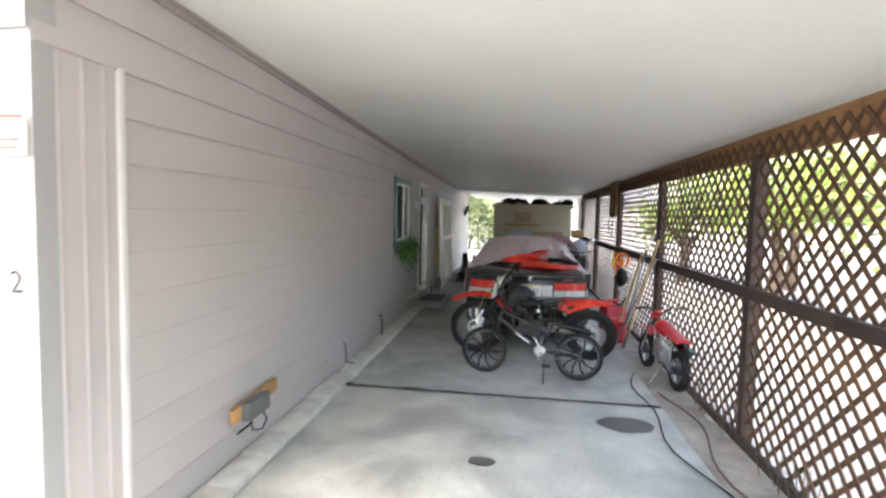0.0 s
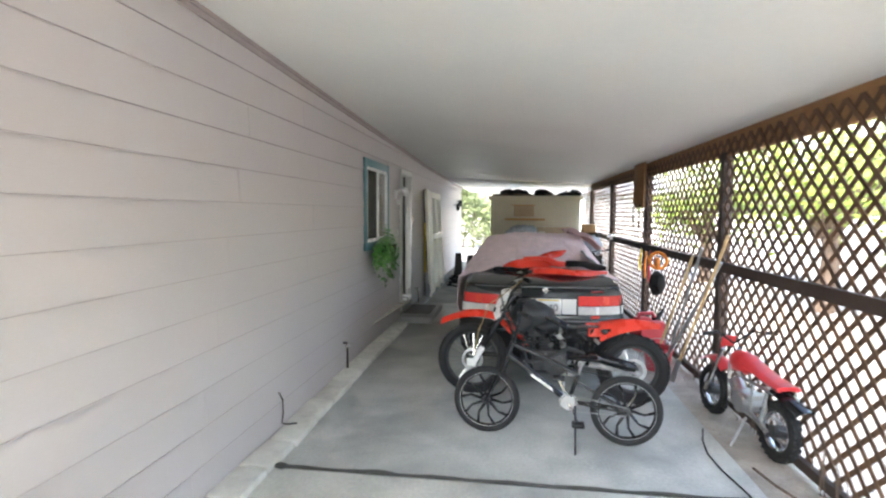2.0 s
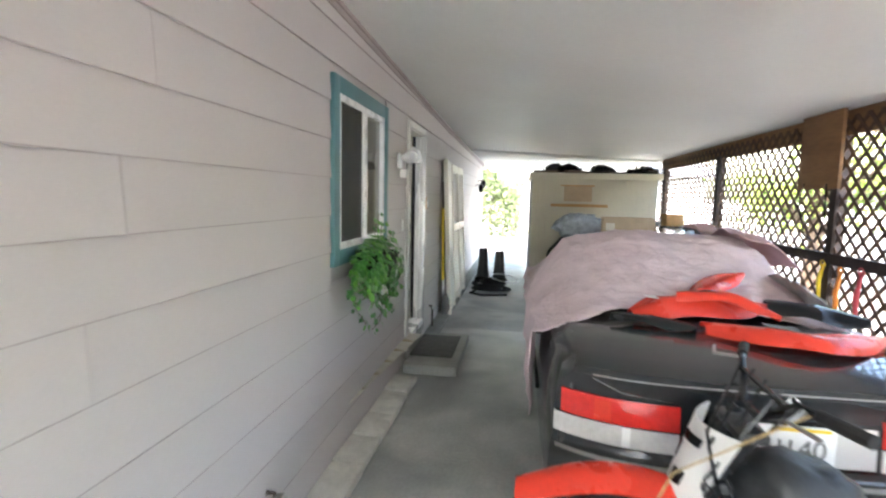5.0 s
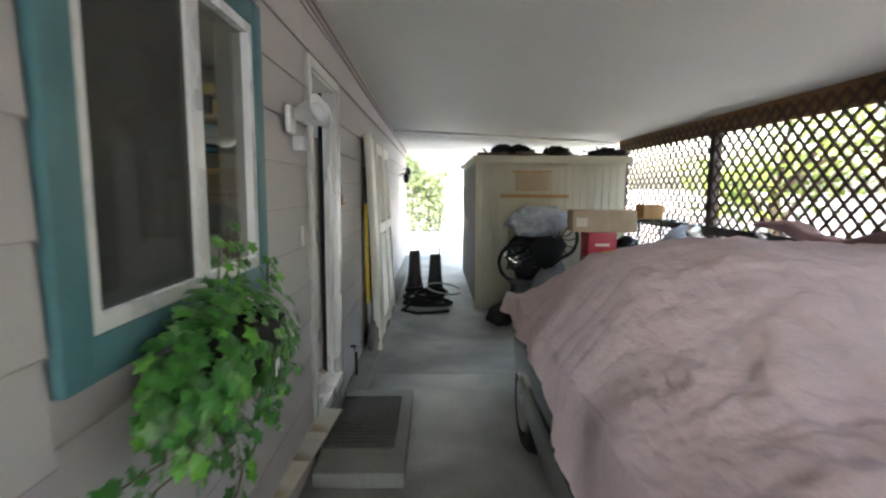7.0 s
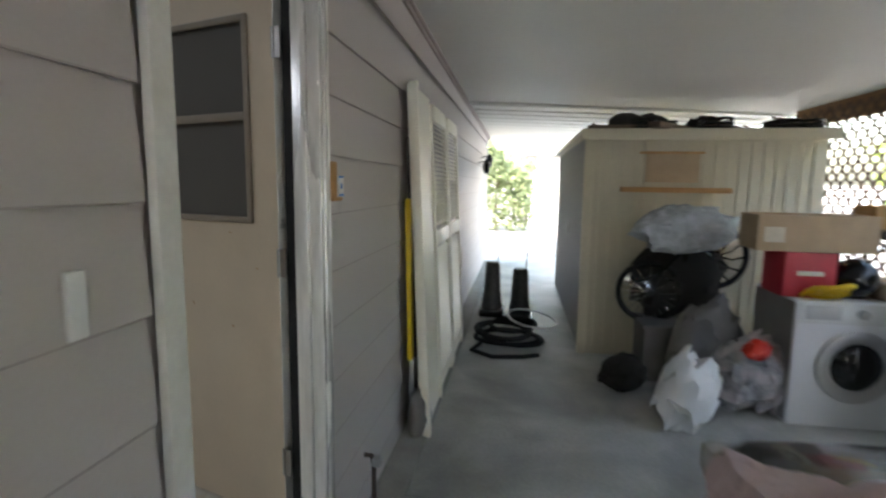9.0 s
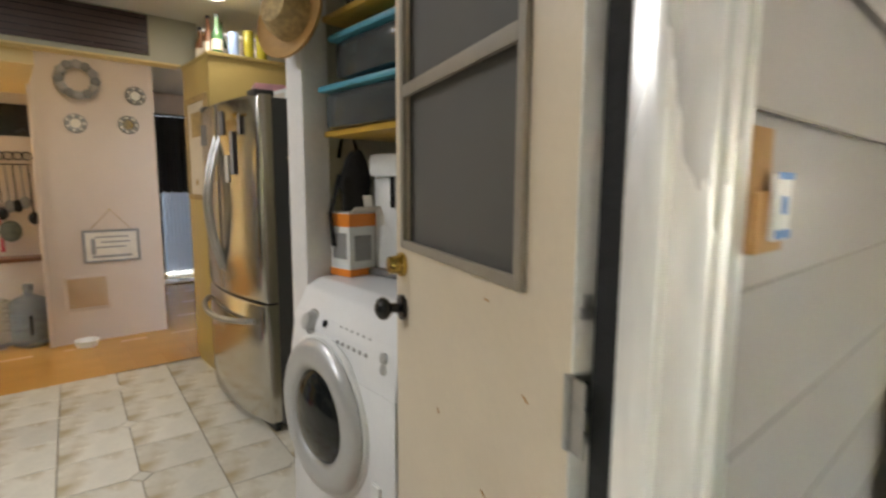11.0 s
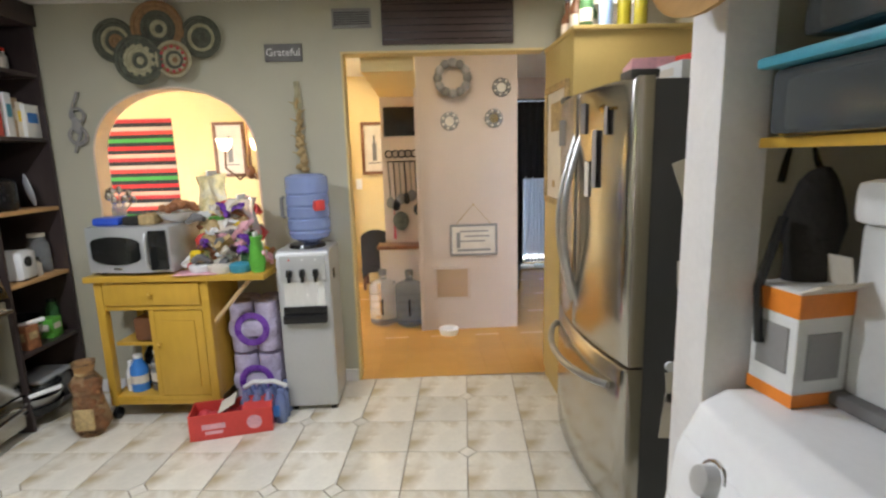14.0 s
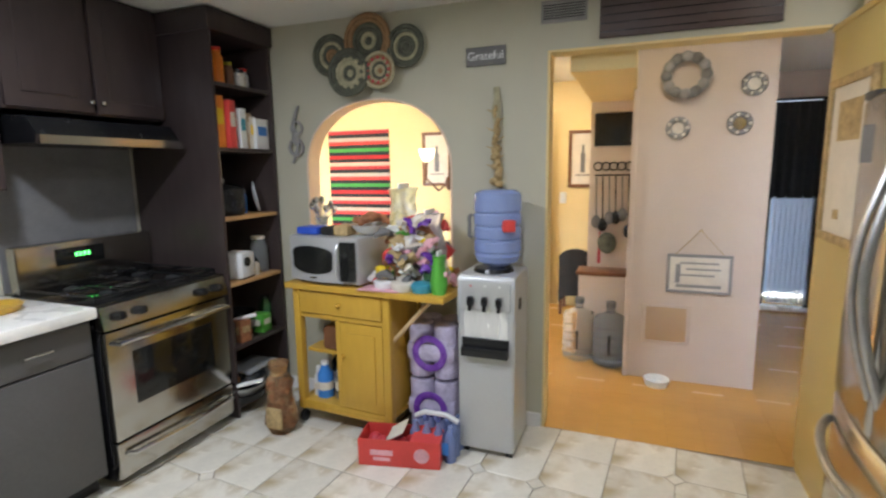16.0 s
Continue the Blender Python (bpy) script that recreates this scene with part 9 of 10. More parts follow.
    # heap of snack packets on the leaf
    cols = ["purple", "pink", "whiteplastic", "straw", "yellow", "paper", "brownfood", "whiteplastic", "greyboard", "purple", "paper", "red_label", "pink", "green"]
    names = {"purple": "purple", "pink": "pink", "green": "green", "whiteplastic": "white", "yellow": "yellow", "blue": "blue", "orange": "orange", "paper": "cream", "greyboard": "grey", "brownfood": "brown", "skyblue": "teal", "red_label": "red", "straw": "tan"}
    random.seed(27)
    for i in range(104):
        lay = i / 104
        y = 0.53 + 0.43 * random.random() * (1 - 0.35 * lay) + 0.06 * lay
        x = -0.03 - 0.30 * random.random()
        z = H + 0.005 + 0.37 * lay * (0.65 + 0.35 * random.random()) * (0.6 + 0.4 * math.sin(math.pi * (y - 0.5) / 0.5))
        m = cols[(i * 5 + i // 7) % len(cols)]
        t = thing("snack_packet", names[m] + " crinkled snack packet in a heap on the cart", "snack packet", *at(x, y, z), random.uniform(0, 180), group="snack heap")
        sx, sy = random.uniform(0.025, 0.06), random.uniform(0.022, 0.048)
        bm = made(sheet, lambda u, v: Vector(((u - 0.5) * 2 * sx, (v - 0.5) * 2 * sy, 0.035 * math.sin(math.pi * u) * math.sin(math.pi * v) + 0.012 * noise.noise((u * 5 + i, v * 5, 0)))), 7, 7, 0.022)
        q = Euler((random.uniform(-0.9, 0.9), random.uniform(-0.9, 0.9), 0)).to_matrix().to_4x4()
        bmesh.ops.transform(bm, matrix=q, verts=bm.verts[:])
        lo = min(v.co.z for v in bm.verts)
        bmesh.ops.translate(bm, vec=(0, 0, -lo), verts=bm.verts[:])
        part("wrapper", bm, M[m], t, smooth=50)
        part("print", made(box, (0, 0, 0.03), (sx, sy * 0.7, 0.03), 0.006, q.to_3x3()), M[random.choice(cols)], t)
    for x, y, h, r, m, lab in ((-0.24, 0.63, 0.54, 0.085, "chipbag", "tall open pale yellow chip bag"), (-0.12, 0.86, 0.22, 0.04, "bottle_green", "green bottle with a dark cap"), (-0.06, 0.93, 0.2, 0.038, "green", "bright green bottle"), (-0.22, 0.80, 0.40, 0.085, "cellophane", "clear cellophane gift bag")):
        t = thing("snack_bag", lab + " standing in the heap", "bag", *at(x, y, H), group="snack heap")
        bm = bmesh.new()
        lathe(bm, [(0, 0), (r, 0), (r * 1.1, h * 0.15), (r * 1.15, h * 0.3), (r * 1.1, h * 0.5), (r, h * 0.7), (r * 0.85, h * 0.85), (r * 0.95, h), (0, h)], (0, 0, 0), 18)
        crush = 0.07 if h > 0.35 else 0.02
        for v in bm.verts:
            v.co.x *= 0.55 if h > 0.35 else 1.0
            v.co += Vector((crush, crush, crush * 0.4 if v.co.z > 0.1 else 0)) * noise.noise(v.co * 13)
        part("pouch", bm, M[m], t, smooth=60)
        part("top_seal", made(box, (0, 0, h + 0.012), (r * 1.5, 0.012, 0.03), 0.003), M["whiteplastic"], t)
    for x, y, r, m in ((-0.06, 0.60, 0.055, "whiteplastic"), (-0.05, 0.72, 0.06, "paper"), (-0.06, 0.83, 0.055, "skyblue")):
        t = thing("plastic_dish", "pale round food dish on the cart leaf", "dish", *at(x, y, H), group="dishes on the cart")
        part("dish", made(lathe, [(0, 0), (r, 0), (r * 1.15, 0.03), (r * 1.12, 0.045), (r * 0.6, 0.055), (0, 0.058)], (0, 0, 0), 22), M[m], t)
    nap = thing("napkin", "pale napkin hanging at the cart edge", "napkin", *at(-0.03, 0.60, H + 0.001))
    part("cloth", made(box, (0.0, 0, 0.003), (0.13, 0.24, 0.006), 0.002), M["pink"], nap)


def cooler():
    c = thing("water_dispenser", "silver water dispenser with three taps and blue bottle", "water dispenser", -5.245, 9.35, KZ)
    W, D, H = 0.15, 0.33, 0.965
    prof = [(0.0, 0.03), (0.0, 0.74), (-0.002, 0.745), (0.004, 0.955), (-0.01, 0.975), (-0.05, H + 0.015), (-D, H + 0.015), (-D, 0.03)]
    bm = made(prism, prof, lambda u, v, q: (u, q, v), -W, W)
    bmesh.ops.bevel(bm, geom=bm.edges[:], offset=0.008, segments=2, affect="EDGES")
    part("body", bm, M["silver"], c, smooth=40)
    part("tap_panel", made(box, (0.006, 0, 0.88), (0.012, 0.26, 0.15), 0.01), M["silver"], c)
    for y in (-0.075, 0.0, 0.075):
        t = part("tap", many((box, (0.03, y, 0.855), (0.04, 0.032, 0.048), 0.012), (cyl, (0.035, y, 0.805), (0.035, y, 0.84), 0.010)), M["black"], c)
        part("tap_light", made(cyl, (0.012, y, 0.93), (0.014, y, 0.93), 0.006, None, 10), M["red_label"] if y < -0.05 else M["whiteplastic"], t)
    part("recess", many((slab, -0.004, 0.003, -0.115, 0.115, 0.60, 0.80),), M["alu"], c)
    part("drip_tray", many((box, (0.02, 0, 0.585), (0.05, 0.25, 0.05), 0.008), (box, (0.008, 0, 0.62), (0.02, 0.25, 0.07), 0.006)), M["black"], c)
    part("side_grip", made(box, (-0.12, W + 0.001, 0.82), (0.05, 0.006, 0.06), 0.002), M["black"], c)
    part("collar", made(cyl, (-0.16, 0, H + 0.012), (-0.16, 0, H + 0.035), 0.11, 0.10, 24), M["black"], c)
    for y in (-0.12, 0.12):
        part("foot", made(box, (-0.16, y, 0.015), (0.28, 0.04, 0.03), 0.004), M["black"], c)

    def jug(name, lab, x, y, z, m, sc=1.0, handle=True):
        b = thing(name, lab, "water bottle", x, y, z)
        pr = [(0, 0), (0.10, 0.0), (0.13, 0.02), (0.135, 0.05)]
        for i in range(4):
            z0 = 0.06 + 0.075 * i
            pr += [(0.135, z0), (0.135, z0 + 0.055), (0.128, z0 + 0.063), (0.128, z0 + 0.069)]
        pr += [(0.135, 0.365), (0.12, 0.40), (0.06, 0.43), (0.035, 0.44)]
        return b, [(r * sc, q * sc) for r, q in pr]
    b, pr = jug("water_bottle", "blue five-gallon water bottle upside down on the dispenser", -5.405, 9.37, KZ + H + 0.036, "bottle_blue", 0.93)
    top = max(q for r, q in pr)
    part("bottle", made(lathe, [(r, top - q) for r, q in pr][::-1] , (0, 0, 0), 30), M["bottle_blue"], b)
    part("sticker", made(box, (0.10, 0.082, 0.23), (0.05, 0.06, 0.06), 0.01, Euler((0, 0, 0.7)).to_matrix()), M["red_label"], b)
    part("handle", made(tube, [(0.05, -0.125, 0.16), (0.05, -0.14, 0.17), (0.05, -0.14, 0.27), (0.05, -0.125, 0.28)], 0.011, 8), M["greyboard"], b)
    for x, y, m in ((-6.86, 9.66, "bottle_clear"), (-6.80, 9.90, "bottle_grey")):
        b, pr = jug("empty_water_bottle", "empty clear water bottle standing on the hall floor", x, y, KZ, m, 0.95)
        part("bottle", made(lathe, pr + [(0.034, 0.48), (0.0, 0.48)], (0, 0, 0), 28), M[m], b)
        part("cap", made(cyl, (0, 0, 0.455), (0, 0, 0.5), 0.036, None, 16), M["greyboard"], b)
        part("handle", made(tube, [(0.125, 0, 0.12), (0.145, 0, 0.14), (0.145, 0, 0.24), (0.125, 0, 0.26)], 0.010, 8), M["black"], b)


def packs():
    t = thing("paper_towel_pack", "tall lavender and purple wrapped pack of paper rolls", "paper pack", -5.47, 9.0, KZ)
    for k in range(2):
        for i in range(2):
            for j in range(2):
                part("roll", made(cyl, (-0.065 + 0.13 * i, -0.075 + 0.15 * j, 0.02 + 0.33 * k), (-0.065 + 0.13 * i, -0.075 + 0.15 * j, 0.33 + 0.33 * k), 0.072, None, 22, 0.012), M["lavender"], t, "pale roll in purple wrap")
        part("wrap_band", made(box, (0, 0, 0.17 + 0.33 * k), (0.285, 0.305, 0.12), 0.05), M["lavender"], t, "pale lavender printed wrap")
        part("print", made(ring, (0.143, 0, 0.17 + 0.33 * k), (1, 0, 0), 0.085, 0.02, 24, 6, 0.2), M["purple"], t, "purple ring print")
    w = thing("bottled_water_pack", "shrink-wrapped pack of water bottles on the floor", "water pack", -5.20, 9.09, KZ)
    for i in range(3):
        for j in range(4):
            part("bottle", made(lathe, [(0, 0), (0.032, 0), (0.032, 0.13), (0.013, 0.175), (0.013, 0.195), (0, 0.195)], (-0.07 + 0.066 * i, -0.10 + 0.066 * j, 0), 12), M["bottle_blue"], w)
    part("handle_film", made(tube, [(0.0, -0.12, 0.19), (0.02, -0.06, 0.23), (0.02, 0.06, 0.23), (0.0, 0.12, 0.19)], 0.014, 8), M["whiteplastic"], w)
    part("wrap_label", made(box, (0.098, 0.0, 0.08), (0.004, 0.2, 0.07), 0.001), M["blue_label"], w)
    r = thing("red_carton", "open red printed carton on the floor", "box", -5.07, 8.94, KZ, 12)
    part("carton", many((slab, -0.10, 0.08, -0.215, 0.215, 0.0, 0.006), (slab, 0.074, 0.08, -0.215, 0.215, 0.0, 0.145), (slab, -0.10, -0.094, -0.215, 0.215, 0.0, 0.145), (slab, -0.094, 0.074, -0.215, -0.209, 0.0, 0.145), (slab, -0.094, 0.074, 0.209, 0.215, 0.0, 0.145), (slab, -0.094, 0.074, 0.06, 0.209, 0.135, 0.141)), M["red_label"], r, smooth=0)
    part("flap", many((box, (0.0, -0.02, 0.165), (0.15, 0.10, 0.005), 0, Euler((0.5, 0, 0)).to_matrix()),), M["paper"], r)
    for fn in ((box, (0.081, -0.09, 0.075), (0.002, 0.12, 0.03)), (box, (0.081, -0.09, 0.04), (0.002, 0.09, 0.018)), (cyl, (0.08, 0.12, 0.07), (0.082, 0.12, 0.07), 0.04, None, 18)):
        part("print", made(*fn), M["pink"], r)
    part("contents", many(*[(ball, (-0.02 + 0.03 * (i % 2), -0.15 + 0.05 * i, 0.09), 0.04, 10) for i in range(5)]), M["darkred"], r)


def wall_decor():
    X = -5.66
    for i, (y, z, r, m, m2) in enumerate(((8.265, 2.48, 0.125, "rrdldd", ""), (8.52, 2.545, 0.155, "dlddrr", ""), (8.765, 2.49, 0.12, "dddldd", ""), (8.415, 2.36, 0.14, "ldlldd", ""), (8.615, 2.36, 0.105, "rldlrl", ""))):
        b = thing("woven_basket", "round dark woven basket plate hung on the wall" if i in (0, 2) else "round patterned woven basket plate hung on the wall", "basket", X + (0.012 if i in (0, 1, 2) else 0.062), y, z, group="woven wall baskets")
        rot = Euler((0, radians(90), 0)).to_matrix()
        n = 6
        for k in range(n):
            r0, r1 = r * k / n, r * (k + 1) / n
            shade = M[{"r": "basket_rust", "d": "basket", "l": "basket_light"}[m[k]]]
            if k == 0:
                part("coil", made(ball, (0.008, 0, 0), (0.012, r1, r1), 14), shade, b)
            else:
                part("coil", made(ring, (0.012 + 0.03 * (r0 / r) ** 2, 0, 0), (1, 0, 0), (r0 + r1) / 2, (r1 - r0) * 0.55, 36, 8), shade, b)
        if i in (3, 4):
            for k in range(12):
                a = k * math.tau / 12
                part("stitch", made(ball, (0.04, r * 0.66 * math.sin(a), r * 0.66 * math.cos(a)), (0.004, r * 0.09, r * 0.09), 8), M["basket" if i == 3 else "darkred"], b)
    s = thing("word_sign", "small grey wall sign with white script", "sign", X, 9.235, 2.40)
    part("board", made(box, (0.008, 0, 0), (0.015, 0.225, 0.10), 0.002), M["greyboard"], s)
    words("Grateful", 0.062, M["signwhite"], s, pose(0.0165, 0, 0, 90, 0, 90))
    g = thing("vent_grille", "small white slatted vent on the wall", "vent", X, 9.655, 2.59, kind="")
    part("frame", many((box, (0.005, 0, 0.05), (0.01, 0.235, 0.012)), (box, (0.005, 0, -0.05), (0.01, 0.235, 0.012)), (box, (0.005, -0.112, 0), (0.01, 0.012, 0.1)), (box, (0.005, 0.112, 0), (0.01, 0.012, 0.1))), M["purse"], g)
    part("backing", made(box, (0.002, 0, 0), (0.003, 0.22, 0.1)), M["black"], g)
    for i in range(7):
        part("slat", made(box, (0.006, 0, -0.039 + 0.013 * i), (0.008, 0.215, 0.006), 0, Euler((0, 0.5, 0)).to_matrix()), M["purse"], g)
    d = thing("header_board", "wide dark brown board above the hall opening", "board", X, 10.235, 2.43)
    part("board", made(box, (0.012, 0, 0.13), (0.02, 0.80, 0.255), 0.003), M["darkboard"], d)
    for i in range(6):
        part("groove", made(box, (0.0225, 0, 0.03 + 0.04 * i), (0.003, 0.79, 0.004)), M["black"], d)
    b = thing("garlic_braid", "dried braid of garlic and straw hanging on the wall", "braid", X, 9.30, 1.68)
    random.seed(6)
    for i in range(26):
        bm = bmesh.new()
        z = 0.02 + 0.0165 * i
        ball(bm, (0.03 + random.uniform(-.01, .01), random.uniform(-.03, .03) * (1 - i / 36), z), (0.02, 0.02 * (1.3 - i / 30), 0.02), 8)
        part("bulb", bm, M["straw"], b)
    part("stalks", many(*[(tube, [(0.03, 0.01 * math.sin(k), 0.30), (0.03 + 0.01 * math.cos(k * 2), 0.02 * math.sin(k * 1.7), 0.42), (0.02, 0.012 * math.sin(k * 2.3), 0.55)], 0.006, 5) for k in range(7)]), M["basket_light"], b)
    part("leaves", many(*[(tube, [(0.03, 0, 0.06 + 0.05 * k), (0.05, 0.05 * (-1) ** k, 0.08 + 0.05 * k)], [0.007, 0.002], 5) for k in range(8)]), M["straw"], b)
    a = thing("wall_ornament", "grey-green wrought ornament hung on the wall", "ornament", X, 7.96, 1.84)
    part("scroll", many((ring, (0.02, 0.0, 0.10), (1, 0, 0), 0.05, 0.012, 24, 6), (ring, (0.02, 0.01, 0.22), (1, 0, 0), 0.04, 0.01, 24, 6), (tube, [(0.02, -0.03, 0.0), (0.02, 0.02, 0.12), (0.02, -0.02, 0.25), (0.02, 0.03, 0.36)], 0.01, 6), (ball, (0.02, 0.0, 0.16), (0.015, 0.03, 0.05), 12)), M["purse"], a)


def hall_things():
    X = -6.62
    w = thing("wreath", "blue-grey and white round wreath on the wall", "wreath", X, 10.315, 2.365)
    part("ring_base", made(ring, (0.03, 0, 0), (1, 0, 0), 0.118, 0.03, 36, 10, 0.8), M["purse"], w)
    for k in range(12):
        a = k * math.tau / 12
        part("shell", made(ball, (0.05, 0.118 * math.cos(a), 0.118 * math.sin(a)), (0.018, 0.036, 0.036), 10), M["purse"] if k % 2 else M["greyboard"], w)
    for y, z, r, m, lab in ((10.71, 2.29, 0.075, "greyboard", "small dark decorative plate on the wall"), (10.285, 2.035, 0.075, "purse", "small grey decorative plate on the wall"), (10.645, 2.05, 0.075, "chrome", "small round mirror plate on the wall")):
        p = thing("wall_plate", lab, "plate", X, y, z, group="wall plates")
        rot = Euler((0, radians(90), 0)).to_matrix()
        part("rim", made(ring, (0.010, 0, 0), (1, 0, 0), r * 0.75, r * 0.25, 32, 8, 0.4), M["greyboard"] if m == "chrome" else M[m], p)
        part("centre", made(lathe, [(0, 0.006), (r * 0.52, 0.006), (r * 0.52, 0.0)], (0, 0, 0), 24, rot), M["chrome"] if m == "chrome" else M["paper"], p)
        for k in range(14):
            a = k * math.tau / 14
            part("petal", made(ball, (0.018, r * 0.76 * math.cos(a), r * 0.76 * math.sin(a)), (0.004, 0.011, 0.011), 8), M["purse"] if k % 2 else M["paper"], p)
    s = thing("hanging_sign", "grey-framed white sign with scripted lines on a cord", "sign", X, 10.465, 1.055)
    part("board", made(box, (0.01, 0, 0), (0.014, 0.37, 0.24), 0.003), M["paper"], s)
    part("frame", many((box, (0.014, 0, 0.125), (0.02, 0.40, 0.018), 0.003), (box, (0.014, 0, -0.125), (0.02, 0.40, 0.018), 0.003), (box, (0.014, -0.192, 0), (0.02, 0.018, 0.232), 0.003), (box, (0.014, 0.192, 0), (0.02, 0.018, 0.232), 0.003)), M["purse"], s)
    part("script_lines", many(*[(box, (0.0185, 0.03 * math.sin(i * 2), 0.075 - 0.042 * i), (0.002, 0.24 - 0.03 * (i % 2), 0.012)) for i in range(3)], (box, (0.0185, -0.13, 0.0), (0.002, 0.03, 0.13)), (box, (0.0185, 0.0, -0.085), (0.002, 0.28, 0.02))), M["purse"], s)
    part("cord", many((tube, [(0.008, -0.15, 0.13), (0.008, 0.0, 0.30), (0.008, 0.15, 0.13)], 0.003, 5), (ball, (0.008, 0, 0.30), 0.008, 8)), M["straw"], s)
    v = thing("floor_vent", "square tan vent panel low on the wall", "vent", X, 10.275, 0.54)
    part("panel", made(box, (0.008, 0, 0.14), (0.014, 0.31, 0.28), 0.004), M["peach_wall"], v)
    for i in range(18):
        part("slat", made(box, (0.0165, 0, 0.03 + 0.0135 * i), (0.004, 0.26, 0.006)), M["tan"], v)
    b = thing("pet_bowl", "small pale bowl on the hall floor", "bowl", -6.50, 10.23, KZ)
    part("bowl", made(lathe, [(0.07, 0), (0.085, 0.05), (0.078, 0.05), (0.062, 0.012), (0, 0.012)], (0, 0, 0), 24), M["whiteplastic"], b)
    # hook wall
    k = thing("chalk_board", "small black board above the hooks", "board", -7.198, 9.865, 1.95)
    part("board", made(box, (0.01, 0, 0.13), (0.016, 0.31, 0.26), 0.003), M["black"], k)
    r = thing("hook_rack", "wrought hook rack with hanging ladles and mitts", "hook rack", -7.195, 9.865, 1.72)
    part("rail", many((tube, [(0.02, -0.14, 0), (0.02, 0.14, 0)], 0.006, 6), *[(ring, (0.015, -0.12 + 0.06 * i, 0.07), (1, 0, 0), 0.032, 0.006, 18, 6) for i in range(5)]), M["black"], r)
    random.seed(19)
    for i in range(6):
        y = -0.13 + 0.05 * i
        ln = random.uniform(0.2, 0.42)
        part("utensil", many((tube, [(0.03, y, -0.01), (0.03, y + 0.01, -ln)], 0.006, 6), (ball, (0.035, y + 0.01, -ln - 0.03), (0.02, 0.04, 0.055), 12)), M["black"] if i % 2 else M["greyboard"], r)
    part("mitt", made(ball, (0.04, -0.03, -0.55), (0.025, 0.075, 0.09), 14), M["basket"], r, "olive green mitt")
    part("tassel", made(tube, [(0.03, -0.09, -0.45), (0.03, -0.09, -0.72)], [0.004, 0.016], 6), M["darkred"], r)
    c = thing("half_cabinet", "low cream cabinet with a brown top in the hall", "cabinet", -7.195, 9.855, KZ)
    part("case", made(slab, 0.0, 0.22, -0.22, 0.16, 0.0, 0.66, 0.004), M["peach_wall"], c)
    part("cap", made(slab, 0.0, 0.24, -0.24, 0.165, 0.66, 0.69, 0.004), M["frame_brown"], c)
    h = thing("dark_chair", "black rounded chair back seen past the wall", "chair", -8.05, 9.50, KZ)
    part("backrest", made(sheet, lambda u, v: Vector((0.05 * math.sin(math.pi * u), (u - 0.5) * 0.34, 0.22 + 0.48 * v - 0.08 * abs(2 * u - 1) ** 3)), 10, 8, 0.05), M["darkcloth"], h)
    part("seat", made(box, (-0.18, 0, 0.24), (0.36, 0.36, 0.06), 0.02), M["darkcloth"], h)
    for x in (-0.33, -0.03):
        for y in (-0.15, 0.15):
            part("leg", made(cyl, (x, y, 0), (x, y, 0.22), 0.018), M["frame_brown"], h)

    def picture(x, y, z, w, hgt, lab):
        p = thing("framed_picture", lab, "picture", x, y, z, group="framed pictures")
        f = 0.035
        part("frame", many((box, (0.012, 0, hgt / 2 - f / 2), (0.024, w, f), 0.004), (box, (0.012, 0, -hgt / 2 + f / 2), (0.024, w, f), 0.004), (box, (0.012, -w / 2 + f / 2, 0), (0.024, f, hgt - 2 * f), 0.004), (box, (0.012, w / 2 - f / 2, 0), (0.024, f, hgt - 2 * f), 0.004)), M["frame_brown"], p)
        part("print", made(box, (0.005, 0, 0), (0.006, w - 2 * f, hgt - 2 * f)), M["paper"], p)
        part("motif", many((box, (0.009, 0, -0.04), (0.002, w * 0.16, hgt * 0.34)), (box, (0.009, 0, 0.10), (0.002, w * 0.08, hgt * 0.16)), (box, (0.009, 0, -hgt * 0.28), (0.002, w * 0.5, 0.012))), M["greyboard"], p)
    picture(-8.468, 9.50, 1.87, 0.30, 0.60, "brown-framed print of a dark tower on cream")
    picture(-8.468, 7.84, 1.90, 0.36, 0.62, "brown-framed print beside the serape")
    sw = thing("light_switch", "cream light switch on the yellow wall", "switch", -8.468, 9.30, 1.40)
    part("plate", many((box, (0.004, 0, 0.06), (0.008, 0.07, 0.12), 0.003), (box, (0.01, 0, 0.06), (0.008, 0.02, 0.04), 0.002)), M["whiteplastic"], sw)
    cu = thing("hall_curtain", "pale hanging curtain edge by the yellow wall", "curtain", -8.40, 9.12, KZ + 0.02)
    part("cloth", made(sheet, lambda u, v: Vector((0.02 * math.sin(u * 22), -0.07 + 0.14 * u, 2.0 * v)), 20, 6, 0.004), M["arch_edge"], cu)
    se = thing("serape", "striped red green and black serape hung on the wall", "wall hanging", -8.795, 6.61, 1.02)
    part("cloth", made(sheet, lambda u, v: Vector((0.006 + 0.006 * math.sin(u * 17 + v * 2), -0.45 + 0.90 * u, 1.28 * v)), 30, 12, 0.004), M["serape"], se)
    # chandelier
    ch = thing("chandelier", "dark iron chandelier with lit glass shades", "chandelier", -6.80, 8.60, 1.55)
    part("stem", many((cyl, (0, 0, 0.12), (0, 0, 1.12), 0.012), (ball, (0, 0, 0.12), (0.04, 0.04, 0.06), 14), (cyl, (0, 0, 1.10), (0, 0, 1.13), 0.06)), M["frame_brown"], ch)
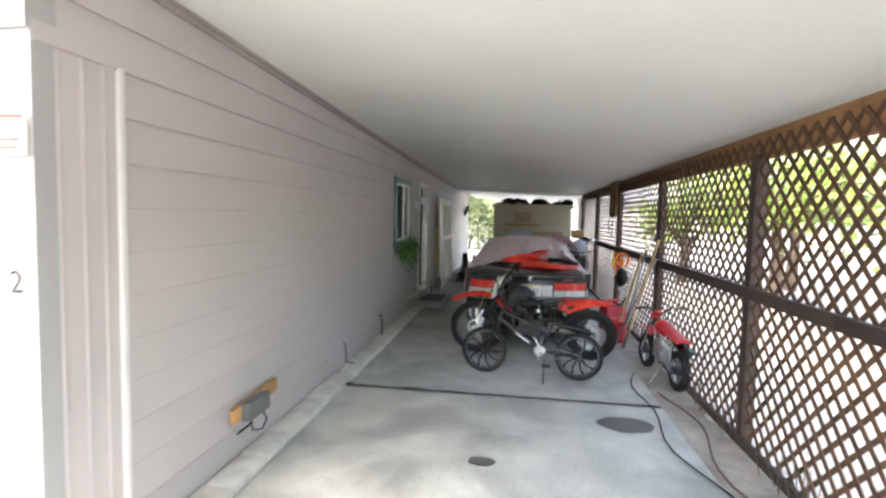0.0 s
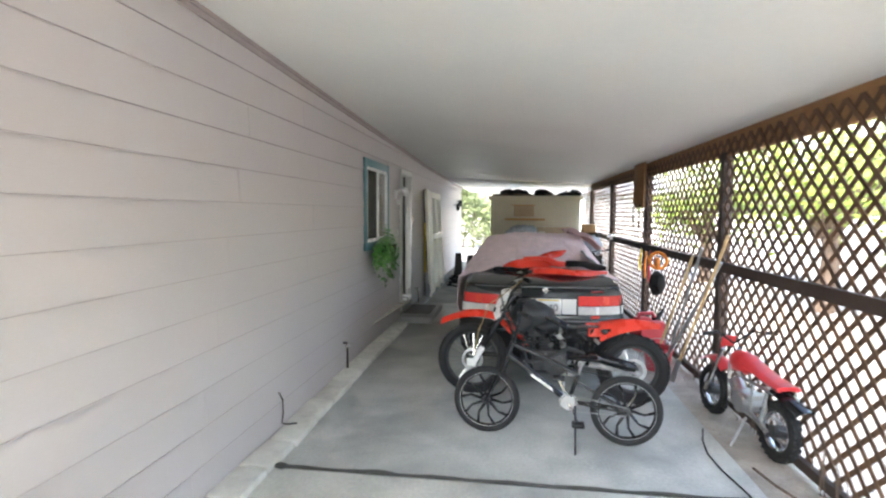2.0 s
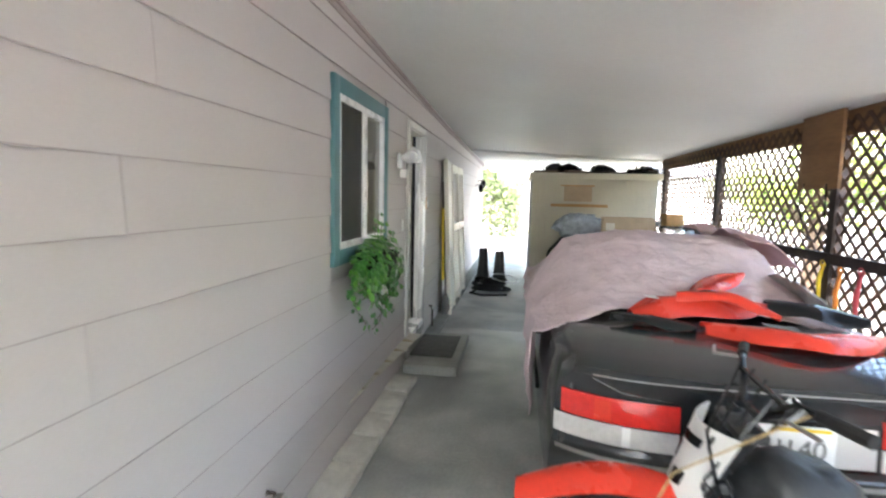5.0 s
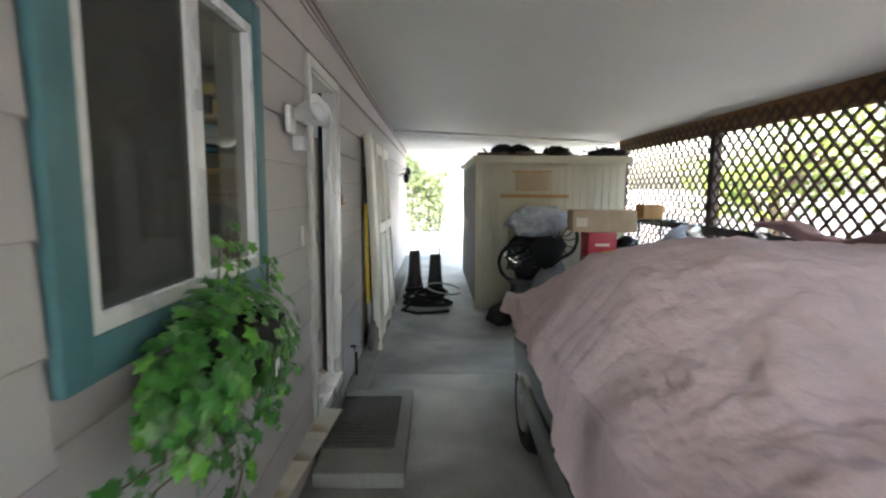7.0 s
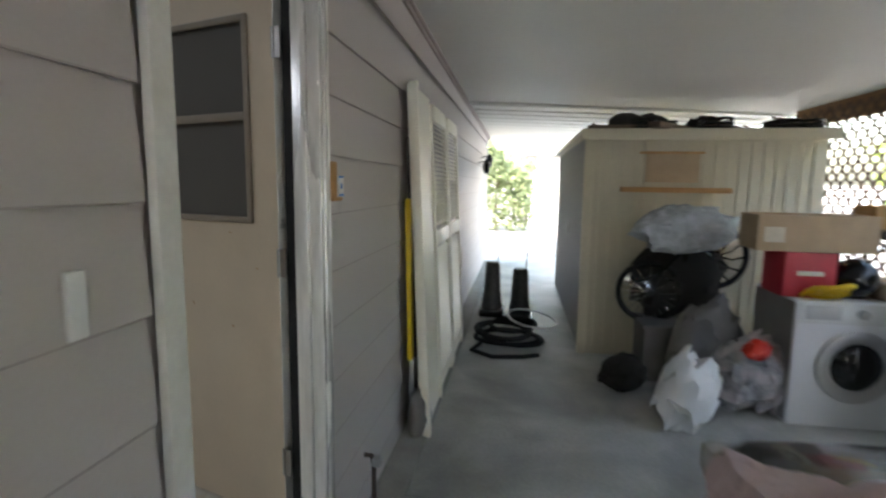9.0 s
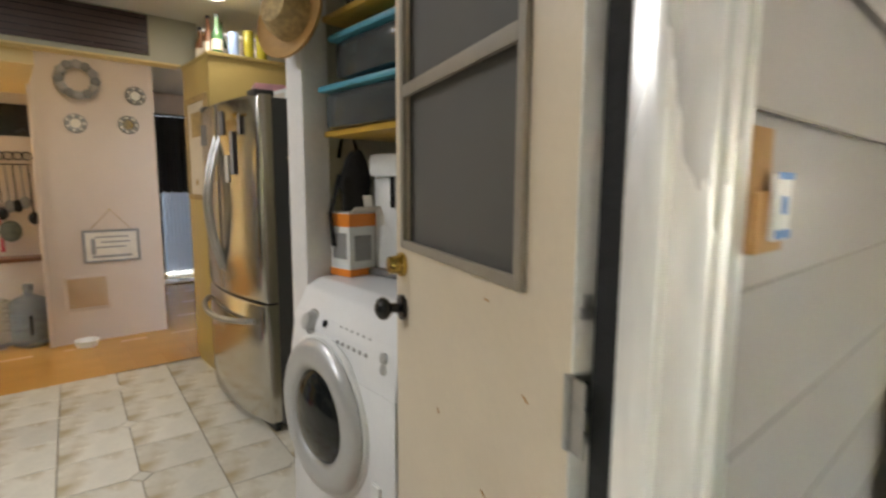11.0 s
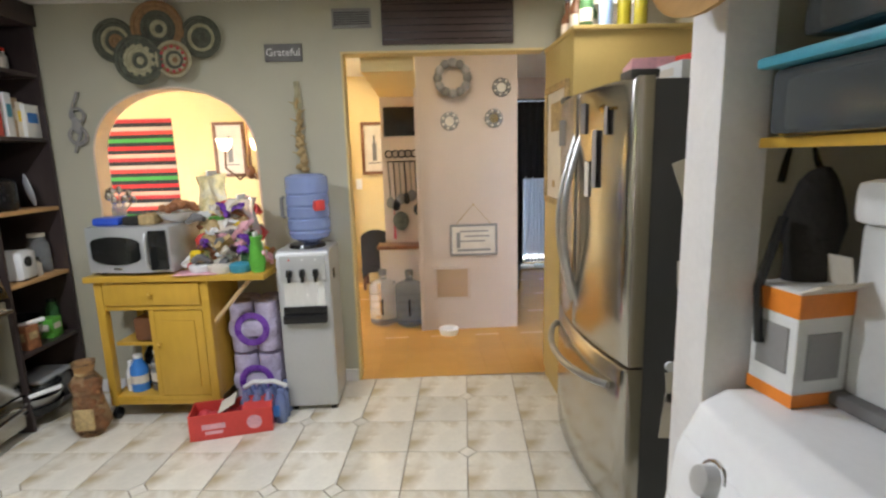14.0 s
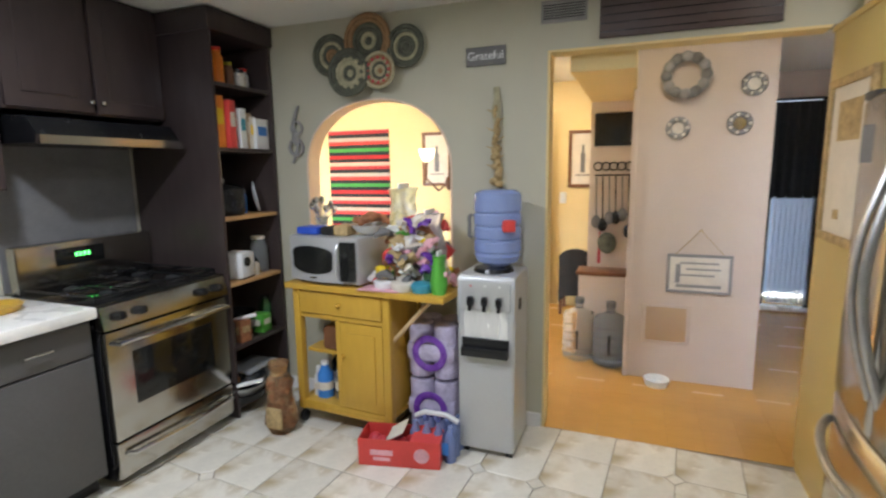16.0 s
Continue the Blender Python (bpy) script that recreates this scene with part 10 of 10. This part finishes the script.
    for px, py in ((-6.75, 8.42), (-6.93, 8.63), (-6.72, 8.74)):
        dx, dy = px + 6.80, py - 8.60
        a = part("arm", made(tube, [(0, 0, 0.14), (dx * 0.5, dy * 0.5, 0.06), (dx * 1.05, dy * 1.05, 0.16), (dx, dy, 0.30)], 0.009, 8), M["frame_brown"], ch)
        part("shade", made(lathe, [(0.02, 0.0), (0.05, 0.03), (0.068, 0.10), (0.064, 0.10), (0.046, 0.034)], (dx, dy, 0.30), 20), M["bulb"], a, "glowing frosted glass shade")
    # far glass door with curtains
    g = thing("glass_door", "glass door with black curtain tops and sheer cloth", "glass door", -8.86, 11.47, 0.29, kind="structure")
    for y in (-0.26, 0.26):
        part("stile", made(slab, -0.08, -0.02, y - 0.025, y + 0.025, 0, 2.12), M["black"], g)
    part("pane", made(slab, -0.055, -0.05, -0.235, 0.235, 0.02, 2.1), M["glass"], g)
    part("sill", made(slab, -0.1, 0.03, -0.27, 0.27, 0.0, 0.03), M["alu"], g)
    cc = thing("black_curtain", "black curtain drawn at the top of the glass door", "curtain", -8.82, 11.47, 0.33)
    part("cloth", made(sheet, lambda u, v: Vector((0.018 * math.sin(u * 40), -0.27 + 0.54 * u, 1.12 + 0.94 * v)), 48, 6, 0.004), M["curtain_black"], cc)
    part("side_fold", made(sheet, lambda u, v: Vector((0.02 * math.sin(u * 16), -0.28 + 0.13 * u, 0.02 + 1.1 * v)), 16, 6, 0.004), M["curtain_black"], cc)
    part("rod", made(cyl, (0.02, -0.32, 2.08), (0.02, 0.30, 2.08), 0.012), M["black"], cc)
    sc = thing("sheer_curtain", "pale sheer curtain glowing with daylight", "curtain", -8.835, 11.53, 0.33)
    part("cloth", made(sheet, lambda u, v: Vector((0.012 * math.sin(u * 50), -0.18 + 0.36 * u, 0.04 + 1.1 * v)), 48, 6), M["sheer"], sc)
    bb = solo("hall_bin", made(lathe, [(0, 0), (0.09, 0), (0.11, 0.3), (0.1, 0.3), (0.085, 0.01), (0, 0.01)], (-7.9, 11.0, KZ), 22), M["darkcloth"], "dark waste bin in the corridor", "bin")
    # ceiling spots: the first is real, the other two are added out of view
    for x, y in ((-4.98, 10.86), (-4.10, 9.70), (-3.20, 9.00)):
        l = thing("ceiling_spot", "round recessed ceiling light, switched on", "ceiling light", x, y, 2.70, group="ceiling lights")
        part("trim_ring", made(ring, (0, 0, -0.004), (0, 0, 1), 0.085, 0.008, 30, 6), M["white"], l)
        part("lens", made(cyl, (0, 0, -0.002), (0, 0, 0.004), 0.078, None, 26), M["spotface"], l)

# ---------------------------------------------------------------- build
ground_and_slab()
stain("damp_stain", blob(1.0, 4.33, 0.24, 0.16, 1), M["wet"], "dark damp patch on the concrete")
stain("oil_stain", blob(-0.17, 3.45, 0.10, 0.07, 5), M["wet"], "small dark oil spot on the concrete")
stain("oil_stain", blob(-0.1, 2.75, 0.16, 0.10, 7), M["wet"], "small dark oil spot on the concrete")
house()
carport_roof()
kerb_stones()
lattice_fence()
window_wall()
doorway()
kitchen_shell()
# carport
coupe()
blanket()
fairings()
dirt_bike()
bmx_bike()
pit_bike()
shed()
leaning_doors()
junk()
jack_stands()
step_and_mat()
ivy()
flood_lamp()
wall_tile()
meter_box()
wall_pipe("wall_tap", 6.78, 0.27, "dark pipe with a tap at the foot of the wall")
wall_pipe("wall_stub", 10.85, 0.25, "short dark pipe stub by the door step")
wall_wire()
gas_can()
bucket("paint_bucket", 1.47, 7.40, "darkred", "faded red bucket by the fence", 0.15, 0.25)
pole_tool("shovel", "long-handled shovel leaning on the fence", (1.50, 7.0, 0.0), (1.72, 6.35, 1.50), "blade")
pole_tool("rake", "garden rake leaning on the fence", (1.55, 7.45, 0.0), (1.74, 7.0, 1.35), "rake", "steel")
pole_tool("broom", "straw broom leaning on the fence", (1.50, 7.65, 0.0), (1.74, 7.25, 1.25), "broom", "woodpole")
pole_tool("steel_bar", "grey steel bar leaning on the fence", (1.45, 7.3, 0.0), (1.75, 6.55, 1.25), "blade", "steel")
hanging_trimmer()
small_hung("hung_strap", "red strap hung on the fence", "strap", 9.0, 1.15, "darkred", 0.4)
small_hung("hung_strap", "yellow strap hung on the fence", "strap", 9.5, 1.15, "yellow", 0.3)
small_hung("hung_strap", "orange strap hung on the fence", "strap", 9.25, 1.12, "orange", 0.35)
post_box()
cords()
surroundings()
# kitchen and hall
entry_door()
washer()
nook()
fridge()
stove()
open_shelf()
cart()
cooler()
packs()
wall_decor()
hall_things()

floor_pieces()
